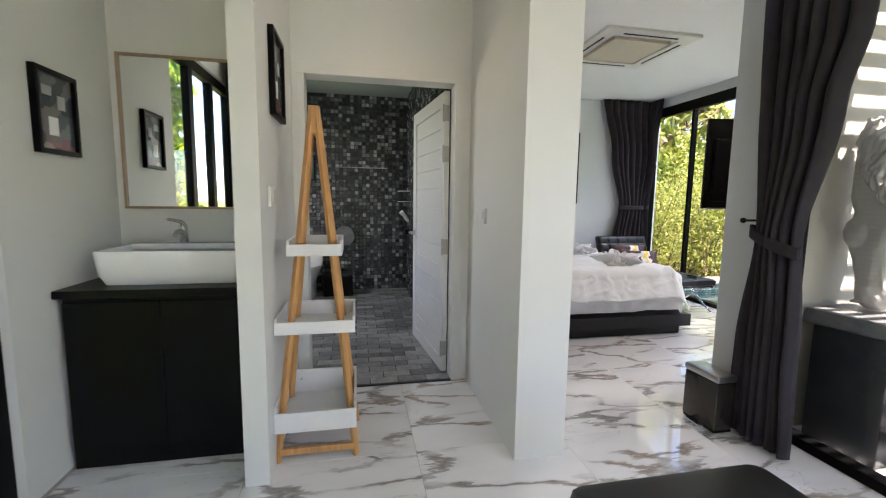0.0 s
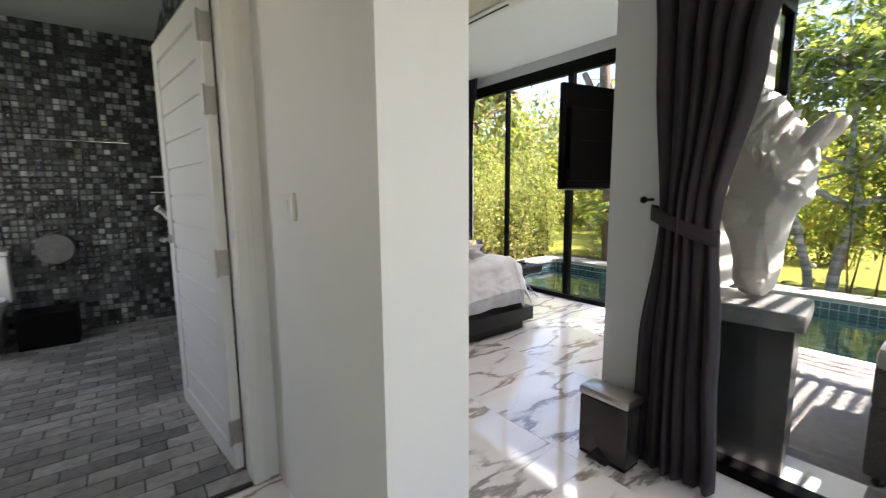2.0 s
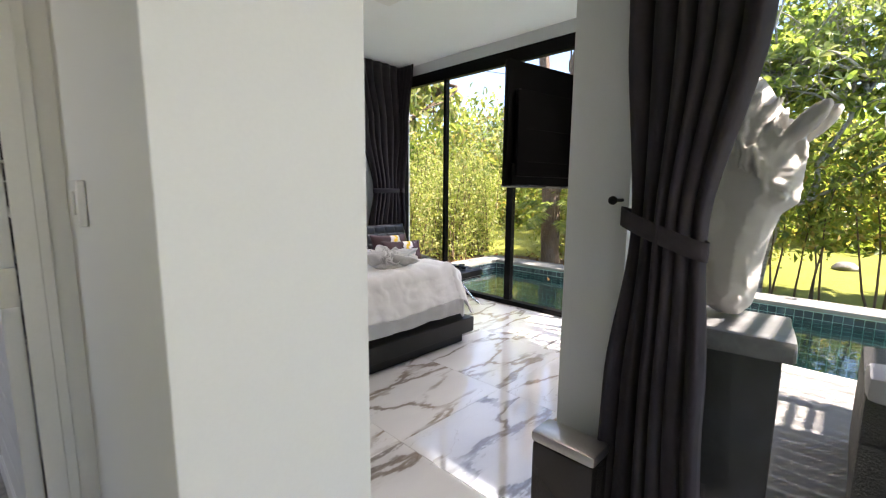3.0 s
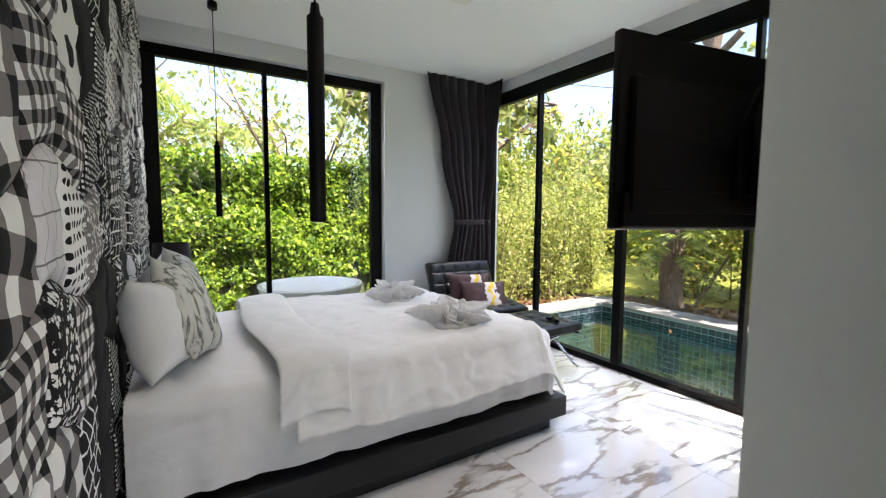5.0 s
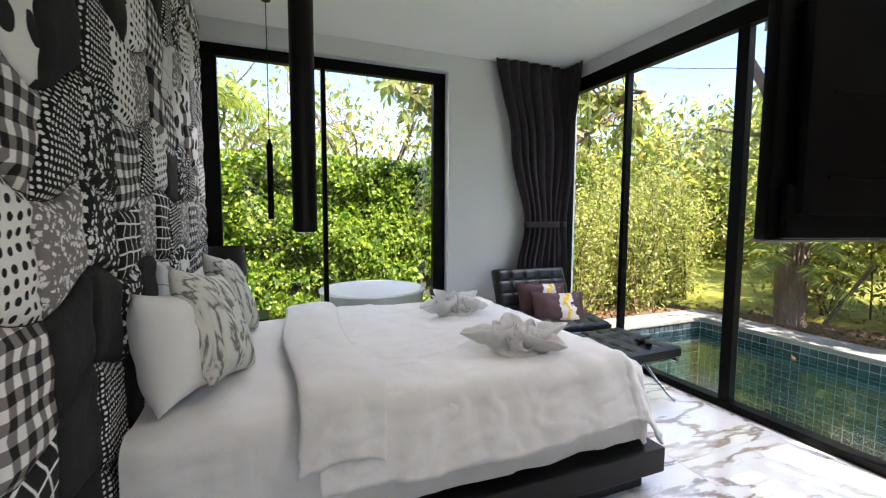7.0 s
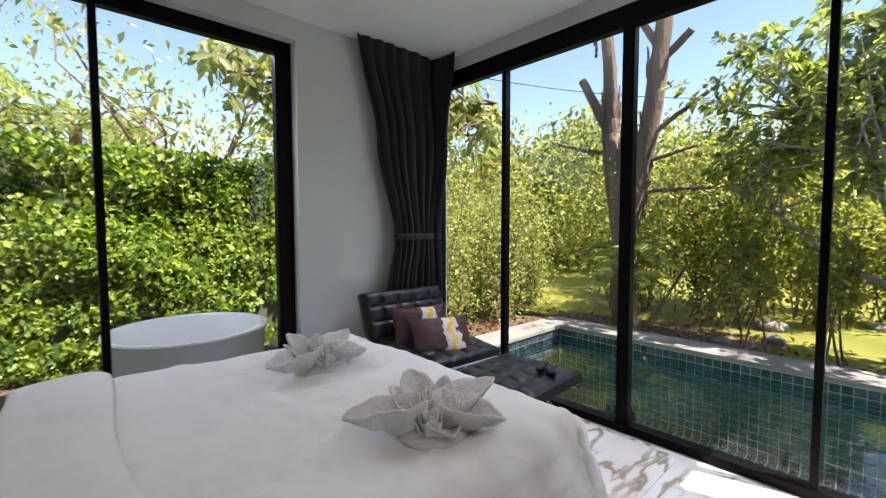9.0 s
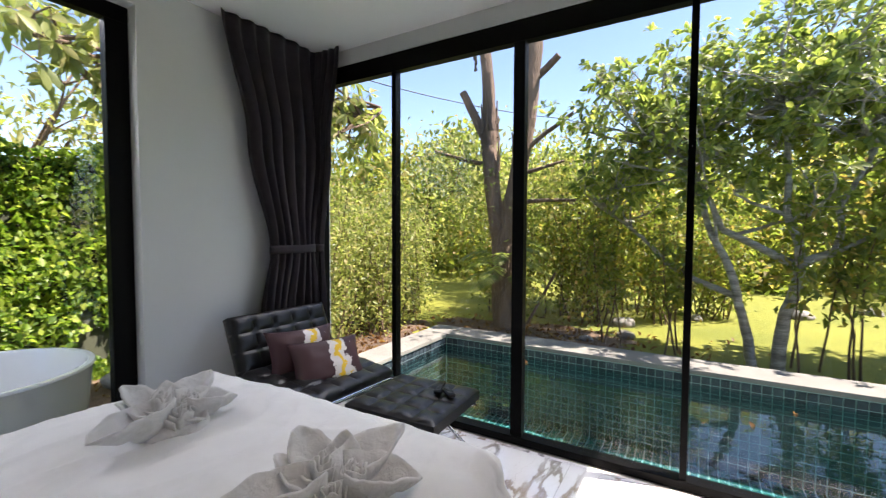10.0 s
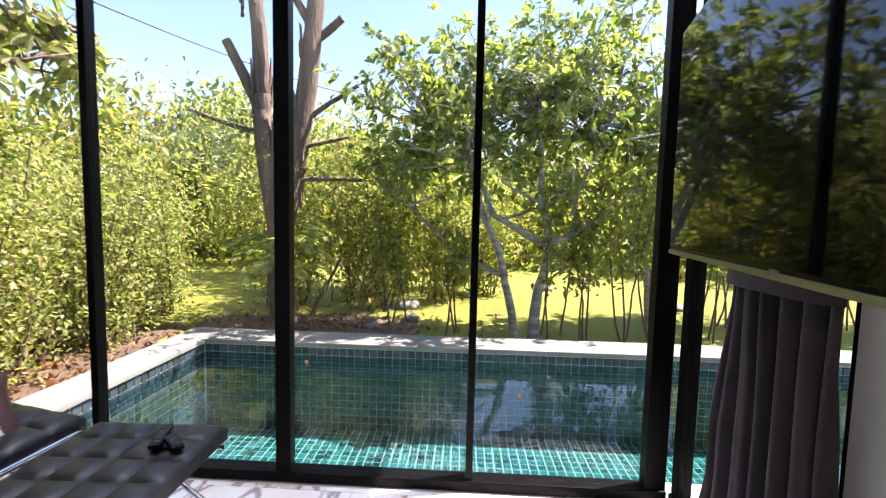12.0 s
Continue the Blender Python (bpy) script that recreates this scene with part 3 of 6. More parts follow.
# pool: x 4.62..6.75, y -9..6.0
PX0, PX1, PY0, PY1, WATER, DEEP = 4.62, 6.62, -9.0, 5.95, -0.10, -0.85
bm = bmesh.new()
rect(bm, PX0, PX1, PY0, PY1, DEEP - 0.1, DEEP)
rect(bm, PX1, 6.95, PY0, PY1 + 0.3, DEEP, 0.01)
rect(bm, PX0 - 0.02, PX1, PY1, PY1 + 0.3, DEEP, 0.01)
rect(bm, PX0 - 0.05, PX0, PY0, PY1, DEEP, -0.06)
structure("pool_shell", bm, M["pool_grout"], "pale grouted shell of the swimming pool", "pool")
bm = bmesh.new()
for a in ((PX1 - 0.03, 7.0, PY0, PY1 + 0.33), (PX0 - 0.02, PX1 - 0.03, PY1 - 0.03, PY1 + 0.33)):
    add_box(bm, *a, 0.01, 0.055, 0.008)
structure("pool_coping", bm, M["coping"], "pale sandstone coping round the pool", "kerb")
water_me = bpy.data.meshes.new("water")
water_me.from_pydata([(PX0, PY0, WATER), (PX1, PY0, WATER), (PX1, PY1, WATER), (PX0, PY1, WATER)], [], [(0, 1, 2, 3)])
water_me.materials.append(M["water"])
water = tagged(new("water", water_me), "still clear pool water with light ripples", "water", "", "structure")
water.visible_shadow = False


def tiles_quad(rows, size, gap, lift=0.004, tilt=0.0):
    """Raised square tiles as numpy arrays: rows of (origin, u, v, nu, nv)."""
    V, F = [], []
    rng = random.Random(31)
    for o, u, v, nu, nv in rows:
        o, u, v = np.array(o, float), np.array(u, float), np.array(v, float)
        w = np.cross(u, v)
        for i in range(nu):
            for j in range(nv):
                a = o + u * (i * size + gap / 2) + v * (j * size + gap / 2)
                s = size - gap
                base = len(V)
                for du, dv, h in ((0, 0, 0), (s, 0, 0), (s, s, 0), (0, s, 0), (0.003, 0.003, lift), (s - 0.003, 0.003, lift), (s - 0.003, s - 0.003, lift), (0.003, s - 0.003, lift)):
                    V.append(tuple(a + u * du + v * dv + w * (h + (tilt * rng.random() if h else 0))))
                F += [tuple(base + k for k in f) for f in ((4, 5, 6, 7), (0, 1, 5, 4), (1, 2, 6, 5), (2, 3, 7, 6), (3, 0, 4, 7))]
    me = bpy.data.meshes.new("tiles")
    me.from_pydata(V, [], F)
    return me


def stuff(name, me, material, label, category, parent=None):
    me.materials.append(material)
    ob = new(name, me)
    if parent is not None:
        ob.parent = parent
    return tagged(ob, label, category, "", "stuff")


S = 0.077
me = tiles_quad([((PX0, -4.0, DEEP), (1, 0, 0), (0, 1, 0), 26, 129)], S, 0.010)
stuff("pool_floor_tiles", me, M["pool_tile"], "teal square tiles on the pool floor", "tile")
me = tiles_quad([((PX1, -4.0, DEEP), (0, 1, 0), (0, 0, 1), 129, 9), ((PX1, PY1, DEEP), (-1, 0, 0), (0, 0, 1), 26, 9)], S, 0.005, -0.004)
stuff("pool_wall_tiles", me, M["pool_dark"], "slate blue square tiles on the pool walls", "tile")
me = tiles_quad([((PX1, -4.0, -0.157), (0, 1, 0), (0, 0, 1), 129, 2), ((PX1, PY1, -0.157), (-1, 0, 0), (0, 0, 1), 26, 2)], S, 0.006, -0.008)
stuff("pool_band_tiles", me, M["pool_dark"], "slate blue tiles along the waterline", "tile")

# terrace deck boards
deck = structure("terrace_base", boxed(2.56, 4.60, -6, 2.10, -0.16, -0.035), M["grout"], "dark gap under the bleached deck boards", "pavement")
bw = 0.098
bm = boxed(0, bw - 0.006, 0, 3.0, -0.03, -0.004, 0.003)
board_me = mesh_of("deck_board", bm, M["deck"])
for k in range(int(2.04 / bw)):
    for y0 in (-0.92, -3.93):
        o = new("deck_board", board_me)
        o.parent = deck
        o.location = (2.565 + k * bw, y0 + (0.0), 0)

# solid sheet added above the slats to keep sun stripes off the hall floor
bm = boxed(2.57, 4.62, -6, -0.08, 2.768, 2.82)
add_box(bm, 2.562, 2.98, -0.08, 1.62, 2.768, 2.82)
structure("terrace_roof", bm, M["trim"], "solid white sheet added over the terrace to block sun", "roof")
# pergola over the terrace: slats along x
pergola = thing("pergola", (3.55, 0, 2.62), "white slatted pergola roof above the terrace", "pergola")
for x in (2.62, 4.5):
    part("beam", boxed(x - 0.04 - 3.55, x + 0.04 - 3.55, -5, 2.08, 0.0, 0.12), M["trim"], pergola)
slat_me = mesh_of("slat", boxed(-1.0, 1.05, -0.018, 0.018, 0.12, 0.145, 0.003), M["trim"])
for k in range(25):
    o = new("slat", slat_me)
    o.parent = pergola
    o.location = (0, 2.04 - k * 0.085, 0)


# ---- hall and wash basin ----
def cabinet():
    c = thing("vanity_cabinet", (-0.745, 2.65, 0), "black stained vanity cabinet with two plain doors", "cabinet")
    part("body", boxed(-0.40, 0.405, -0.27, 0.29, 0.0, 0.823, 0.002), M["black_wood"], c)
    for x0, x1 in ((-0.395, 0.0), (0.004, 0.40)):
        part("door", boxed(x0, x1, -0.288, -0.271, 0.09, 0.80, 0.003), M["black_wood"], c)
    part("plinth", boxed(-0.40, 0.405, -0.275, -0.271, 0.0, 0.085), M["black_wood"], c)


cabinet()
whole("countertop", boxed(-1.165, -0.338, 2.345, 2.945, 0.824, 0.860, 0.004), M["black_wood"], "black worktop over the vanity cabinet", "worktop")


def basin():
    b = thing("wash_basin", (-0.725, 2.655, 0.861), "white ceramic rectangular wash basin on a black worktop", "basin")
    W, D, H = 0.33, 0.225, 0.165
    bm = bmesh.new()

    def loop(w, d, z, r, n=6):
        out = []
        for sx, sy, a0 in ((1, 1, 0), (-1, 1, 90), (-1, -1, 180), (1, -1, 270)):
            for k in range(n + 1):
                a = radians(a0 + 90 * k / n)
                out.append(bm.verts.new((sx * (w - r) + r * math.cos(a), sy * (d - r) + r * math.sin(a), z)))
        return out

    loops = [loop(W - 0.035, D - 0.03, 0, 0.03), loop(W - 0.012, D - 0.01, 0.05, 0.035), loop(W, D, H - 0.01, 0.04), loop(W - 0.004, D - 0.004, H, 0.04),
             loop(W - 0.018, D - 0.018, H, 0.03), loop(W - 0.024, D - 0.026, H - 0.012, 0.03), loop(W - 0.06, D - 0.06, 0.05, 0.04), loop(0.05, 0.05, 0.038, 0.03)]
    for a, c in zip(loops, loops[1:]):
        for k in range(len(a)):
            bm.faces.new((a[k], a[(k + 1) % len(a)], c[(k + 1) % len(a)], c[k]))
    bm.faces.new(loops[0][::-1])
    bm.faces.new(loops[-1])
    part("bowl", bm, M["ceramic"], b, "", 35)
    part("tap_ledge", boxed(-W + 0.02, W - 0.02, D - 0.115, D - 0.005, H - 0.03, H + 0.003, 0.006), M["ceramic"], b, "", 30)
    part("drain", cyl((0, 0, 0.038), (0, 0, 0.046), 0.025, seg=20), M["chrome"], b, "chrome drain")
    part("overflow_ring", cyl((0, D - 0.118, H - 0.05), (0, D - 0.124, H - 0.05), 0.012, seg=16), M["chrome"], b, "chrome overflow ring")
    t = thing("tap", (-0.79, 2.815, 1.029), "chrome lever mixer tap on the wash basin", "tap")
    part("tap_body", cyl((0, 0, 0), (0, -0.01, 0.10), 0.024, 0.021, 20, 0.003), M["chrome"], t, "", 40)
    part("spout", tube([(0, -0.01, 0.055), (0, -0.05, 0.07), (0, -0.10, 0.066), (0, -0.125, 0.05)], 0.015, 12, 0.012), M["chrome"], t, "", 40)
    part("lever", tube([(0, 0, 0.10), (-0.01, -0.015, 0.118), (-0.03, -0.05, 0.128), (-0.05, -0.085, 0.135)], 0.014, 10, 0.008), M["chrome"], t, "", 40)


basin()


def mirror():
    m = thing("mirror", (-0.725, 2.945, 1.64), "wall mirror in a thin pale wooden frame", "mirror")
    W, H = 0.40, 0.425
    for a in ((-W, -W + 0.014, -H, H), (W - 0.014, W, -H, H), (-W + 0.014, W - 0.014, -H, -H + 0.014), (-W + 0.014, W - 0.014, H - 0.014, H)):
        part("frame_strip", boxed(a[0], a[1], -0.028, 0, a[2], a[3], 0.002), M["frame_wood"], m)
    part("mirror_glass", boxed(-W + 0.013, W - 0.013, -0.016, -0.002, -H + 0.013, H - 0.013), M["mirror"], m, "silvered glass")


M["frame_wood"] = wood_mat("pale_frame_wood", (0.28, 0.19, 0.13), (0.42, 0.31, 0.22))
M["mirror"] = surface("silvered_mirror", (0.86, 0.88, 0.87), 0.01, metal=1.0, vary=0.01, bumpy=0)
mirror()


def print_mat(name, seed):
    m, n, l, p = nodes_of(name)
    v = coords(n, l, (1, 1, 1))
    vo = n.new("ShaderNodeTexVoronoi")
    vo.distance = "CHEBYCHEV"
    vo.inputs["Scale"].default_value = 9 + seed
    l.new(v, vo.inputs["Vector"])
    hs = n.new("ShaderNodeSeparateColor")
    l.new(vo.outputs["Color"], hs.inputs[0])
    r = ramp(n, [(0.0, (0.035, 0.05, 0.055)), (0.45, (0.07, 0.085, 0.09)), (0.72, (0.16, 0.17, 0.17)), (0.92, (0.25, 0.06, 0.06)), (1.0, (0.5, 0.5, 0.48))])
    l.new(hs.outputs[0], r.inputs[0])
    l.new(r.outputs[0], p.inputs["Base Color"])
    p.inputs["Roughness"].default_value = 0.25
    return m


M["print"] = print_mat("framed_print", 3)


def picture(place, rz, w, h, label):
    """Framed picture whose back lies on the wall at its origin, facing -y."""
    t = thing("picture", place, label, "picture", "framed pictures", rz)
    for a in ((-w, -w + 0.022, -h, h), (w - 0.022, w, -h, h), (-w + 0.022, w - 0.022, -h, -h + 0.022), (-w + 0.022, w - 0.022, h - 0.022, h)):
        part("frame_strip", boxed(a[0], a[1], -0.028, 0, a[2], a[3], 0.003), M["black_plastic"], t)
    part("print", boxed(-w + 0.021, w - 0.021, -0.012, -0.001, -h + 0.021, h - 0.021), M["print"], t, "dark printed sheet")
    for k, (px, pz, sx, sz) in enumerate(((-0.02, -0.06, 0.03, 0.04), (0.04, 0.05, 0.025, 0.03), (-0.05, 0.09, 0.03, 0.02))):
        part("photo", boxed(px - sx, px + sx, -0.0135, -0.0121, pz - sz, pz + sz), M["white_lacquer"] if k == 0 else M["cushion_grey"], t)


picture((-1.169, 2.468, 1.648), 90, 0.137, 0.183, "black framed collage on the pale wall by the basin")
picture((-0.231, 2.495, 1.872), 90, 0.142, 0.20, "black framed picture on the partition wall")


def wall_switch(place, rz, label):
    t = thing("light_switch", place, label, "switch", "light switches", rz)
    part("plate", boxed(-0.062, 0.062, -0.014, 0, -0.046, 0.046, 0.003), M["white_lacquer"], t)
    part("rocker", boxed(-0.03, 0.03, -0.019, -0.0141, -0.024, 0.024, 0.002), M["white_lacquer"], t)


wall_switch((0.919, 2.70, 1.195), -90, "white rocker switch on the wall by the bathroom door")
wall_switch((-0.231, 2.31, 1.29), 90, "white rocker switch on the partition wall")


def ladder_shelf():
    """A-shaped stand: two leaning bamboo frames joined at the top, three white trays."""
    t = thing("ladder_shelf", (-0.04, 2.435, 0), "bamboo A-frame shelf with three white trays", "shelf")
    HT, FW = 1.735, 0.188
    for s in (-1, 1):
        y0 = 0.17 * s
        for u in (-1, 1):
            a, b = Vector((u * FW, y0, 0)), Vector((u * 0.012, 0.012 * s, HT - 0.03))
            d = (b - a)
            q = d.to_track_quat("Z", "Y").to_matrix().to_4x4()
            bm = boxed(-0.016, 0.016, -0.011, 0.011, 0, d.length, 0.003, Matrix.Translation(a) @ q)
            part("leg", bm, M["bamboo"], t)
        part("foot_bar", boxed(-FW + 0.01, FW - 0.01, y0 - 0.009, y0 + 0.009, 0.035, 0.067, 0.003), M["bamboo"], t)
        part("head_block", boxed(-0.028, 0.028, s * 0.018 - 0.012, s * 0.018 + 0.012, HT - 0.14, HT, 0.008), M["bamboo"], t)
    for z, w, d, h in ((1.01, 0.128, 0.13, 0.075), (0.638, 0.187, 0.17, 0.08), (0.17, 0.19, 0.215, 0.13)):
        tr = part("tray", boxed(-w, w, -d, d, z, z + 0.012), M["white_lacquer"], t, "white lacquered tray")
        for a in ((-w, w, -d, -d + 0.012, h * 0.75), (-w, w, d - 0.012, d, h * 1.1), (-w, -w + 0.012, -d + 0.012, d - 0.012, h), (w - 0.012, w, -d + 0.012, d - 0.012, h)):
            part("tray_side", boxed(a[0], a[1], a[2], a[3], z + 0.0121, z + a[4], 0.002), M["white_lacquer"], tr)
        for u in (-1, 1):
            part("screw", cyl((u * w * 0.62, d - 0.013, z + h * 0.7), (u * w * 0.62, d - 0.017, z + h * 0.7), 0.006, seg=10), M["steel"], tr)


ladder_shelf()


def bin_box():
    t = thing("pedal_bin", (2.205, 2.225, 0), "small dark steel pedal bin on the marble floor", "bin", "", -90)
    part("bin_body", boxed(-0.12, 0.12, -0.09, 0.035, 0.015, 0.29, 0.012), M["bin_steel"], t, "", 30)
    part("lid", boxed(-0.125, 0.125, -0.095, 0.037, 0.292, 0.335, 0.016), M["steel"], t, "dull steel lid", 30)
    part("pedal", boxed(-0.05, 0.05, -0.135, -0.085, 0.012, 0.024, 0.004), M["chrome"], t)
    part("foot_ring", boxed(-0.115, 0.115, -0.085, 0.03, 0, 0.0145, 0.004), M["black_plastic"], t)


M["bin_steel"] = surface("smoked_steel", (0.055, 0.05, 0.045), 0.22, metal=0.6, vary=0.12, bumpy=0.02)
bin_box()

b = thing("bench", (1.16, 0.95, 0), "low black leather bench in the hall", "bench")
part("seat", boxed(-0.36, 0.36, -0.4, 0.4, 0.26, 0.41, 0.05), M["leather"], b, "", 40)
for x in (-0.33, 0.33):
    for y in (-0.35, 0.35):
        part("leg", cyl((x, y, 0), (x, y, 0.262), 0.018, seg=12), M["black_metal"], b)


# ---- curtains ----
def lerp_rows(rows, z):
    for (za, a0, a1), (zb, b0, b1) in zip(rows, rows[1:]):
        if zb <= z <= za:
            u = (za - z) / (za - zb)
            u = u * u * (3 - 2 * u) if rows[0][0] > 2.5 else u
            return a0 + (b0 - a0) * u, a1 + (b1 - a1) * u
    return rows[-1][1], rows[-1][2]


def curtain(name, place, rz, rows, tie_z, folds, depth, label, seed, group, hook=None):
    """A pleated panel along local x; rows: (height, start, end), top first."""
    t = thing(name, place, label, "curtain", group, rz)
    ztop, zbot = rows[0][0], rows[-1][0]

    def fn(u, v):
        z = ztop + (zbot - ztop) * v
        a, b = lerp_rows(rows, z)
        near = math.exp(-((z - tie_z) / 0.28) ** 2)
        w = abs(b - a)
        x = a + (b - a) * u
        ph = 2 * math.pi * folds * u + 0.9 * math.sin(7 * u + seed) + 0.5 * math.sin(1.7 * z + 3 * u + seed)
        dd = depth * (1 - 0.55 * near) * (0.3 + 0.7 * min(1, (ztop - z) / 0.35))
        y = dd * math.sin(ph) + 0.35 * dd * math.sin(2.3 * ph + seed) * v + 0.02 * noise.noise(Vector((x * 4, z * 1.5, seed)))
        x += 0.25 * dd * math.cos(ph) * (1 - 0.4 * near)
        y -= near * 0.05 * math.sin(math.pi * u)
        return (x, y, z)

    part("panel", sheet(fn, folds * 14, 46, 0.003), M["curtain"], t, "", True)
    a, b = lerp_rows(rows, tie_z)

    def band(u, v):
        ang = 2 * math.pi * u
        return ((a + b) / 2 + (abs(b - a) / 2 + (0.016 if hook else 0.010)) * math.cos(ang), -0.02 + (depth * 0.62 + 0.026) * math.sin(ang), tie_z + 0.03 - 0.06 * v - 0.05 * math.cos(ang) * (1 if hook else 0))

    part("tieback", sheet(band, 40, 3, 0.004), M["curtain"], t, "matching cloth tieback", True)
    if hook:
        bm = tube([hook, (hook[0], hook[1] - 0.05, hook[2]), (hook[0], hook[1] - 0.07, hook[2])], 0.006, 8)
        bmesh.ops.create_uvsphere(bm, u_segments=14, v_segments=10, radius=0.015, matrix=Matrix.Translation((hook[0], hook[1] - 0.08, hook[2])))
        part("hook", bm, M["black_metal"], t, "black round tieback hook", 50)
    return t


curtain("curtain", (2.27, 0, 0), -90, [(2.76, -2.20, -1.50), (2.1, -2.18, -1.69), (1.75, -2.16, -1.77), (1.10, -2.10, -1.875), (0.55, -2.16, -1.85), (0.015, -2.17, -1.825)], 1.10, 6, 0.042, "tied back charcoal curtain beside the terrace glass", 2, "bedroom curtains", (-2.135, 0.02, 1.20))
curtain("curtain", (0, 5.86, 0), 0, [(2.76, 3.62, 4.44), (2.0, 3.80, 4.44), (1.22, 3.96, 4.35), (0.75, 3.88, 4.38), (0.015, 3.84, 4.40)], 1.22, 7, 0.04, "tied back charcoal curtain in the corner behind the chair", 5, "bedroom curtains")
curtain("curtain", (4.41, 0, 0), -90, [(2.76, -5.90, -5.61), (2.0, -5.90, -5.71), (1.22, -5.93, -5.80), (0.75, -5.93, -5.77), (0.015, -5.91, -5.72)], 1.22, 4, 0.03, "tied back charcoal curtain at the pool glass", 9, "bedroom curtains")
curtain("curtain", (0, 2.435, 0), 180, [(2.76, -4.30, -3.50), (2.0, -4.15, -3.50), (1.18, -3.93, -3.545), (0.6, -4.0, -3.53), (0.015, -4.08, -3.52)], 1.18, 7, 0.04, "tied back charcoal curtain by the corner glass", 12, "bedroom curtains")
curtain("curtain", (-1.10, 0, 0), 90, [(2.76, 0.35, 0.95), (2.0, 0.35, 0.9), (1.1, 0.38, 0.62), (0.015, 0.35, 0.7)], 1.1, 5, 0.035, "tied back charcoal curtain at the side window", 15, "hall curtains")


# ---- bedroom ----
BX0, BX1, BY0, BY1, BT = 1.235, 3.29, 3.86, 5.26, 0.61


def drape(X, Y, top, x0, x1, y0, y1, flare=0.10, seed=0, fold=0.012, sag=0.0):
    """Cloth point (X, Y) laid over a block and hanging down past its edges."""
    dx = max(0.0, X - x1)
    dy = max(0.0, y0 - Y) + max(0.0, Y - y1)
    sy = -1 if Y < y0 else 1
    cx, cy = min(X, x1), min(max(Y, y0), y1)
    r = 0.075
    drop = math.hypot(dx, dy)
    z = top
    ox = oy = 0.0
    if drop > 0:
        ux, uy = dx / drop, dy / drop
        if drop < r * math.pi / 2:
            a = drop / r
            out, fall = r * math.sin(a), r * (1 - math.cos(a))
        else:
            e = drop - r * math.pi / 2
            out, fall = r + flare * e, r + e
        q = (cx + cy + 0.4 * math.atan2(uy, ux + 1e-6))
        w = fold * min(1, drop / 0.14) * (0.9 * math.sin(q * 21 + 5.0 * noise.noise(Vector((q * 2.2, seed, 1)))) + 1.6 * noise.noise(Vector((q * 11, drop * 3, seed))))
        crease = noise.noise(Vector((q * 4.5 + drop * 5, drop * 7 - q * 2.0, seed + 2)))
        out += w + fold * 1.5 * max(0.0, 1 - abs(crease) * 7) * min(1, drop / 0.1)
        ox, oy = ux * out, uy * out * sy
        z = top - fall
    z += 0.012 * noise.noise(Vector((X * 3.1, Y * 3.1, seed))) + 0.014 * abs(noise.noise(Vector((X * 5 + Y * 2, Y * 1.6 - X, seed + 4)))) + 0.010 * abs(noise.noise(Vector((X * 3 - Y * 7, Y * 3 + X * 2, seed + 8)))) + 0.004 * noise.noise(Vector((X * 11, Y * 9, seed)))
    return (cx + ox, cy + oy, z)


def bed():
    b = thing("bed", (0, 0, 0), "large white made bed on a low charcoal platform", "bed")
    part("base", boxed(1.27, 3.31, 3.77, 5.35, 0.0, 0.085, 0.004), M["bed_base"], b)
    part("platform", boxed(1.24, 3.39, 3.715, 5.40, 0.086, 0.206, 0.006), M["bed_base"], b, "charcoal board platform")
    part("mattress", boxed(BX0, BX1, BY0, BY1, 0.207, BT - 0.012, 0.05), M["linen"], b, "", 40)

    def under(u, v):
        return drape(BX0 + u * (BX1 - BX0 + 0.41), BY0 - 0.42 + v * (BY1 - BY0 + 0.84), BT, BX0, BX1 - 0.01, BY0, BY1, 0.05, 3, 0.006)

    part("fitted_sheet", sheet(under, 110, 110), M["linen"], b, "", True)
    s = tagged(new("duvet"), "white duvet spread over the bed with its head end folded back", "duvet")

    def fn(u, v):
        X = 1.80 + u * (BX1 - 1.80 + 0.22)
        Y = BY0 - 0.33 - 0.012 * math.sin(u * 5) + v * (BY1 - BY0 + 0.62)
        x, y, z = drape(X, Y, BT + 0.03, BX0, BX1 - 0.12, BY0 - 0.02, BY1 + 0.02, 0.42, 11, 0.007)
        c = noise.noise(Vector((X * 2.2 + Y, Y * 6.5 - X * 1.4, 3)))
        return (x, y, z + 0.006 * math.sin(x * 5 + y * 3) + 0.010 * max(0.0, 1 - abs(c) * 9))

    part("cover", sheet(fn, 150, 150, -0.012), M["linen"], s, "", True)

    def fold(u, v):
        w = 0.29
        X = 1.735 + 0.02 * math.sin(v * 9) + u * w
        Y = BY0 - 0.30 + v * (BY1 - BY0 + 0.5)
        x, y, z = drape(X, Y, BT + 0.055, BX0, BX1, BY0 - 0.035, BY1 + 0.03, 0.30, 17, 0.007)
        return (x, y, z + 0.032 * math.sin(math.pi * u) ** 0.6)

    part("folded_edge", sheet(fold, 26, 150, -0.014), M["linen"], s, "", True)


bed()


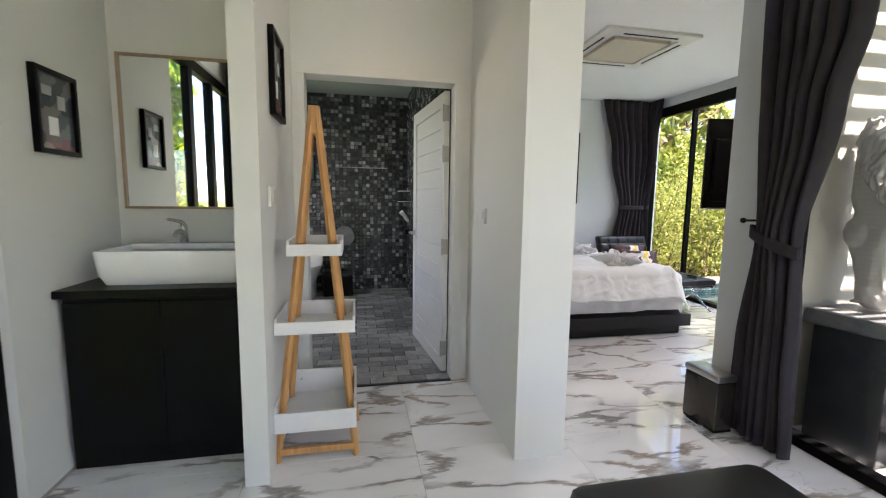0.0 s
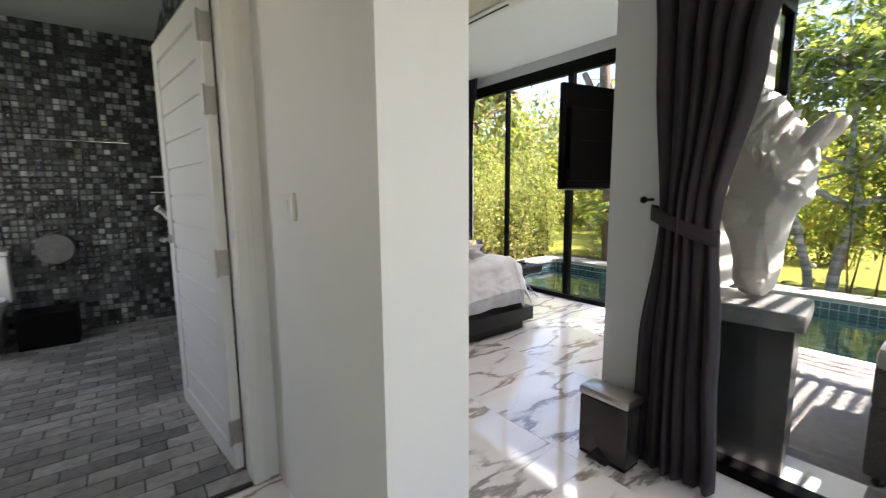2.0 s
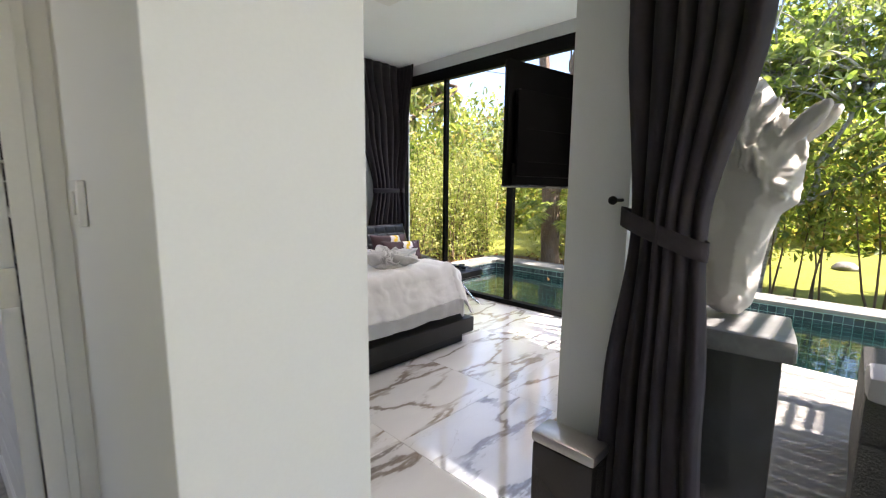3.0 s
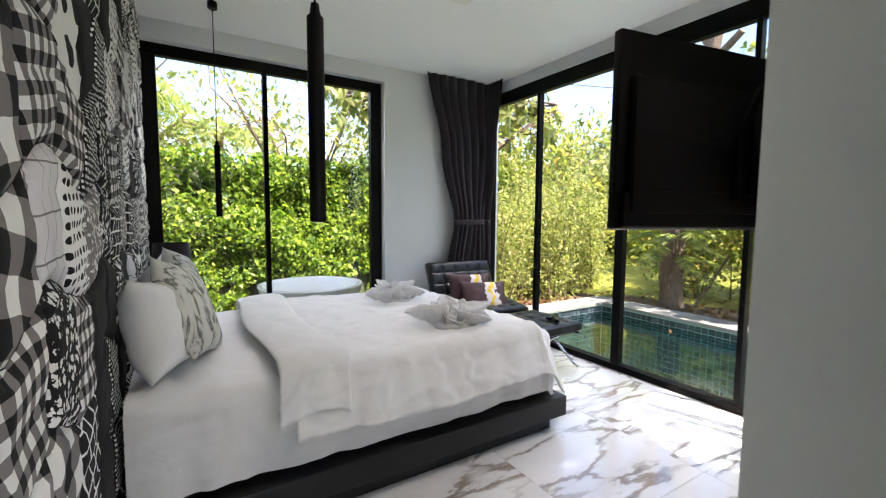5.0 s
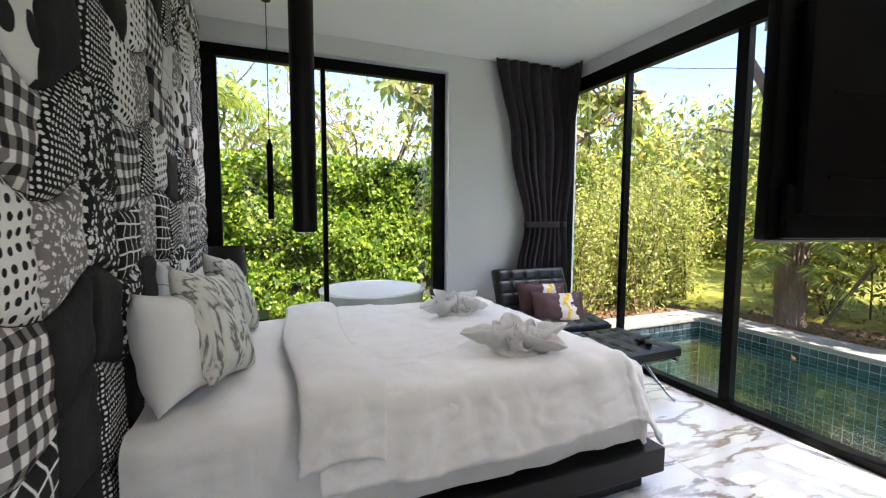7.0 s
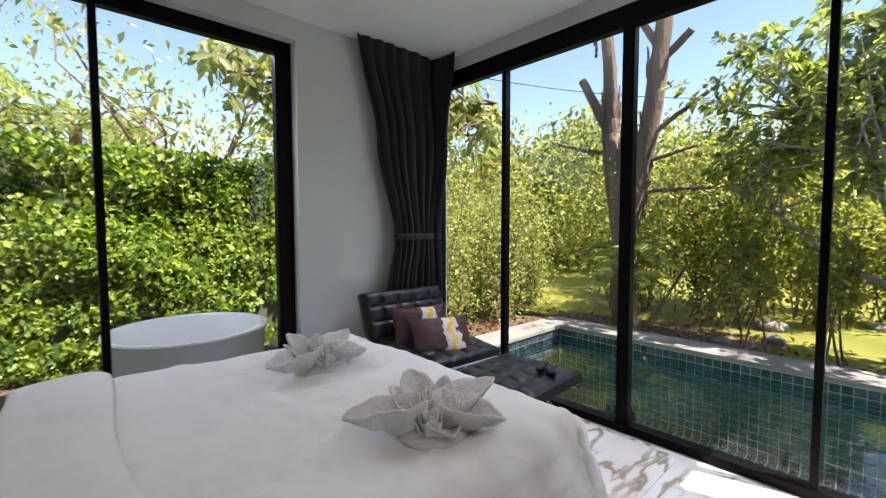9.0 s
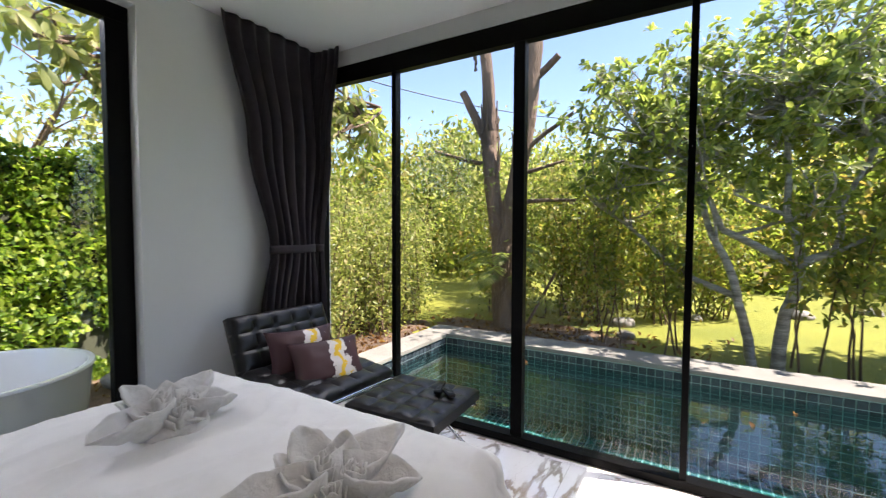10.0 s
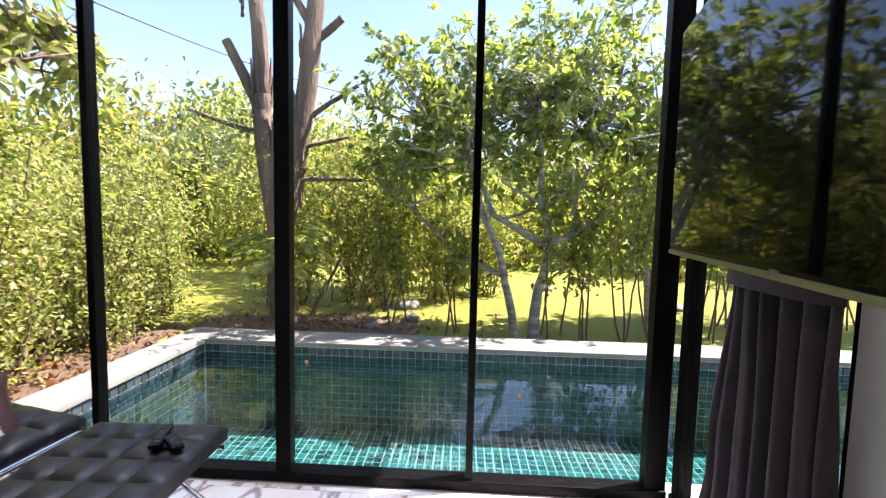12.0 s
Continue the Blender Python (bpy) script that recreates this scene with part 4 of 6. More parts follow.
def pillow(w, h, t):
    """A filled pillow standing in the x-z plane, pinched at the corners."""
    bm = bmesh.new()
    n = 18
    for s in (1, -1):
        g = []
        for i in range(n + 1):
            row = []
            for j in range(n + 1):
                a, b = i / n * 2 - 1, j / n * 2 - 1
                pull = 0.17
                x = w * a * (1 - pull * (1 - b * b) * abs(a) ** 2 * 0.6)
                z = h * b * (1 - pull * (1 - a * a) * abs(b) ** 2 * 0.6)
                th = t * (max(0, (1 - a ** 4)) * max(0, (1 - b ** 4))) ** 0.72
                th += 0.012 * noise.noise(Vector((a * 3, b * 3, s))) * (1 - a * a) * (1 - b * b)
                row.append(bm.verts.new((x, s * th, z)))
            g.append(row)
        for i in range(n):
            for j in range(n):
                bm.faces.new((g[i][j], g[i + 1][j], g[i + 1][j + 1], g[i][j + 1]))
    bmesh.ops.remove_doubles(bm, verts=bm.verts, dist=0.0005)
    return bm


def marble_cloth():
    m, n, l, p = nodes_of("marble_print_cloth")
    v = coords(n, l, (1, 1, 1))
    w = noise_tex(n, l, v, 3.2, 6, 0.6, 1.2)
    wv = mix(n, l, "LINEAR_LIGHT", 0.35, v, w.outputs["Color"])
    wt = n.new("ShaderNodeTexWave")
    wt.inputs["Scale"].default_value, wt.inputs["Distortion"].default_value = 2.6, 7
    wt.inputs["Detail"].default_value = 4
    l.new(wv, wt.inputs["Vector"])
    r = ramp(n, [(0.0, (0.16, 0.16, 0.15)), (0.12, (0.36, 0.36, 0.33)), (0.3, (0.60, 0.60, 0.56)), (1.0, (0.68, 0.68, 0.63))])
    l.new(wt.outputs["Fac"], r.inputs[0])
    l.new(r.outputs[0], p.inputs["Base Color"])
    p.inputs["Roughness"].default_value = 0.9
    bump(n, l, p, w.outputs["Fac"], 0.25, 0.01)
    return m


M["marble_cloth"] = marble_cloth()


def put_pillow(name, m, w, h, t, mat, label, category="pillow", group="pillows on the bed"):
    o = whole(name, pillow(w, h, t), mat, label, category, group, True)
    o.matrix_world = m
    return o


put_pillow("pillow", pose(1.34, 4.13, 0.82, 0, 0, 74) @ pose(0, 0, 0, -12, 6, 0), 0.215, 0.21, 0.10, M["linen"], "plump white pillow leaning on the patchwork wall")
put_pillow("pillow", pose(1.34, 4.98, 0.82, 0, 0, 84) @ pose(0, 0, 0, -12, -5, 0), 0.215, 0.21, 0.10, M["linen"], "plump white pillow leaning on the patchwork wall")
put_pillow("cushion", pose(1.45, 4.27, 0.855, 0, 0, 74) @ pose(0, 0, 0, -22, 12, 0), 0.24, 0.24, 0.07, M["marble_cloth"], "square cushion with a grey marble print", "cushion")
put_pillow("cushion", pose(1.455, 4.97, 0.855, 0, 0, 80) @ pose(0, 0, 0, -22, 10, 0), 0.24, 0.24, 0.07, M["marble_cloth"], "square cushion with a grey marble print", "cushion")


def towel_flower(place, rz, label):
    """A towel folded to an open lotus with two long wings."""
    t = thing("folded_towel", place, label, "towel", "folded towels", rz)

    def petal(length, width, height, curl, rim):
        def fn(u, v):
            w = width * math.sin(math.pi * (0.2 + 0.8 * u)) ** 0.8 * (1 + 0.10 * noise.noise(Vector((u * 6, v * 2, length * 9)))) + 0.003
            b = v * 2 - 1
            x = 0.03 + length * u
            y = w * b
            z = height * u ** 1.4 + 1.25 * rim * abs(b) ** 1.6 * (1 - 0.6 * u) * (1 - u ** 4) + 0.010 * noise.noise(Vector((x * 14, y * 14, length))) + 0.010 * noise.noise(Vector((x * 34, y * 22, length))) + curl * math.sin(math.pi * u) * 0.3
            return (x, y, z)
        return sheet(fn, 14, 10, 0.008)

    for ang, ln, wd, hh, cu, rm in ((186, 0.25, 0.062, 0.085, 0.0, 0.10), (-14, 0.20, 0.07, 0.055, 0.0, 0.095), (28, 0.24, 0.062, 0.12, 0.0, 0.085), (105, 0.17, 0.06, 0.15, 0.02, 0.06), (62, 0.12, 0.05, 0.13, 0.02, 0.05), (140, 0.13, 0.05, 0.12, 0.02, 0.05), (-70, 0.09, 0.05, 0.05, 0.02, 0.05)):
        p = part("petal", petal(ln, wd, hh, cu, rm), M["towel"], t, "", True)
        p.matrix_local = pose(0, 0, 0.012, 0, 0, ang)
    for k, (ox, oy, r0, hh) in enumerate(((-0.01, -0.05, 0.045, 0.10), (0.055, 0.0, 0.034, 0.12), (-0.03, 0.045, 0.03, 0.14))):
        def rose(u, v, r0=r0, hh=hh, k=k):
            a = 2 * math.pi * u * 2.6 + k
            rr = r0 * (0.22 + 0.78 * u) * (0.8 + 0.35 * v) + 0.005 * math.sin(5 * a)
            return (rr * math.cos(a), rr * math.sin(a), 0.02 + (hh - 0.02) * v * (1.1 - 0.25 * u) + 0.008 * math.sin(3 * a + 2 * k) * v)
        p = part("inner_fold", sheet(rose, 60, 5, 0.004), M["towel"], t, "", True)
        p.matrix_local = pose(ox, oy, 0, 8, 6 * k - 6, 0)
    part("base_roll", lathe([(0.05, 0.0), (0.11, 0.004), (0.115, 0.025), (0.08, 0.045), (0.03, 0.05)], 28), M["towel"], t, "", True)


towel_flower((2.76, 4.03, 0.642), -32, "white towel folded into a lotus on the bed")
towel_flower((2.78, 4.83, 0.642), 8, "white towel folded into a lotus on the bed")


# patchwork wall hanging
def fabric(name, kind, a, b, scale, c=None):
    """Printed cotton in two or three tones; the print is turned a little from patch to patch."""
    m, n, l, p = nodes_of(name)
    g = coords(n, l, (1, 1, 1), True)
    info = n.new("ShaderNodeObjectInfo")
    ang = n.new("ShaderNodeMath")
    ang.operation = "MULTIPLY_ADD"
    ang.inputs[1].default_value, ang.inputs[2].default_value = 0.5, -0.25
    l.new(info.outputs["Random"], ang.inputs[0])
    rot = n.new("ShaderNodeVectorRotate")
    rot.rotation_type = "X_AXIS"
    l.new(g, rot.inputs["Vector"])
    l.new(ang.outputs[0], rot.inputs["Angle"])
    wob = noise_tex(n, l, g, 7, 2)
    v = mix(n, l, "LINEAR_LIGHT", 0.012, rot.outputs[0], wob.outputs["Color"])
    sep = n.new("ShaderNodeSeparateXYZ")
    l.new(v, sep.inputs[0])

    def m1(op, x, y=None):
        t = n.new("ShaderNodeMath")
        t.operation = op
        for k, val in enumerate((x, y)):
            if val is None:
                continue
            if isinstance(val, (int, float)):
                t.inputs[k].default_value = val
            else:
                l.new(val, t.inputs[k])
        return t.outputs[0]

    def square(s):
        return m1("LESS_THAN", m1("FRACT", m1("MULTIPLY", s, scale)), 0.5)

    Y, Z = sep.outputs[1], sep.outputs[2]
    if kind == "gingham":
        f = m1("MULTIPLY", m1("ADD", square(Y), square(Z)), 0.5)
        r = ramp(n, [(0.0, a), (0.3, c), (0.75, b)], "CONSTANT")
        l.new(f, r.inputs[0])
        col = r.outputs[0]
    elif kind == "stripe":
        col = mix(n, l, "MIX", square(Z), a, b)
    elif kind == "net":
        line = 0.14 if c is None else 0.045
        f1 = m1("LESS_THAN", m1("FRACT", m1("MULTIPLY", Y, scale)), line)
        f2 = m1("LESS_THAN", m1("FRACT", m1("MULTIPLY", Z, scale * (1.2 if c is None else 0.6))), line)
        col = mix(n, l, "MIX", m1("MAXIMUM", f1, f2), a, b)
    elif kind in ("dots", "floral"):
        flat = n.new("ShaderNodeCombineXYZ")
        l.new(Y, flat.inputs[0])
        l.new(Z, flat.inputs[1])
        vo = n.new("ShaderNodeTexVoronoi")
        vo.inputs["Scale"].default_value = scale
        vo.inputs["Randomness"].default_value = 0.15 if kind == "dots" else 0.85
        l.new(flat.outputs[0], vo.inputs["Vector"])
        d = vo.outputs["Distance"]
        if kind == "floral":
            w2 = noise_tex(n, l, v, scale * 3.2, 1)
            d = m1("ADD", d, m1("MULTIPLY", m1("SUBTRACT", w2.outputs["Fac"], 0.5), 0.7))
        col = mix(n, l, "MIX", m1("LESS_THAN", d, 0.3 if kind == "dots" else 0.42), a, b)
    else:
        r = ramp(n, [(0.3, a), (0.7, b)])
        l.new(wob.outputs["Fac"], r.inputs[0])
        col = r.outputs[0]
    l.new(col, p.inputs["Base Color"])
    p.inputs["Roughness"].default_value = 0.92
    p.inputs["Specular IOR Level"].default_value = 0.15
    cr = noise_tex(n, l, g, 22, 4, 0.6, 0.5)
    bump(n, l, p, cr.outputs["Fac"], 0.5, 0.012)
    return m


BK, WH, GR = (0.02, 0.02, 0.021), (0.80, 0.79, 0.78), (0.22, 0.20, 0.20)
FAB = [
    (fabric("small_gingham", "gingham", WH, BK, 19, GR), "black and white gingham patch"),
    (fabric("large_gingham", "gingham", WH, BK, 7.5, GR), "large checked gingham patch"),
    (fabric("white_dots", "dots", BK, WH, 58), "black patch with small white dots"),
    (fabric("black_dots", "dots", WH, BK, 30), "white patch with black dots"),
    (fabric("big_black_dots", "dots", WH, BK, 8), "white patch with large black dots"),
    (fabric("floral", "floral", BK, WH, 44), "black patch with white flowers"),
    (fabric("fine_floral", "floral", GR, WH, 62), "grey patch with a fine floral print"),
    (fabric("stripe", "stripe", WH, GR, 55), "grey and white striped patch"),
    (fabric("net", "net", BK, WH, 17), "black patch with white netting"),
    (fabric("quilted_white", "net", (0.68, 0.66, 0.68), (0.22, 0.21, 0.22), 17, GR), "quilted white patch"),
    (fabric("plain_black", "plain", BK, (0.03, 0.03, 0.032), 5), "plain black patch"),
    (fabric("plain_grey", "plain", GR, (0.22, 0.22, 0.22), 5), "plain grey patch"),
]


def patchwork():
    t = thing("patchwork_hanging", (1.186, 4.1, 0.0), "black and white patchwork fabric hanging that fills the wall", "wall hanging")
    Y0, Y1, Z0, Z1, NC, NR = 2.32, 5.93, 0.02, 2.74, 15, 10
    part("backing", boxed(0, 0.012, Y0 - 4.1, Y1 - 4.1, Z0, Z1, 0.002), FAB[10][0], t, "black backing cloth")
    rng = random.Random(14)
    # the patches nearest the walk, by column and row
    CHOSEN = {(3, 4): 9, (4, 4): 3, (3, 3): 5, (4, 3): 0, (3, 2): 1, (4, 2): 8, (3, 5): 0, (4, 5): 0, (4, 6): 4, (3, 6): 0, (2, 4): 1, (2, 5): 1, (2, 3): 0, (2, 6): 9, (3, 1): 8, (4, 1): 8,
              (2, 2): 1, (5, 1): 10, (5, 2): 10, (5, 3): 10, (6, 1): 2, (6, 2): 2, (5, 0): 2, (4, 0): 8, (5, 4): 6, (5, 5): 2, (5, 6): 10, (6, 3): 10, (5, 7): 5, (4, 7): 4, (3, 7): 0, (6, 4): 5, (6, 5): 5}

    def warp(c, r):
        y = Y0 + (Y1 - Y0) * c / NC
        z = Z0 + (Z1 - Z0) * r / NR
        ey = min(1, c * 2, (NC - c) * 2)
        ez = min(1, r * 2, (NR - r) * 2)
        y += ey * (0.06 * noise.noise(Vector((c * 0.45, r * 0.55, 2))) + 0.02 * math.sin(r * 1.9 + c * 0.4))
        z += ez * (0.09 * noise.noise(Vector((c * 0.7, r * 0.5, 9))) + 0.035 * math.sin(c * 2.3))
        return y, z

    last = {}
    for c in range(NC):
        for r in range(NR):
            pick = [k for k in range(len(FAB)) if k not in (last.get((c - 1, r)), last.get((c, r - 1)))]
            wts = [(5.6, 2.0, 1.6, 3.4, 1.0, 3.4, 3.2, 0.3, 1.2, 2.4, 1.4, 0.1)[k] for k in pick]
            if (abs(c - 5.6 - 0.3 * (5 - r)) < 1.2 and r < 9) or (r < 3 and 2 < c < 8):
                wts = [w * (5.0 if k in (2, 5, 8, 10) else 0.25) for w, k in zip(wts, pick)]
            k = CHOSEN.get((c, r), rng.choices(pick, wts)[0])
            last[c, r] = k
            lift = rng.uniform(0.005, 0.012)
            gap = 0.012

            def fn(u, v, c=c, r=r, lift=lift):
                y, z = warp(c + gap * (0.5 - u) * 2 * 0.5 + u, r + gap * (0.5 - v) * 2 * 0.5 + v)
                e = min(1.0, 22 * min(u, 1 - u, v, 1 - v)) ** 0.5
                x = 0.0125 + lift * e + 0.006 * e * noise.noise(Vector((y * 9, z * 9, c))) + 0.009 * e * abs(math.sin(z * 26 + 1.5 * math.sin(y * 3))) ** 0.5
                jag = 0.006 * noise.noise(Vector((y * 40, z * 40, 4)))
                return (x, y - 4.1 + jag, z + jag)
            part("patch", sheet(fn, 9, 9, 0.002), FAB[k][0], t, FAB[k][1], True)


patchwork()


def pendant(x, y, label):
    t = thing("pendant_lamp", (x, y, CEIL), label, "lamp", "black pendant lamps")
    part("canopy", cyl((0, 0, 0), (0, 0, -0.05), 0.032, seg=20, bevel=0.004), M["black_metal"], t, "", 40)
    part("cable", cyl((0, 0, -0.05), (0, 0, -0.96), 0.003, seg=8), M["black_metal"], t)
    part("cable_grip", cyl((0, 0, -0.955), (0, 0, -0.985), 0.01, 0.014, 12), M["black_metal"], t)
    bm = cyl((0, 0, -0.985), (0, 0, -1.495), 0.0205, seg=28, bevel=0.003)
    part("tube_shade", bm, M["black_metal"], t, "slim black metal tube", 40)
    part("lens", cyl((0, 0, -1.4951), (0, 0, -1.497), 0.015, seg=20), M["white_lacquer"], t)


pendant(1.735, 3.10, "slim black tube pendant hanging beside the bed")
pendant(1.667, 5.46, "slim black tube pendant hanging by the garden window")


def bedside():
    n = thing("nightstand", (1.42, 5.76, 0), "small black nightstand in the window corner", "table")
    part("body", boxed(-0.18, 0.2, -0.145, 0.17, 0.05, 0.52, 0.004), M["black_wood"], n)
    part("top", boxed(-0.19, 0.21, -0.15, 0.18, 0.521, 0.545, 0.004), M["black_wood"], n)
    part("drawer", boxed(0.2, 0.212, -0.13, 0.155, 0.29, 0.5, 0.003), M["black_wood"], n)
    for x in (-0.15, 0.17):
        for y in (-0.12, 0.14):
            part("foot", cyl((x, y, 0), (x, y, 0.051), 0.014, seg=10), M["black_metal"], n)
    t = thing("table_lamp", (1.36, 5.70, 0.546), "black table lamp with a drum shade", "lamp")
    part("stem", lathe([(0.065, 0), (0.07, 0.012), (0.03, 0.03), (0.022, 0.08), (0.05, 0.13), (0.055, 0.17), (0.03, 0.22), (0.018, 0.26), (0.014, 0.34)], 28), M["black_metal"], t, "turned black stem", 40)
    sh = part("shade", sheet(lambda u, v: ((0.135 - 0.02 * v) * math.cos(2 * math.pi * u), (0.135 - 0.02 * v) * math.sin(2 * math.pi * u), 0.325 + 0.205 * v), 40, 4, 0.003), M["shade"], t, "black cloth drum shade", 40)


M["shade"] = cloth_mat("black_lampshade_cloth", (0.03, 0.028, 0.03), 0.1)
bedside()


def television():
    t = thing("television", (3.22, 2.807, 1.25), "large black flat television on a swivel wall arm", "television")
    t.matrix_world = pose(3.247, 2.80, 1.252, 0, 0.2, -10.8)
    part("screen_frame", boxed(-0.60, 0.60, -0.018, 0.016, 0.0, 0.645, 0.006), M["black_plastic"], t, "", 30)
    part("screen", boxed(-0.593, 0.593, 0.0161, 0.019, 0.014, 0.637), M["screen"], t, "dark glossy screen")
    part("back_shell", boxed(-0.56, 0.56, -0.055, -0.0181, 0.05, 0.50, 0.02), M["black_plastic"], t, "", 30)
    part("lower_shell", boxed(-0.58, 0.58, -0.04, -0.0181, 0.004, 0.12, 0.01), M["black_plastic"], t, "", 30)
    part("badge", boxed(-0.014, 0.014, 0.0165, 0.0195, 0.005, 0.010), M["steel"], t)
    part("trim_strip", boxed(-0.597, 0.597, 0.0165, 0.021, -0.006, 0.006), M["steel"], t)
    for z in (0.13, 0.3):
        part("vent", boxed(-0.5, 0.0, -0.058, -0.0551, z, z + 0.006), M["black_metal"], t)
    for a, b, c, d in ((-0.06, 0.40, 0.40, 0.40), (-0.06, 0.40, 0.02, 0.52), (0.02, 0.52, 0.36, 0.52), (0.36, 0.52, 0.45, 0.40)):
        part("shell_ridge", tube([(a, -0.054, b), (c, -0.054, d)], 0.006, 6), M["black_plastic"], t)
    for x in (-0.30, -0.12, 0.10):
        part("port", boxed(x, x + 0.11, -0.036, -0.022, -0.003, 0.0035), M["steel"], t, "grey socket strip")
    part("cable_clip", boxed(-0.10, -0.075, -0.075, -0.0555, 0.10, 0.33, 0.004), M["black_metal"], t)
    part("mount_plate", boxed(-0.02, 0.32, -0.075, -0.0555, 0.12, 0.42, 0.005), M["black_metal"], t)
    for x in (0.0, 0.28):
        part("mount_rail", boxed(x - 0.015, x + 0.025, -0.095, -0.0755, 0.08, 0.46, 0.004), M["black_metal"], t)
        for z in (0.14, 0.2, 0.36):
            part("bolt", cyl((x + 0.005, -0.095, z), (x + 0.005, -0.103, z), 0.008, seg=10), M["steel"], t)
    bm = bmesh.new()
    for p, q in (((0.15, -0.09, 0.28), (0.34, -0.2, 0.28)), ((0.34, -0.2, 0.28), (0.16, -0.345, 0.28))):
        for z in (-0.04, 0.04):
            add_cyl(bm, (p[0], p[1], p[2] + z), (q[0], q[1], q[2] + z), 0.016, seg=10)
    part("swivel_arm", bm, M["black_metal"], t, "black folding wall arm", 40)
    part("wall_plate", boxed(0.05, 0.27, -0.36, -0.34, 0.13, 0.43, 0.004), M["black_metal"], t)


television()


def cassette():
    t = thing("air_conditioner", (2.70, 4.05, CEIL), "white ceiling cassette air conditioner", "air conditioner")
    W = 0.46
    bm = bmesh.new()
    for a in ((-W, W, -W, -W + 0.13), (-W, W, W - 0.13, W), (-W, -W + 0.13, -W + 0.13, W - 0.13), (W - 0.13, W, -W + 0.13, W - 0.13)):
        add_box(bm, a[0], a[1], a[2], a[3], -0.03, -0.001, 0.006)
    part("fascia", bm, M["ac_white"], t, "", 30)
    part("grille", boxed(-0.29, 0.29, -0.29, 0.29, -0.042, -0.012, 0.03), M["ac_cream"], t, "cream intake grille", 30)
    for k in range(4):
        # the slot's darkness is a black strip laid on the closed fascia
        p = part("air_flap", boxed(-0.27, 0.27, -W + 0.062, -W + 0.084, -0.034, -0.0301, 0.002), M["black_plastic"], t, "black strip standing in for the dark of an air slot")
        p.matrix_local = pose(0, 0, 0, 0, 0, 90 * k)


M["ac_white"] = surface("white_plastic", (0.76, 0.75, 0.70), 0.4, vary=0.04, bumpy=0.02)
M["ac_cream"] = surface("cream_plastic", (0.62, 0.56, 0.44), 0.5, vary=0.08, bumpy=0.2, fine=200)
cassette()


def downlight(x, y):
    t = thing("downlight", (x, y, CEIL), "small round recessed ceiling downlight, lit", "lamp", "ceiling downlights")
    part("rim", lathe([(0.045, -0.001), (0.047, -0.008), (0.034, -0.010), (0.033, -0.001)], 28), M["white_lacquer"], t, "", 40)
    part("bulb", cyl((0, 0, -0.0105), (0, 0, -0.013), 0.03, seg=20), M["bulb"], t, "glowing lamp face")


M["bulb"] = emit_mat("lit_bulb", (1.0, 0.86, 0.66), 8.0)
downlight(2.62, 3.0)
downlight(0.35, 2.55)


def tufted(w, d, h, nx, ny):
    """A buttoned leather cushion, w by d, rounded, with stitched squares."""
    bm = bmesh.new()
    n, m = nx * 8, ny * 8
    for s in (1, -1):
        g = []
        for i in range(n + 1):
            row = []
            for j in range(m + 1):
                u, v = i / n, j / m
                e = min(u, 1 - u) * w * 2, min(v, 1 - v) * d * 2
                edge = min(1.0, min(e) / 0.05)
                rnd = math.sqrt(max(0, 1 - (1 - edge) ** 2))
                line = abs(math.sin(math.pi * u * nx)) * abs(math.sin(math.pi * v * ny))
                z = h * (0.6 + 0.4 * rnd) + (0.014 * line ** 0.3 - 0.011) * edge * (1 if s > 0 else 0.3)
                row.append(bm.verts.new(((u * 2 - 1) * w, (v * 2 - 1) * d, s * z)))
            g.append(row)
        for i in range(n):
            for j in range(m):
                bm.faces.new((g[i][j], g[i + 1][j], g[i + 1][j + 1], g[i][j + 1]))
    bm.verts.ensure_lookup_table()
    # side band
    be = [e for e in bm.edges if e.is_boundary]
    bmesh.ops.bridge_loops(bm, edges=be)
    return bm


def lounge_chair():
    t = thing("lounge_chair", (3.92, 5.29, 0), "black buttoned leather lounge chair with chrome legs", "chair", "", -4)
    p = part("seat", tufted(0.37, 0.30, 0.055, 5, 4), M["leather"], t, "buttoned leather seat cushion", 50)
    p.matrix_local = pose(0, 0.03, 0.405, 6, 0, 0)
    p = part("backrest", tufted(0.37, 0.235, 0.055, 5, 4), M["leather"], t, "buttoned leather back cushion", 50)
    p.matrix_local = pose(0, 0.40, 0.575, 66, 0, 0)
    for s in (-1, 1):
        x = s * 0.34
        front = [(x, 0.34 - 0.66 * (k / 10) ** 0.8, 0.012 + 0.36 * (math.sin(k / 10 * math.pi / 2))) for k in range(11)]
        back = [(x, -0.26 + 0.80 * (k / 12), 0.012 + 0.68 * (k / 12) ** 2.0) for k in range(13)]
        for nm, pts in (("rear_leg", front), ("front_leg", back)):
            part(nm, tube(pts, 0.011, 8), M["chrome"], t, "curved chrome bar", 50)
    for y, z in ((-0.27, 0.36), (0.33, 0.30)):
        part("cross_bar", tube([(-0.34, y, z), (0.34, y, z)], 0.01, 8), M["chrome"], t, "", 50)
    for k in range(6):
        y = -0.22 + 0.1 * k
        part("strap", boxed(-0.34, 0.34, y, y + 0.035, 0.335, 0.342), M["leather"], t)


lounge_chair()


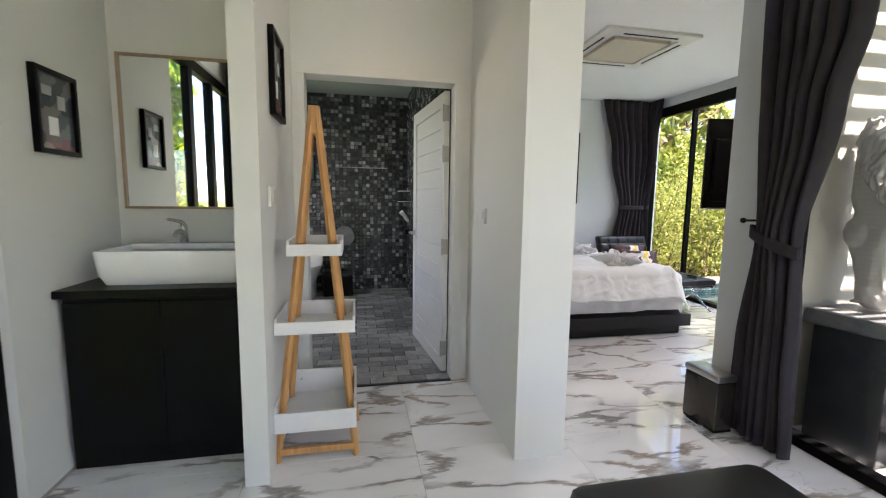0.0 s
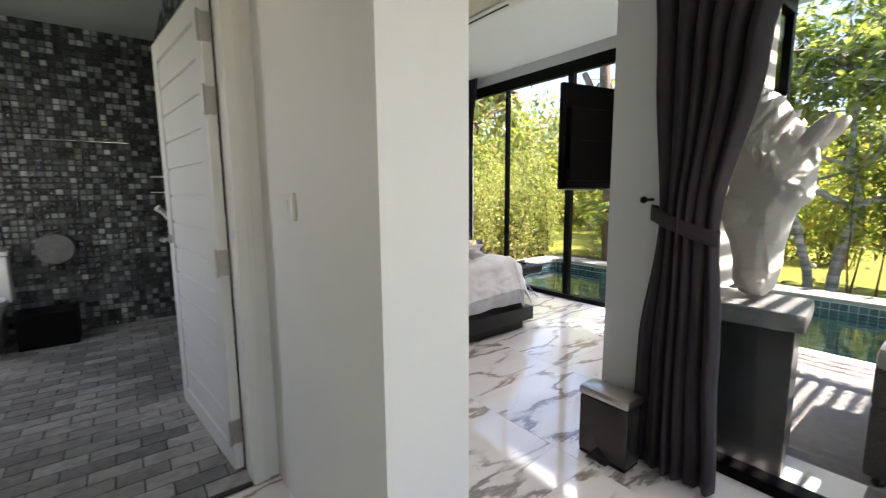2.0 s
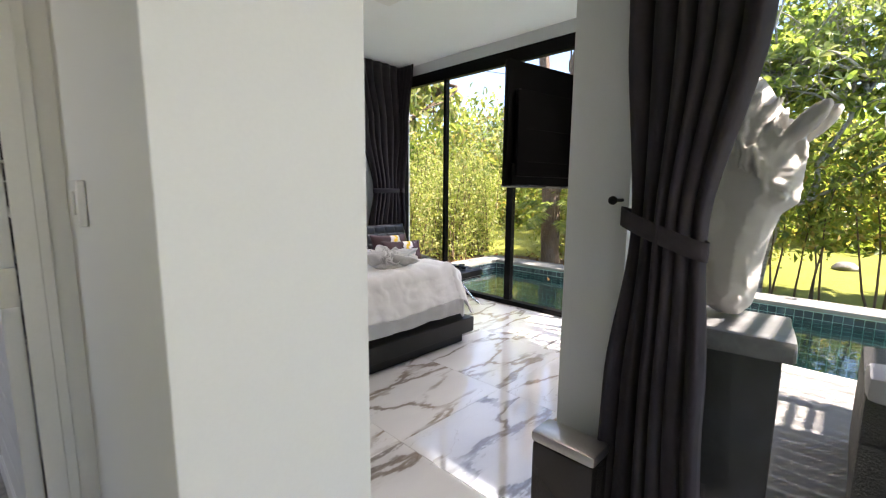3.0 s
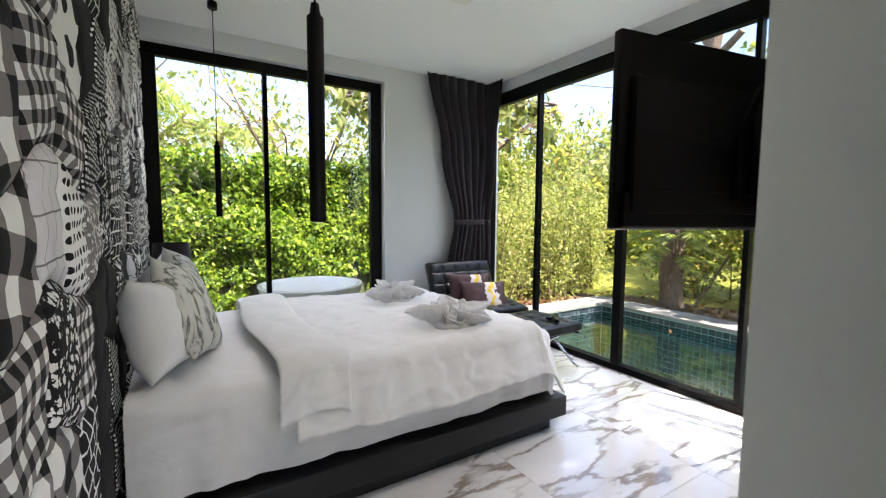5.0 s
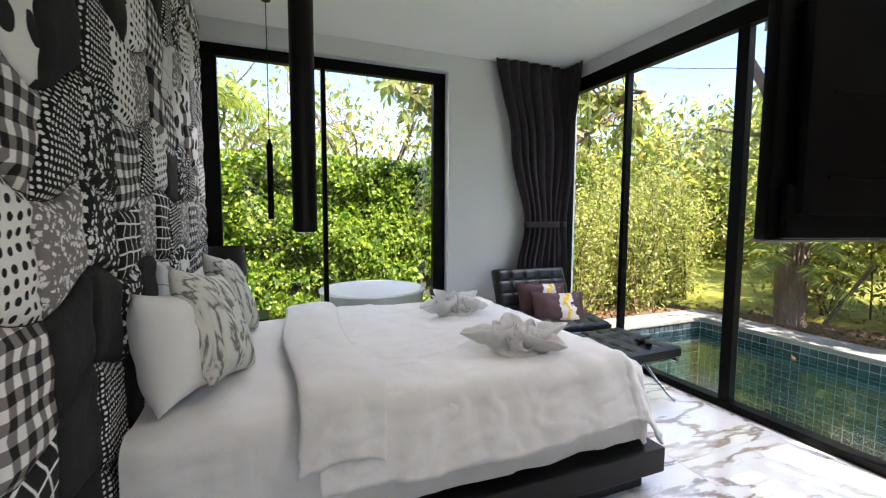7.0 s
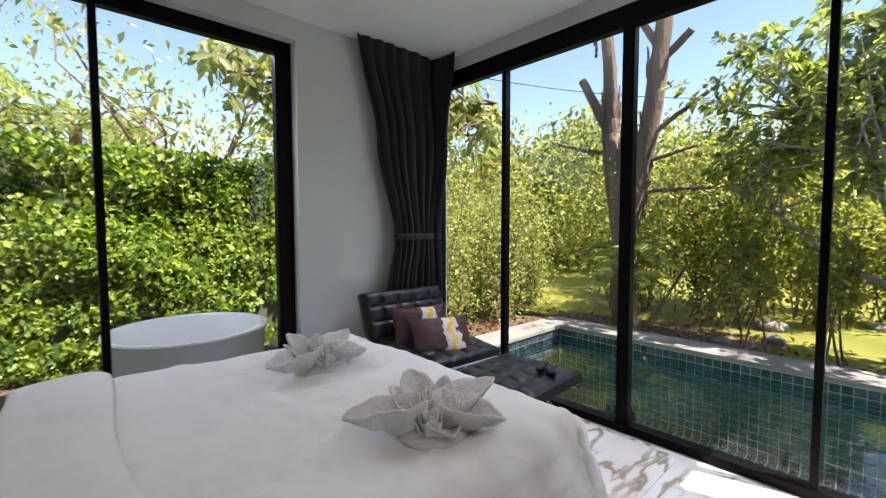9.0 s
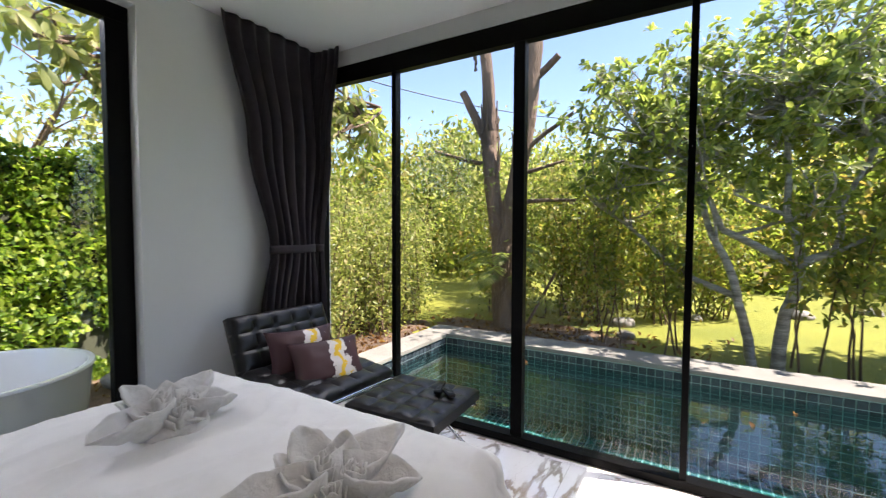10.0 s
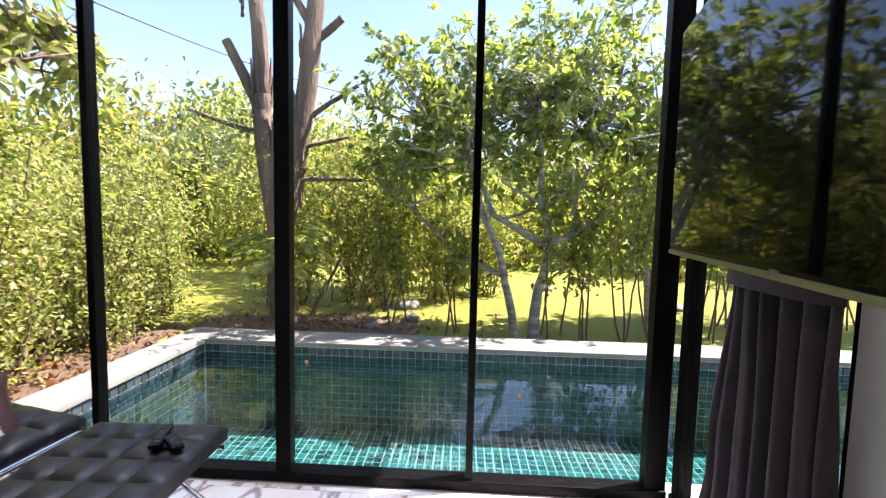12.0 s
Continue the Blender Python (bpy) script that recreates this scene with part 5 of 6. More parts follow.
def ottoman():
    t = thing("ottoman", (3.985, 4.62, 0), "black buttoned leather ottoman on chrome crossed legs", "stool", "", 2)
    p = part("cushion", tufted(0.275, 0.285, 0.045, 4, 4), M["leather"], t, "buttoned leather cushion", 50)
    p.matrix_local = pose(0, 0, 0.372)
    for s in (-1, 1):
        x = s * 0.26
        for d in (-1, 1):
            pts = [(x, d * (0.27 - 0.54 * (k / 10)), 0.012 + 0.30 * math.sin(k / 10 * math.pi / 2) ** 1.3) for k in range(11)]
            part("leg", tube(pts, 0.011, 8), M["chrome"], t, "curved chrome bar", 50)
        part("side_rail", tube([(x, -0.25, 0.318), (x, 0.25, 0.318)], 0.008, 8), M["black_metal"], t)
    for y in (-0.26, 0.26):
        part("cross_bar", tube([(-0.24, y * 0.9, 0.318), (0.24, y * 0.9, 0.318)], 0.008, 8), M["black_metal"], t)


ottoman()


def remote(x, y, rz, ln, label):
    t = thing("remote_control", (x, y, 0.428), label, "remote", "remote controls", rz)
    part("case", boxed(-0.022, 0.022, -ln, ln, 0, 0.018, 0.005), M["black_plastic"], t, "", 30)
    for k in range(5):
        part("key", boxed(-0.012, 0.012, -ln + 0.02 + k * 0.02, -ln + 0.03 + k * 0.02, 0.0181, 0.0205), M["slate"], t)


remote(4.10, 4.52, -70, 0.085, "slim black remote on the leather ottoman")
remote(4.06, 4.44, -40, 0.06, "short black remote on the leather ottoman")


def print_cushion():
    m, n, l, p = nodes_of("maroon_flower_cushion")
    v = coords(n, l, (1, 1, 1))
    w = noise_tex(n, l, v, 14, 3)
    wv = mix(n, l, "LINEAR_LIGHT", 0.10, v, w.outputs["Color"])
    sep = n.new("ShaderNodeSeparateXYZ")
    l.new(wv, sep.inputs[0])

    def band(sock, lo, hi):
        r = ramp(n, [(0.0, (0, 0, 0)), (0.5 + lo, (1, 1, 1)), (0.5 + hi, (0, 0, 0))], "CONSTANT")
        a = n.new("ShaderNodeMath")
        a.operation = "ADD"
        a.inputs[1].default_value = 0.5
        l.new(sock, a.inputs[0])
        l.new(a.outputs[0], r.inputs[0])
        return r.outputs[0]

    white = mix(n, l, "MULTIPLY", 1.0, band(sep.outputs[0], 0.0, 0.13), band(sep.outputs[2], -0.15, 0.13))
    yellow = band(sep.outputs[0], 0.045, 0.085)
    c = mix(n, l, "MIX", white, (0.055, 0.018, 0.022), (0.72, 0.66, 0.62))
    c2 = mix(n, l, "MIX", yellow, c, (0.85, 0.55, 0.02))
    c3 = mix(n, l, "MIX", white, c, c2)
    l.new(c3, p.inputs["Base Color"])
    p.inputs["Roughness"].default_value = 0.6
    bump(n, l, p, w.outputs["Fac"], 0.15, 0.006)
    return m


M["flower_cushion"] = print_cushion()
put_pillow("cushion", pose(3.90, 5.46, 0.555, 0, 0, -18) @ pose(0, 0, 0, -24, 0, 0), 0.23, 0.165, 0.065, M["flower_cushion"], "maroon cushion with a white and yellow flower", "cushion", "cushions on the lounge chair")
put_pillow("cushion", pose(3.94, 5.27, 0.505, 0, 0, -22) @ pose(0, 0, 0, -34, 0, 0), 0.24, 0.165, 0.065, M["flower_cushion"], "maroon cushion with a white and yellow flower", "cushion", "cushions on the lounge chair")


# ---- bathroom ----
def bathroom():
    t = thing("bath_picture", (-0.55, 6.27, 1.70), "small black framed picture on the mosaic wall", "picture")
    for a in ((-0.15, -0.13, -0.17, 0.17), (0.13, 0.15, -0.17, 0.17), (-0.13, 0.13, -0.17, -0.15), (-0.13, 0.13, 0.15, 0.17)):
        part("frame_strip", boxed(a[0], a[1], -0.025, 0, a[2], a[3]), M["black_plastic"], t)
    part("print", boxed(-0.13, 0.13, -0.012, -0.001, -0.15, 0.15), M["teal_print"], t, "teal and grey print")
    r = thing("towel_rail", (0.25, 6.27, 1.72), "thin chrome towel rail on the mosaic wall", "rail")
    part("bar", tube([(-0.32, -0.06, 0), (0.32, -0.06, 0)], 0.008), M["chrome"], r, "", 50)
    for x in (-0.3, 0.3):
        part("bracket", tube([(x, 0, 0), (x, -0.06, 0)], 0.009), M["chrome"], r, "", 50)
    b = thing("toilet", (-0.50, 6.27, 0.007), "white ceramic toilet with its cistern against the mosaic", "toilet")
    part("cistern", boxed(-0.19, 0.19, -0.20, 0.0, 0.36, 0.75, 0.025), M["ceramic"], b, "", 40)
    part("cistern_lid", boxed(-0.20, 0.20, -0.21, 0.0, 0.751, 0.785, 0.012), M["ceramic"], b, "", 40)
    part("bowl", lathe([(0.11, 0.0), (0.12, 0.05), (0.10, 0.18), (0.17, 0.33), (0.19, 0.385), (0.18, 0.395), (0.15, 0.385), (0.06, 0.25)], 32, (0, -0.42, 0), 1.0, 1.3), M["ceramic"], b, "", 40)
    part("foot", boxed(-0.11, 0.11, -0.40, -0.02, 0.0, 0.34, 0.04), M["ceramic"], b, "", 40)
    part("seat", lathe([(0.19, 0.397), (0.197, 0.41), (0.19, 0.43), (0.05, 0.437)], 32, (0, -0.42, 0), 1.0, 1.3), M["white_lacquer"], b, "closed white seat lid", 40)
    part("flush_button", cyl((0, -0.1, 0.785), (0, -0.1, 0.79), 0.02, seg=16), M["chrome"], b)
    f = thing("paper_dispenser", (0.0, 6.27, 0.83), "round grey paper roll dispenser on the mosaic wall", "dispenser")
    part("drum", lathe([(0.125, 0), (0.135, 0.01), (0.135, 0.09), (0.125, 0.10), (0.03, 0.105)], 36), M["slate_top"], f, "", 40)
    f.matrix_world = pose(-0.02, 6.26, 0.78, 90, 0, 0)
    k = thing("stool_box", (-0.10, 6.0, 0), "low dark box on the slate tiles", "box")
    part("body", boxed(-0.19, 0.19, -0.16, 0.16, 0.003, 0.27, 0.01), M["black_plastic"], k)
    part("lid", boxed(-0.195, 0.195, -0.165, 0.165, 0.271, 0.29, 0.006), M["black_plastic"], k)
    s = thing("shower_set", (0.84, 5.9, 1.1), "dark shower fittings with glass shelves on the side wall", "shower")
    for z in (0.16, 0.30):
        part("glass_shelf", boxed(-0.14, 0.0, -0.15, 0.15, z, z + 0.008), M["ac_white"], s)
    part("hand_shower", tube([(-0.02, -0.1, -0.1), (-0.07, -0.1, -0.02), (-0.12, -0.12, 0.03)], 0.016, 10, 0.03), M["ac_white"], s, "white hand shower", 50)
    part("valve", boxed(-0.06, 0, -0.05, 0.05, -0.28, -0.2, 0.015), M["black_metal"], s, "", 30)


M["teal_print"] = surface("teal_print", (0.05, 0.11, 0.12), 0.3, big=9, fine=30, vary=0.5)
bathroom()


# ---- terrace and garden things ----
def pedestal():
    t = thing("pedestal", (2.765, 1.865, 0), "dark polished stone pedestal on the terrace", "pedestal", "", 8)
    part("shaft", boxed(-0.16, 0.16, -0.16, 0.16, 0.0, 0.655, 0.006), M["slate"], t)
    bm = boxed(-0.195, 0.195, -0.195, 0.195, 0.656, 0.735, 0.012)
    bmesh.ops.subdivide_edges(bm, edges=bm.edges[:], cuts=3, use_grid_fill=True)
    for v in bm.verts:
        v.co += Vector((noise.noise(v.co * 14), noise.noise(v.co * 14 + Vector((3, 0, 0))), noise.noise(v.co * 9) * 0.4)) * 0.010
    part("top_slab", bm, M["slate_top"], t, "rough edged grey stone slab", 40)


pedestal()


def horse_head():
    """One carved bust: bowed head, cut neck, ear and mane."""
    # side outline: nose down, jaw towards +y, forehead towards -y
    outline = [(0.01, 0.0), (0.07, 0.02), (0.09, 0.07), (0.095, 0.17), (0.115, 0.25), (0.155, 0.34), (0.16, 0.42), (0.135, 0.52), (0.165, 0.56), (0.16, 0.97), (0.04, 0.98),
               (-0.05, 0.92), (-0.11, 0.82), (-0.14, 0.72), (-0.18, 0.65), (-0.205, 0.60), (-0.20, 0.46), (-0.15, 0.42), (-0.13, 0.35), (-0.11, 0.23), (-0.105, 0.14), (-0.09, 0.06), (-0.05, 0.01)]
    edges = [(Vector(a), Vector(b)) for a, b in zip(outline, outline[1:] + outline[:1])]

    def depth(p):
        inside, best = False, 9.0
        for a, b in edges:
            if (a.y > p.y) != (b.y > p.y) and p.x < a.x + (p.y - a.y) * (b.x - a.x) / (b.y - a.y):
                inside = not inside
            u = max(0.0, min(1.0, (p - a).dot(b - a) / (b - a).length_squared))
            best = min(best, (p - a.lerp(b, u)).length)
        return best if inside else -best

    bm = bmesh.new()

    def ell(c, r, m=None, sub=2):
        res = bmesh.ops.create_icosphere(bm, subdivisions=sub, radius=1)
        mm = Matrix.Translation(c) @ (m or Matrix()) @ Matrix.Diagonal((*r, 1))
        bmesh.ops.transform(bm, matrix=mm, verts=res["verts"])

    for i in range(15):
        for j in range(39):
            y, z = -0.19 + 0.026 * i, 0.01 + 0.026 * j
            d = depth(Vector((y, z)))
            if d > 0.016:
                ell((0, y, z), (min(d, 0.095) * 0.95, d, d))
    for s in (-1, 1):
        ell((s * 0.055, 0.065, 0.41), (0.05, 0.085, 0.10))
        ell((s * 0.062, -0.145, 0.53), (0.030, 0.050, 0.018), pose(0, 0, 0, 28, 0, 0))
        ell((s * 0.062, -0.15, 0.485), (0.020, 0.032, 0.022), pose(0, 0, 0, 20, 0, 0))
        ell((s * 0.058, -0.06, 0.27), (0.012, 0.016, 0.14), pose(0, 0, 0, -10, 0, 0))
        ell((s * 0.055, -0.045, 0.085), (0.016, 0.026, 0.030), pose(0, 0, 0, 30, 0, 0))
        ell((s * 0.05, 0.03, 0.05), (0.012, 0.06, 0.012), pose(0, 0, 0, -14, 0, 0))
        ell((s * 0.055, -0.205, 0.735), (0.026, 0.036, 0.095), pose(0, 0, 0, 42, s * 8, 0))
    rng = random.Random(4)
    for k in range(70):
        u = k / 69
        y = 0.10 - 0.25 * u
        z = 0.98 - 0.30 * u ** 1.3 + rng.uniform(-0.09, 0.0)
        side = rng.choice((-1, -1, 1))
        near = max(0.02, min(0.09, depth(Vector((y, z))) * 0.95 + 0.02))
        ell((side * near * rng.uniform(0.75, 1.0), y, z), (0.020, 0.016, rng.uniform(0.05, 0.085)), pose(0, 0, 0, rng.uniform(8, 40), side * rng.uniform(-4, 12), 0), 1)
    for k in range(17):
        u = k / 16
        y, z = 0.13 - 0.30 * u, 1.0 - 0.34 * u ** 1.25
        for side in (-1, 1):
            ph = rng.uniform(0, 6)
            for q in range(7):
                v = q / 6
                yy = y - 0.015 + 0.045 * v + 0.018 * math.sin(ph + 5 * v)
                zz = z - 0.17 * v
                out = max(0.012, min(0.095, depth(Vector((yy, zz))) * 0.95)) + 0.012 * (1 - v)
                ell((side * out * min(1.0, 0.35 + 1.1 * v), yy, zz), (0.017 - 0.006 * v, 0.017 - 0.007 * v, 0.028), pose(0, 0, 0, 14 * math.cos(ph + 5 * v), 0, 0), 1)
    o = whole("horse_statue", bm, M["stone"], "white carved horse head statue on a stone pedestal", "statue", "", True)
    rm = o.modifiers.new("carve", "REMESH")
    rm.mode, rm.voxel_size, rm.use_smooth_shade = "VOXEL", 0.006, True
    sm = o.modifiers.new("smooth", "SMOOTH")
    sm.factor, sm.iterations = 0.5, 1
    o.matrix_world = pose(2.83, 1.90, 0.733, 0, 0, -10)


horse_head()


def wicker_sofa():
    t = thing("wicker_sofa", (3.27, 0.67, 0), "dark wicker sofa with a grey cushion on the terrace", "sofa")
    part("frame", boxed(-0.40, 0.40, -0.80, 0.80, 0.03, 0.34, 0.02), M["wicker"], t, "", 30)
    part("backrest", boxed(-0.40, -0.26, -0.80, 0.80, 0.341, 0.54, 0.02), M["wicker"], t, "woven dark back", 30)
    for y in (-0.80, 0.66):
        part("armrest", boxed(-0.255, 0.40, y, y + 0.14, 0.341, 0.50, 0.02), M["wicker"], t, "", 30)
    part("seat_cushion", boxed(-0.25, 0.39, -0.65, 0.65, 0.342, 0.46, 0.04), M["cushion_grey"], t, "grey seat cushion", 40)
    part("back_cushion", boxed(-0.42, -0.2, -0.78, 0.80, 0.50, 0.60, 0.035), M["cushion_grey"], t, "grey cushion over the back", 40)
    for x in (-0.36, 0.36):
        for y in (-0.75, 0.75):
            part("foot", cyl((x, y, -0.004), (x, y, 0.031), 0.02, seg=10), M["black_metal"], t)


wicker_sofa()


def bathtub():
    t = thing("bathtub", (2.68, 6.90, -0.155), "round white freestanding bathtub outside the window", "bathtub")
    prof = [(0.44, 0.0), (0.50, 0.08), (0.545, 0.40), (0.565, 0.62), (0.58, 0.645), (0.575, 0.66), (0.545, 0.66), (0.53, 0.645), (0.50, 0.45), (0.42, 0.14), (0.05, 0.10)]
    part("shell", lathe(prof, 56), M["ceramic"], t, "", 40)
    part("overflow", cyl((0.51, 0, 0.54), (0.50, 0, 0.54), 0.025, seg=16), M["chrome"], t)


bathtub()


# ---- plants ----
# dark green-brown core, so gaps between the leaves don't look pale
M["hedge_core"] = surface("dark_hedge_core", (0.07, 0.075, 0.045), 0.9, big=3, fine=40, vary=0.5, bumpy=0.6)

def leaf_mesh(name, centres, size, droop=0.3, aspect=0.45, seed=1, jitter=0.35):
    """Many small folded leaves as one mesh."""
    rng = np.random.default_rng(seed)
    c = np.asarray(centres, float)
    n = len(c)
    d = rng.normal(size=(n, 3))
    d[:, 2] -= droop * 2
    d /= np.linalg.norm(d, axis=1)[:, None]
    up = rng.normal(size=(n, 3)) * 0.7 + np.array([0, 0, 1.0])
    s = np.cross(d, up)
    s /= np.linalg.norm(s, axis=1)[:, None] + 1e-9
    nn = np.cross(s, d)
    L = size * (1 + jitter * rng.normal(size=n)).clip(0.4, 1.8)
    W = L * aspect
    base = c - d * L[:, None] / 2
    mid = c + nn * (L * 0.06)[:, None]
    tip = c + d * L[:, None] / 2 - np.array([0, 0, 1]) * (L * 0.08)[:, None]
    a = mid + s * W[:, None] / 2 + nn * (W * 0.18)[:, None]
    b = mid - s * W[:, None] / 2 + nn * (W * 0.18)[:, None]
    V = np.stack([base, a, tip, b], 1).reshape(-1, 3)
    k = np.arange(n) * 4
    F = np.stack([k, k + 1, k + 2, k, k + 2, k + 3], 1).reshape(-1, 3)
    me = bpy.data.meshes.new(name)
    me.vertices.add(len(V))
    me.vertices.foreach_set("co", V.ravel())
    me.loops.add(F.size)
    me.loops.foreach_set("vertex_index", F.ravel().astype(np.int32))
    me.polygons.add(len(F))
    me.polygons.foreach_set("loop_start", (np.arange(len(F)) * 3).astype(np.int32))
    me.update(calc_edges=True)
    return me


def limb(bm, a, b, r1, r2, bend, rng, n=6):
    a, b = Vector(a), Vector(b)
    pts = []
    off = Vector((rng.uniform(-1, 1), rng.uniform(-1, 1), rng.uniform(-0.4, 0.6))) * bend
    for k in range(n + 1):
        u = k / n
        p = a.lerp(b, u) + off * math.sin(math.pi * u) + Vector((rng.uniform(-1, 1), rng.uniform(-1, 1), 0)) * bend * 0.12 * (0 < k < n)
        pts.append(p)
    tb = tube(pts, r1, 8, r2)
    me = bpy.data.meshes.new("tmp")
    tb.to_mesh(me)
    tb.free()
    bm.from_mesh(me)
    bpy.data.meshes.remove(me)
    return pts


def tree(place, height, crown_r, leaves, leaf_size, mat, bark, label, seed, trunk_r=0.09, fork=0.35, lean=(0, 0), clump=0.42, lo=None, limbs=9, squash=0.8, sub=5, droop=0.3, aspect=0.42, category="tree"):
    rng = random.Random(seed)
    t = thing("tree", place, label, category)
    bm = bmesh.new()
    top = Vector((lean[0], lean[1], height * fork))
    trunk = limb(bm, (0, 0, -0.3), top, trunk_r, trunk_r * 0.72, 0.12 * height * 0.2, rng, 8)
    tips = []
    for k in range(limbs):
        a = 2 * math.pi * (k + rng.random() * 0.7) / limbs
        rr = crown_r * rng.uniform(0.45, 0.95)
        z = height * (fork + (1 - fork) * rng.uniform(0.3, 1.0)) if lo is None else height * rng.uniform(lo, 1.0)
        start = trunk[rng.randint(5, 8)]
        end = Vector((top.x + rr * math.cos(a), top.y + rr * math.sin(a), z))
        pts = limb(bm, start, end, trunk_r * 0.5, trunk_r * 0.12, 0.25 * crown_r * 0.5, rng, 6)
        tips.append(end)
        for s in range(sub):
            p = pts[rng.randint(2, 6)]
            e = p + Vector((rng.gauss(0, 1), rng.gauss(0, 1), rng.gauss(0.25, 0.7))) * crown_r * 0.33
            limb(bm, p, e, trunk_r * 0.16, trunk_r * 0.05, 0.08, rng, 3)
            tips.append(e)
    part("trunk", bm, bark, t, "", 60)
    r = np.random.default_rng(seed)
    tp = np.array([tuple(v) for v in tips])
    idx = r.integers(0, len(tp), leaves)
    spread = r.normal(size=(leaves, 3)) * crown_r * clump * 0.5
    spread[:, 2] *= squash
    me = leaf_mesh("crown", tp[idx] + spread, leaf_size, droop, aspect, seed)
    me.materials.append(mat)
    c = new("crown", me)
    c.parent = t
    return t


def shrub(place, height, width, leaves, leaf_size, mat, label, seed, stems=9, category="shrub", low=0.25, aspect=0.4):
    """Thin upright stems with leaves along their upper part."""
    rng = random.Random(seed)
    t = thing("shrub", place, label, category)
    bm = bmesh.new()
    pts = []
    for k in range(stems):
        a = rng.uniform(0, 2 * math.pi)
        b = Vector((rng.uniform(-0.25, 0.25), rng.uniform(-0.25, 0.25), -0.1)) * width
        e = Vector((math.cos(a) * width * rng.uniform(0.15, 0.5), math.sin(a) * width * rng.uniform(0.15, 0.5), height * rng.uniform(0.65, 1.0)))
        p = limb(bm, b, e, 0.014, 0.004, 0.12, rng, 6)
        for u in range(12):
            q = low + (1 - low) * u / 11
            f = q * 6
            i = min(5, int(f))
            pts.append(p[i].lerp(p[i + 1], f - i))
    part("stem", bm, M["twig"], t)
    r = np.random.default_rng(seed)
    tp = np.array([tuple(v) for v in pts])
    idx = r.integers(0, len(tp), leaves)
    me = leaf_mesh("foliage", tp[idx] + r.normal(size=(leaves, 3)) * width * 0.13, leaf_size, 0.25, aspect, seed)
    me.materials.append(mat)
    c = new("foliage", me)
    c.parent = t
    return t


def hedge(name, x0, x1, y, z1, n, size, mat, label, seed, thick=0.25, wall_mat=None):
    """A garden wall overgrown by climbing leaves in uneven swags."""
    h = thing(name, ((x0 + x1) / 2, y, -0.16), label, "hedge")
    L = (x1 - x0) / 2
    part("wall_core", boxed(-L, L, 0.0, 0.15, 0, z1 + 0.1), wall_mat or M["hedge_core"], h)
    r = np.random.default_rng(seed)
    p = np.zeros((0, 3))
    while len(p) < n:
        q = np.stack([r.uniform(-L, L, n), np.zeros(n), r.uniform(0.0, z1 + 0.35, n)], 1)
        keep = []
        for v in q:
            f = noise.noise(Vector((v[0] * 1.3 + seed, v[2] * 1.6, 0.3)))
            g = noise.noise(Vector((v[0] * 4, v[2] * 4, seed)))
            topz = z1 + 0.22 + 0.16 * noise.noise(Vector((v[0] * 1.5, 5, seed)))
            if v[2] < topz and f + 0.5 * g > -0.62 + (0.3 if v[2] < 0.5 else 0):
                keep.append((v[0], -abs(r.normal()) * 0.05 - thick * max(0.05, 0.45 + f + 0.5 * g) * r.uniform(0.6, 1), v[2]))
        p = np.concatenate([p, np.array(keep)])
    me = leaf_mesh("foliage", p[:n], size, 0.45, 0.8, seed)
    me.materials.append(mat)
    c = new("foliage", me)
    c.parent = h
    return h


hedge("ivy_hedge", -3.5, 7.0, 8.55, 2.08, 60000, 0.058, M["leaf_ivy"], "garden wall overgrown with sunlit climbing ivy", 7)
hedge("side_hedge", -3.0, 3.0, 0, 3.4, 16000, 0.09, M["leaf_ivy"], "leafy hedge outside the side window", 8).matrix_world = pose(-2.6, 1.2, -0.16, 0, 0, 90)


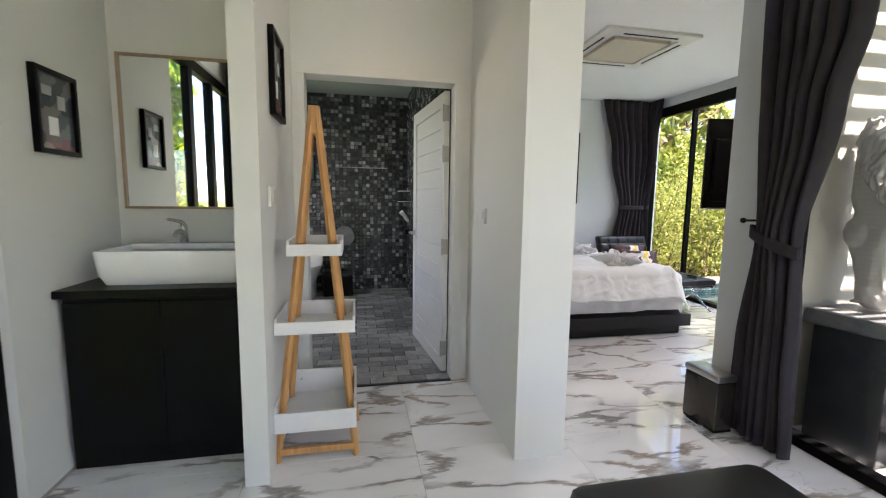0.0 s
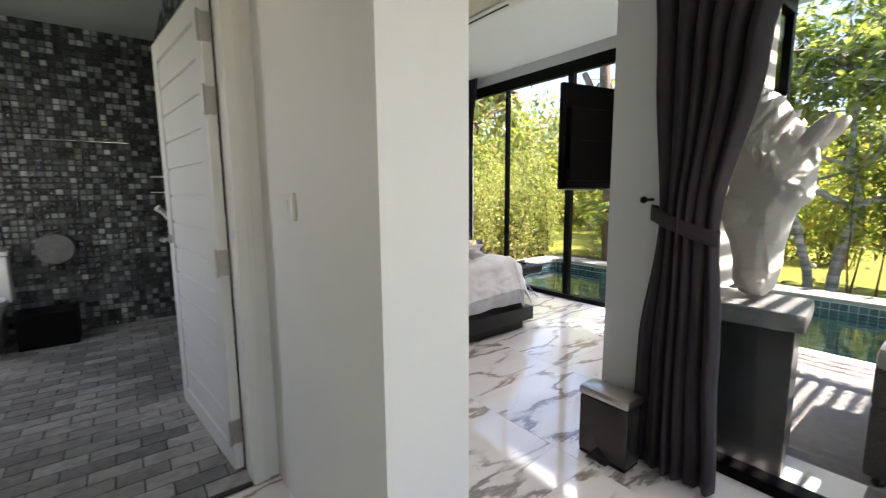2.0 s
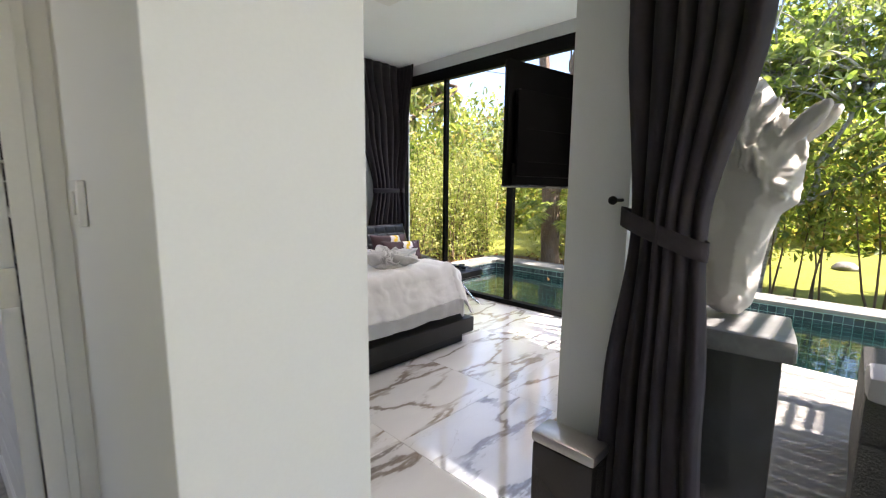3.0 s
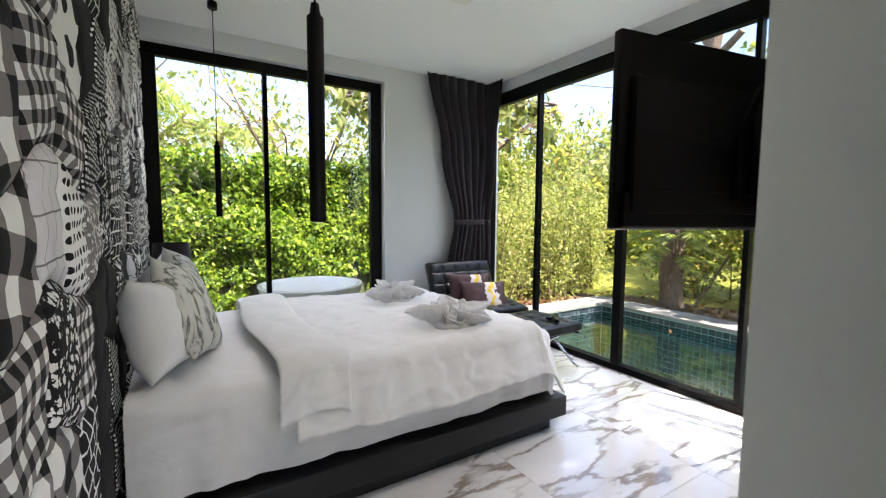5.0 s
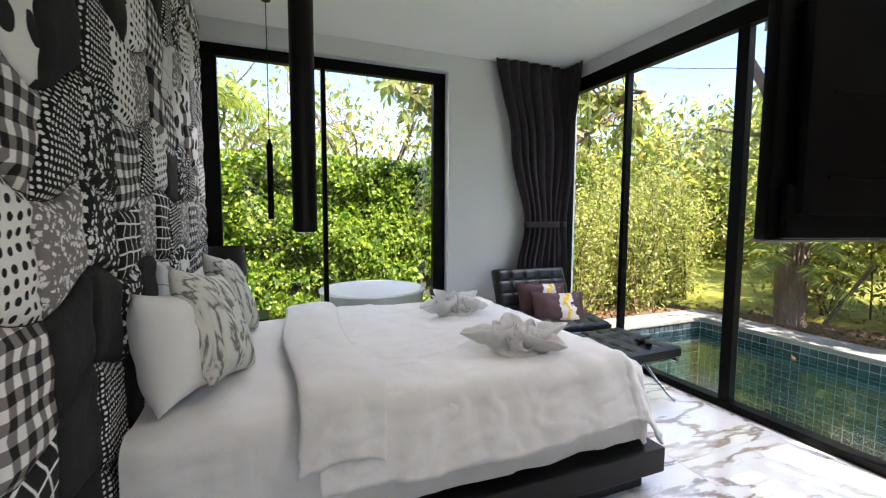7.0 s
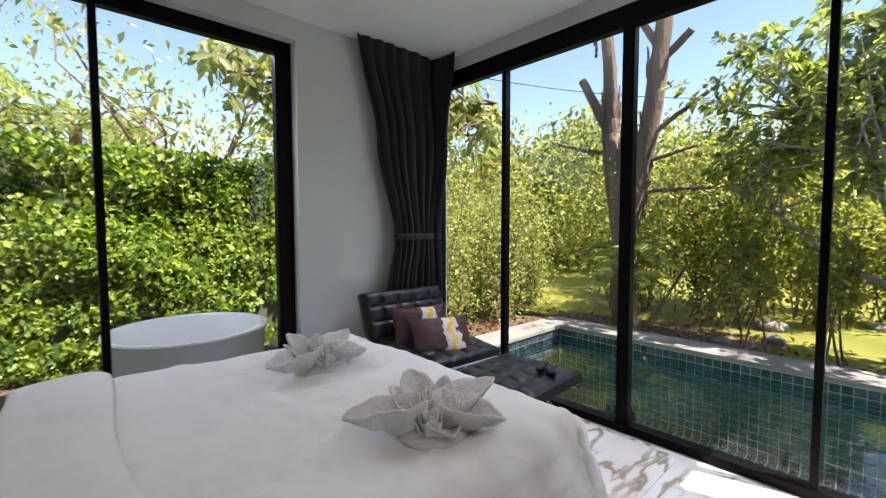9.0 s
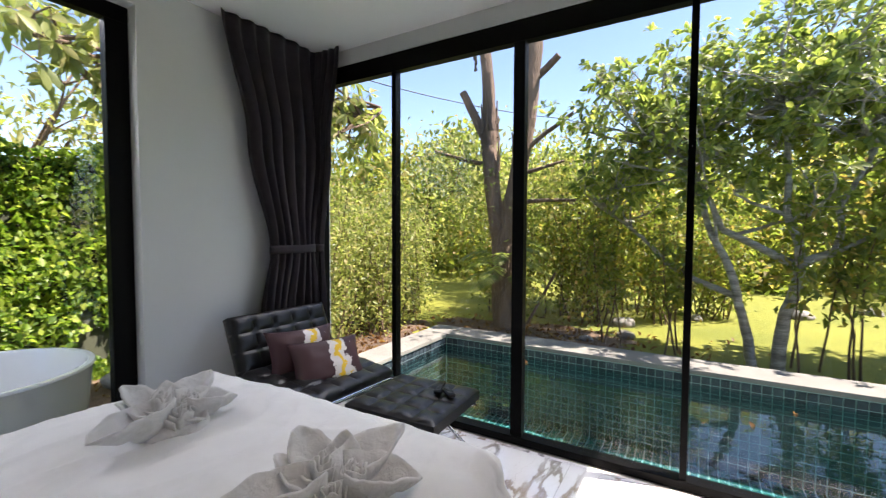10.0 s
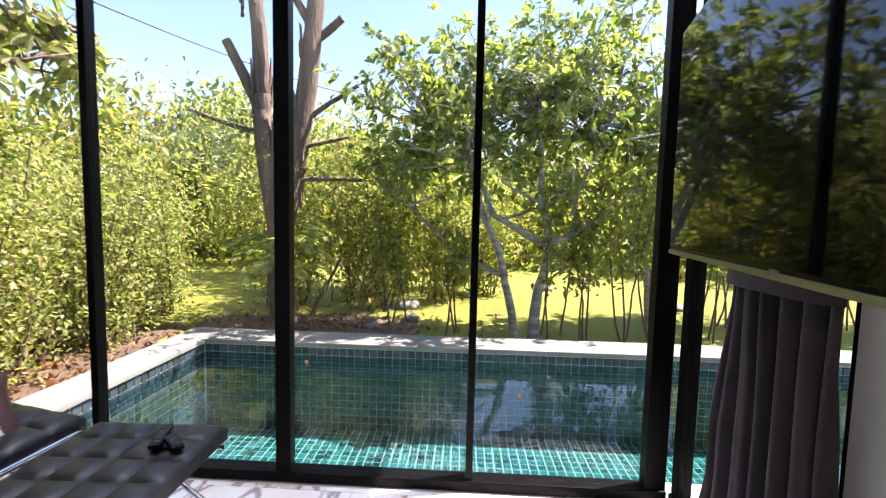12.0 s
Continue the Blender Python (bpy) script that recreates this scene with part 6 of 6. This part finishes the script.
def rosettes(name, tips, axes, count, size, aspect, spread, droop, seed):
    """Whorls of blunt leaves, folded along the midrib, one whorl at each tip."""
    rng = np.random.default_rng(seed)
    c = np.repeat(np.asarray(tips, float), count, 0)
    ax = np.repeat(np.asarray(axes, float), count, 0) + rng.normal(size=(len(c), 3)) * 0.12
    ax /= np.linalg.norm(ax, axis=1)[:, None]
    n = len(c)
    side = np.cross(ax, rng.normal(size=(n, 3)))
    side /= np.linalg.norm(side, axis=1)[:, None] + 1e-9
    a = spread + rng.normal(size=n) * 0.3
    d = ax * np.cos(a)[:, None] + side * np.sin(a)[:, None]
    d[:, 2] -= droop * rng.uniform(0.5, 1.3, n)
    d /= np.linalg.norm(d, axis=1)[:, None]
    w = np.cross(d, ax)
    w /= np.linalg.norm(w, axis=1)[:, None] + 1e-9
    up = np.cross(w, d)
    L = (size * rng.uniform(0.6, 1.2, n))[:, None]
    W = L * aspect * 0.5
    p0 = c + d * 0.01
    m = c + d * L * 0.58
    tip = c + d * L - np.array([0, 0, 1.0]) * L * 0.14
    q0, q1 = m + w * W + up * W * 0.35, m - w * W + up * W * 0.35
    h0, h1 = c + d * L * 0.86 + w * W * 0.72 - np.array([0, 0, 1.0]) * L * 0.05, c + d * L * 0.86 - w * W * 0.72 - np.array([0, 0, 1.0]) * L * 0.05
    V = np.stack([p0, q0, h0, tip, h1, q1, m], 1).reshape(-1, 3)
    k = np.arange(n) * 7
    F = np.stack([k, k + 1, k + 6, k + 1, k + 2, k + 6, k + 2, k + 3, k + 6, k + 3, k + 4, k + 6, k + 4, k + 5, k + 6, k + 5, k, k + 6], 1).reshape(-1, 3)
    me = bpy.data.meshes.new(name)
    me.vertices.add(len(V))
    me.vertices.foreach_set("co", V.ravel())
    me.loops.add(F.size)
    me.loops.foreach_set("vertex_index", F.ravel().astype(np.int32))
    me.polygons.add(len(F))
    me.polygons.foreach_set("loop_start", (np.arange(len(F)) * 3).astype(np.int32))
    me.update(calc_edges=True)
    return me


def whorl_tree(place, stems, radius, centre, radii, boughs, whorls, label, seed, leaf=0.125, aspect=0.38, count=11, spread=1.1, droop=0.12, mat="leaf_tree", bark="bark", twig_up=0.35, reach=0.34):
    """Bent stems that carry boughs, twigs and whorls of leaves in an uneven crown."""
    rng = random.Random(seed)
    t = thing("tree", place, label, "tree")
    bm = bmesh.new()
    starts = []
    for pts in stems:
        pts = [Vector(p) for p in pts]
        r = radius if pts[0].z < 0 else radius * 0.62
        for k, (a, b) in enumerate(zip(pts, pts[1:])):
            f0, f1 = 1 - 0.85 * k / len(pts), 1 - 0.85 * (k + 1) / len(pts)
            path = limb(bm, a, b, r * f0, r * f1, 0.05, rng, 7)
            if b.z > 0.8:
                starts += path[4:]
        starts += [pts[-1]] * 4
    tips, axes = [], []
    C = Vector(centre)
    for k in range(boughs):
        d = Vector((rng.gauss(0, 1), rng.gauss(0, 1), rng.gauss(0.1, 1))).normalized()
        f = rng.uniform(0.45, 1.0) * (1 + 0.35 * noise.noise(d * 2.3 + Vector((seed, 0, 0))))
        end = C + Vector((d.x * radii[0], d.y * radii[1], d.z * radii[2])) * f
        start = min(rng.sample(starts, min(5, len(starts))), key=lambda p: (p - end).length)
        path = limb(bm, start, end, radius * 0.3, radius * 0.07, 0.22, rng, 6)
        for q in range(whorls):
            p = path[rng.randint(2, 6)] if q else path[-1]
            out = Vector((rng.gauss(0, 1), rng.gauss(0, 1), rng.gauss(twig_up, 0.7))).normalized()
            e = p + out * reach * rng.uniform(0.3, 1.2)
            if q:
                limb(bm, p, e, radius * 0.06, radius * 0.03, 0.03, rng, 2)
            tips.append(tuple(e))
            axes.append(tuple((out + Vector((0, 0, 0.5))).normalized()))
    part("trunk", bm, M[bark], t, "", 60)
    me = rosettes("crown", tips, axes, count, leaf, aspect, spread, droop, seed)
    me.materials.append(M[mat])
    c = new("crown", me)
    c.parent = t
    return t


# trees behind the ivy wall
tree((0.4, 13.5, -0.16), 4.6, 2.0, 3000, 0.16, M["leaf_lime"], M["bark_brown"], "hazy light green tree behind the ivy wall", 21, 0.12, 0.4)
tree((3.6, 12.0, -0.16), 4.6, 1.9, 1500, 0.15, M["leaf_lime"], M["bark_brown"], "thin leafed tree with bare brown branches", 22, 0.11, 0.4)
tree((6.2, 11.5, -0.16), 4.6, 1.9, 2000, 0.15, M["leaf_lime"], M["bark_brown"], "sparse lime leafed tree beyond the ivy wall", 23, 0.11, 0.4)

# green screen beyond the north end of the pool
for k, (x, y, h) in enumerate([(4.9, 7.5, 2.0), (5.6, 7.3, 2.2), (6.3, 7.6, 2.1), (6.9, 7.2, 2.3), (7.5, 7.6, 2.2), (5.2, 8.3, 2.4), (6.0, 8.4, 2.5), (6.9, 8.4, 2.6), (7.8, 8.4, 2.5), (8.4, 7.8, 2.4), (9.2, 8.4, 2.8)]):
    shrub((x, y, -0.16), h * 0.94, 1.15, 4800, 0.05, M["leaf_lime"], "tall thin stemmed shrub with lime green leaves", 40 + k, 13, low=0.16, aspect=0.55)

# pruned tree by the pool
def frond_mesh(root, a, rise, length, rng):
    """One feathered leaf with broad leaflets on both sides of its rib."""
    pts = [root + Vector((math.cos(a), math.sin(a), 0)) * length * u + Vector((0, 0, length * (rise * u - (0.3 + rise * 0.8) * u * u))) for u in (k / 10 for k in range(11))]
    bm = tube(pts, 0.010, 5, 0.003)
    side = Vector((-math.sin(a), math.cos(a), 0))
    for s in range(15):
        u = 0.22 + 0.76 * s / 14
        f = u * 10
        i = min(9, int(f))
        p = pts[i].lerp(pts[i + 1], f - i)
        d = (pts[i + 1] - pts[i]).normalized()
        ln = length * 0.36 * math.sin(math.pi * (0.2 + 0.75 * u)) ** 0.7
        for sg in (-1, 1):
            tip = p + side * sg * ln * 0.85 + d * ln * 0.5 - Vector((0, 0, ln * rng.uniform(0.15, 0.4)))
            w = d * 0.017
            bm.faces.new([bm.verts.new(q) for q in (p - w * 0.5, p + w * 0.5, p.lerp(tip, 0.5) + w, tip, p.lerp(tip, 0.5) - w)])
    return bm


def pruned_tree():
    t = thing("tree", (8.15, 5.76, -0.16), "tall brown pruned tree with cut limbs by the pool", "tree")
    rng = random.Random(5)
    bm = bmesh.new()
    for a, b, r1, r2, bend in (((0, 0, -0.3), (-0.02, 0.06, 1.55), 0.19, 0.165, 0.05), ((-0.02, 0.10, 1.4), (0, 0.30, 2.85), 0.135, 0.12, 0.03), ((0, 0.30, 2.85), (0.02, 0.42, 4.7), 0.115, 0.085, 0.06),
                               ((-0.02, 0.0, 1.4), (0, -0.32, 3.2), 0.15, 0.135, 0.03), ((0, -0.32, 3.2), (0.03, -0.48, 4.8), 0.13, 0.10, 0.05), ((0, 0.28, 2.75), (-0.05, 0.75, 3.75), 0.085, 0.06, 0.05),
                               ((0, -0.40, 3.75), (0, -0.78, 4.05), 0.06, 0.05, 0.02), ((0, -0.40, 3.9), (0, -0.05, 4.5), 0.06, 0.04, 0.03), ((0, -0.18, 1.95), (0, -1.05, 1.96), 0.036, 0.022, 0.06),
                               ((0, -0.30, 2.75), (0, -1.0, 3.2), 0.042, 0.028, 0.08), ((0, -0.30, 2.4), (0.1, -0.85, 2.55), 0.032, 0.02, 0.06), ((0, 0.28, 2.55), (-0.1, 1.25, 2.85), 0.04, 0.025, 0.08), ((0.1, -0.75, 0.9), (0, -0.35, 0.1), 0.02, 0.022, 0.01)):
        limb(bm, a, b, r1, r2, bend, rng, 8)
    for k in range(70):
        z = rng.uniform(0.4, 4.4)
        y0 = 0.05 if z < 1.5 else (0.16 + 0.1 * (z - 1.5) if k % 2 else -0.08 - 0.13 * (z - 1.5))
        a = rng.uniform(0, 6.28)
        rr = 0.155 if z < 1.5 else 0.125
        p = Vector((rr * math.cos(a), y0 + rr * math.sin(a), z))
        limb(bm, p, p + Vector((0.02 * math.cos(a), 0.02 * math.sin(a), rng.uniform(0.2, 0.5))), 0.022, 0.01, 0.012, rng, 3)
    part("trunk", bm, M["bark_brown"], t, "", 60)
    r = np.random.default_rng(3)
    anchors = np.array([(0.0, 0.55, 2.3), (0.3, 0.5, 1.9), (0.4, -0.5, 2.2), (0.5, -0.8, 2.4), (-0.1, 1.15, 2.75), (0.5, 0.0, 1.7)])
    me = leaf_mesh("crown", anchors[r.integers(0, 6, 2600)] + r.normal(size=(2600, 3)) * 0.24, 0.075, 0.3, 0.5, 3)
    me.materials.append(M["leaf_lime"])
    c = new("crown", me)
    c.parent = t
    for k in range(20):
        a = 2 * math.pi * k / 20 + rng.uniform(-0.2, 0.2)
        root = Vector((0.15 * math.cos(a), 0.02 + 0.15 * math.sin(a), rng.uniform(0.55, 1.35)))
        part("climber_frond", frond_mesh(root, a, rng.uniform(0.2, 0.8), rng.uniform(0.5, 0.75), rng), M["leaf_tree"], t, "feathered climber leaf on the trunk")


pruned_tree()

# broad leafed trees beyond the pool
whorl_tree((7.76, 2.45, -0.16), [[(0, 0, -0.3), (0.0, -0.06, 0.6), (0, -0.17, 1.14), (0.02, -0.05, 1.7), (0.1, 0.0, 2.9)], [(0, -0.17, 1.14), (0, 0.52, 1.54), (0.15, 0.9, 2.4)], [(0, -0.17, 1.14), (0, -0.44, 1.3), (0.1, -0.48, 1.75), (0.25, -0.9, 2.7)]], 0.075, (0.35, -0.35, 3.15), (1.25, 1.7, 1.5), 85, 10, "broad leafed tree with pale ringed forking trunk", 61)
whorl_tree((7.74, 2.64, -0.16), [[(0, 0, -0.3), (0.0, 0.16, 0.7), (0, 0.43, 1.47), (0.1, 0.8, 2.5)], [(0, 0.2, 0.8), (0.45, 0.9, 1.1), (0.7, 1.75, 1.84)]], 0.062, (0.3, 1.1, 2.85), (1.1, 1.2, 1.15), 62, 10, "broad leafed tree with leaning pale trunk", 62)
whorl_tree((8.35, 0.75, -0.16), [[(0, 0, -0.3), (0.05, 0.1, 1.2), (0.1, 0.0, 2.4)], [(0.05, 0.1, 1.2), (0.1, -0.6, 2.2)]], 0.06, (0.2, -0.2, 2.95), (1.2, 1.5, 1.5), 66, 9, "broad leafed tree over the lawn", 63)
whorl_tree((8.9, -1.2, -0.16), [[(0, 0, -0.3), (-0.1, 0.1, 1.2), (0.1, 0.3, 2.4)], [(-0.1, 0.1, 1.2), (0.1, -0.6, 2.2)]], 0.075, (0.0, 0, 2.9), (1.3, 1.6, 1.5), 66, 9, "broad leafed tree beside the pool", 64)
whorl_tree((8.6, -3.4, -0.16), [[(0, 0, -0.3), (0.1, 0.1, 1.2), (0.1, 0.0, 2.4)]], 0.075, (0.0, 0, 2.8), (1.4, 1.6, 1.4), 56, 9, "broad leafed tree near the terrace", 65)
tree((10.6, 4.9, -0.16), 3.3, 1.3, 4200, 0.12, M["leaf_dark"], M["bark_brown"], "dark leafed small tree behind the lawn", 66, 0.06, 0.3, limbs=10)
whorl_tree((5.7, 8.95, -0.16), [[(0, 0, -0.2), (-0.2, -0.1, 1.6), (-0.9, -0.3, 2.35), (-2.2, -0.6, 3.25)], [(-0.2, -0.1, 1.6), (0.9, -1.0, 2.9), (1.7, -1.3, 3.5)], [(-0.2, -0.1, 1.6), (-0.3, -0.6, 3.2), (0.2, -1.2, 4.0)]], 0.085, (-0.5, -0.8, 3.35), (3.3, 0.9, 0.85), 66, 6, "sparse tree with drooping leaf sprays over the ivy wall", 67, 0.19, 0.34, 8, 1.25, 0.75, "leaf_lime", "bark_brown", 0.1, 0.3)
tree((12.5, 7.6, -0.16), 3.6, 1.8, 4200, 0.16, M["leaf_lime"], M["bark_brown"], "light green tree beyond the pruned trunk", 68, 0.08, 0.3, limbs=10)
for k, (x, y, h) in enumerate([(8.0, 4.2, 1.9), (7.75, 1.75, 2.3), (7.75, 1.3, 2.2), (7.9, 0.3, 2.2), (8.7, -0.4, 2.4), (8.8, -2.3, 2.4), (7.95, 3.4, 1.9), (7.8, 0.9, 2.4), (7.8, 2.1, 2.0), (8.3, -1.4, 2.2)]):
    shrub((x, y, -0.16), h, 0.8, 520, 0.085, M["leaf_dark"], "young thin stemmed shrub at the lawn's edge", 80 + k, 3, low=0.5, aspect=0.5)
for k, (x, y, h) in enumerate([(9.3, 4.5, 2.1), (9.7, 5.3, 2.4), (9.9, 3.7, 2.1), (10.6, 4.4, 2.6), (9.2, 6.2, 2.0), (10.3, 6.6, 2.5), (10.8, 2.9, 2.0), (11.4, 3.6, 2.4)]):
    shrub((x, y, -0.16), h, 1.3, 2300, 0.075, M["leaf_dark"], "dense dark leafed shrub behind the pruned tree", 120 + k, 12, low=0.2, aspect=0.55)

# far garden edge
for k in range(22):
    rng = random.Random(300 + k)
    a = -0.75 + 1.75 * k / 21
    dist = rng.uniform(17, 26)
    x, y = 2 + dist * math.cos(a), 3 + dist * math.sin(a)
    tree((x, y, -0.16), rng.uniform(3.4, 5.2), rng.uniform(2.2, 3.0), 3000, 0.28, M["leaf_dark"] if k % 3 else M["leaf_lime"], M["bark_brown"], "leafy tree at the far edge of the garden", 300 + k, 0.1, 0.3, limbs=9, sub=3)


def far_woods():
    r = np.random.default_rng(77)
    n = 60000
    clump = np.stack([r.uniform(-1.0, 1.25, 260), r.uniform(12.5, 24, 260), r.uniform(0.2, 2.6, 260)], 1)
    k = r.integers(0, 260, n)
    a, d = clump[k, 0] + r.normal(size=n) * 0.035, clump[k, 1] + r.normal(size=n) * 0.6
    z = np.abs(clump[k, 2] + r.normal(size=n) * 0.5) - 0.16
    c = np.stack([2.5 + d * np.cos(a), 3 + d * np.sin(a), z], 1)
    stuff("far_woods", leaf_mesh("far_woods", c, 0.22, 0.2, 0.5, 78), M["leaf_dark"], "dark green undergrowth along the far garden edge", "undergrowth")


far_woods()


def palm(place, height, fronds, length, label, seed):
    rng = random.Random(seed)
    t = thing("palm_tree", place, label, "tree")
    bm = bmesh.new()
    limb(bm, (0, 0, -0.2), (0, 0, height), 0.12, 0.10, 0.05, rng, 8)
    part("trunk", bm, M["bark_brown"], t, "", 60)
    for k in range(fronds):
        a = 2 * math.pi * (k + rng.random() * 0.6) / fronds
        rise = rng.uniform(0.15, 0.9)
        pts = []
        for s in range(11):
            u = s / 10
            r = length * (u * (1 - 0.25 * u * rise))
            pts.append(Vector((r * math.cos(a), r * math.sin(a), height + length * (rise * u - (0.35 + rise * 0.75) * u * u))))
        bm = tube(pts, 0.018, 5, 0.004)
        side = Vector((-math.sin(a), math.cos(a), 0))
        for s in range(34):
            u = 0.12 + 0.86 * s / 33
            f = u * 10
            i = min(9, int(f))
            p = pts[i].lerp(pts[i + 1], f - i)
            d = (pts[i + 1] - pts[i]).normalized()
            ln = length * 0.26 * math.sin(math.pi * (0.12 + 0.85 * u)) ** 0.7
            for sg in (-1, 1):
                tip = p + side * sg * ln * 0.85 + d * ln * 0.45 - Vector((0, 0, ln * rng.uniform(0.2, 0.5)))
                w = d * 0.014
                bm.faces.new([bm.verts.new(q) for q in (p - w, p + w, p.lerp(tip, 0.6) + w * 1.2, tip, p.lerp(tip, 0.6) - w * 1.2)])
        part("frond", bm, M["leaf_tree"], t)


palm((0.2, 11.6, -0.16), 3.7, 15, 1.9, "feathery palm rising behind the ivy wall", 90)
palm((2.3, 14.0, -0.16), 3.4, 13, 1.7, "feathery palm further behind the ivy wall", 91)


def rock(x, y, r, seed):
    bm = bmesh.new()
    bmesh.ops.create_icosphere(bm, subdivisions=3, radius=r)
    for v in bm.verts:
        v.co *= 1 + 0.35 * noise.noise(v.co / r * 1.1 + Vector((seed, 0, 0)))
        v.co.z *= 0.55
    o = whole("rock", bm, M["rock"], "dark grey garden rock beside the lawn", "rock", "garden rocks", 50)
    o.location = (x, y, -0.16 + r * 0.25)


for k, (x, y, r) in enumerate([(8.0, 4.5, 0.16), (8.5, 4.05, 0.2), (9.3, 4.2, 0.28), (10.4, 3.2, 0.2), (11.5, 1.6, 0.3), (9.8, -0.4, 0.22), (12.6, 0.4, 0.25), (3.4, 7.9, 0.25), (3.9, 8.0, 0.3), (4.3, 7.7, 0.2)]):
    rock(x, y, r * 0.62, k * 3.1)

r = np.random.default_rng(12)
c = np.concatenate([np.stack([r.normal(5.6, 1.0, 1500), r.normal(7.6, 0.8, 1500), np.full(1500, -0.135)], 1), np.stack([r.normal(8.0, 0.5, 500), r.normal(5.2, 0.9, 500), np.full(500, -0.135)], 1)])
c = c[(c[:, 1] > 6.4) | (c[:, 0] > 7.1)]
stuff("dry_leaves", leaf_mesh("dry_leaves", c, 0.07, 0.0, 0.5, 13), M["leaf_dry"], "brown fallen leaves on the bare soil", "leaves")
c = np.stack([r.uniform(5.2, 6.5, 4), r.uniform(2.5, 5.7, 4), np.full(4, WATER + 0.006)], 1)
me = leaf_mesh("floating_leaves", c, 0.07, 0.0, 0.5, 14)
stuff("floating_leaves", me, M["leaf_dry"], "a few yellowed leaves floating on the pool", "leaves")
whole("cable", tube([(3.5 + 0.7 * k, 10.2 - 0.42 * k, 4.3 - 0.09 * k + 0.012 * (k - 5) ** 2) for k in range(12)], 0.008, 6), M["black_metal"], "thin black overhead cable above the garden", "cable")


# ---- tiles, last ----
me = tiles_quad([((0.85 - 38 * 0.052, 6.29, 0.0), (1, 0, 0), (0, 0, 1), 38, 52)], 0.052, 0.007, 0.005, 0.008)
stuff("mosaic_tiles", me, M["mosaic"], "dark iridescent shell mosaic on the back wall", "tile")
me = tiles_quad([((0.86, 6.29, 0.0), (0, -1, 0), (0, 0, 1), 59, 52)], 0.052, 0.007, 0.005, 0.008)
stuff("mosaic_tiles", me, M["mosaic"], "dark iridescent shell mosaic on the side wall", "tile")

TS = 0.8
tile_me = mesh_of("floor_tile", boxed(0.001, TS - 0.001, 0.001, TS - 0.001, -0.0038, 0.0, 0.0008), M["marble"])
X0, Y0 = 0.45 - 3 * TS, 3.04 - 7 * TS


def cut_tile(x0, x1, y0, y1):
    o = part("floor_tile", boxed(x0 + 0.001, x1 - 0.001, y0 + 0.001, y1 - 0.001, -0.0038, 0.0, 0.0008), M["marble"], floor)
    return o


for i in range(9):
    for j in range(11):
        x, y = X0 + i * TS, Y0 + j * TS
        x0, x1, y0, y1 = max(x, -1.17), min(x + TS, 4.48), max(y, -2.2), min(y + TS, 5.98)
        if x1 - x0 < 0.02 or y1 - y0 < 0.02:
            continue
        if y1 > 3.1 and x0 < 1.18:
            if x1 <= 1.19:
                continue
            x0 = 1.187
        if x0 > 2.5 and y1 < 2.3:
            continue
        if x1 > 2.46 and y1 < 2.2:
            x1 = 2.46
        cut_tile(x0, x1, y0, y1)

# slate tiles in a staggered bond
n = 0
small = {}
for r, (w, d) in enumerate([(0.2, 0.1)] * 33):
    y = 3.075 + r * d
    off = -0.1 if r % 2 else 0.0
    for k in range(11):
        x = -1.16 + off + k * w
        if x < -1.3 or x + w > 0.99 or y + d > 6.29:
            continue
        key = (w, d)
        if key not in small:
            small[key] = mesh_of("slate_tile", boxed(0.003, w - 0.003, 0.003, d - 0.003, 0.0, 0.007, 0.002), M["bath_tile"])
        n += 1
        if n > 340:
            continue
        o = new("slate_tile", small[key])
        o.parent = bath_floor
        o.location = (x, y, 0.0)
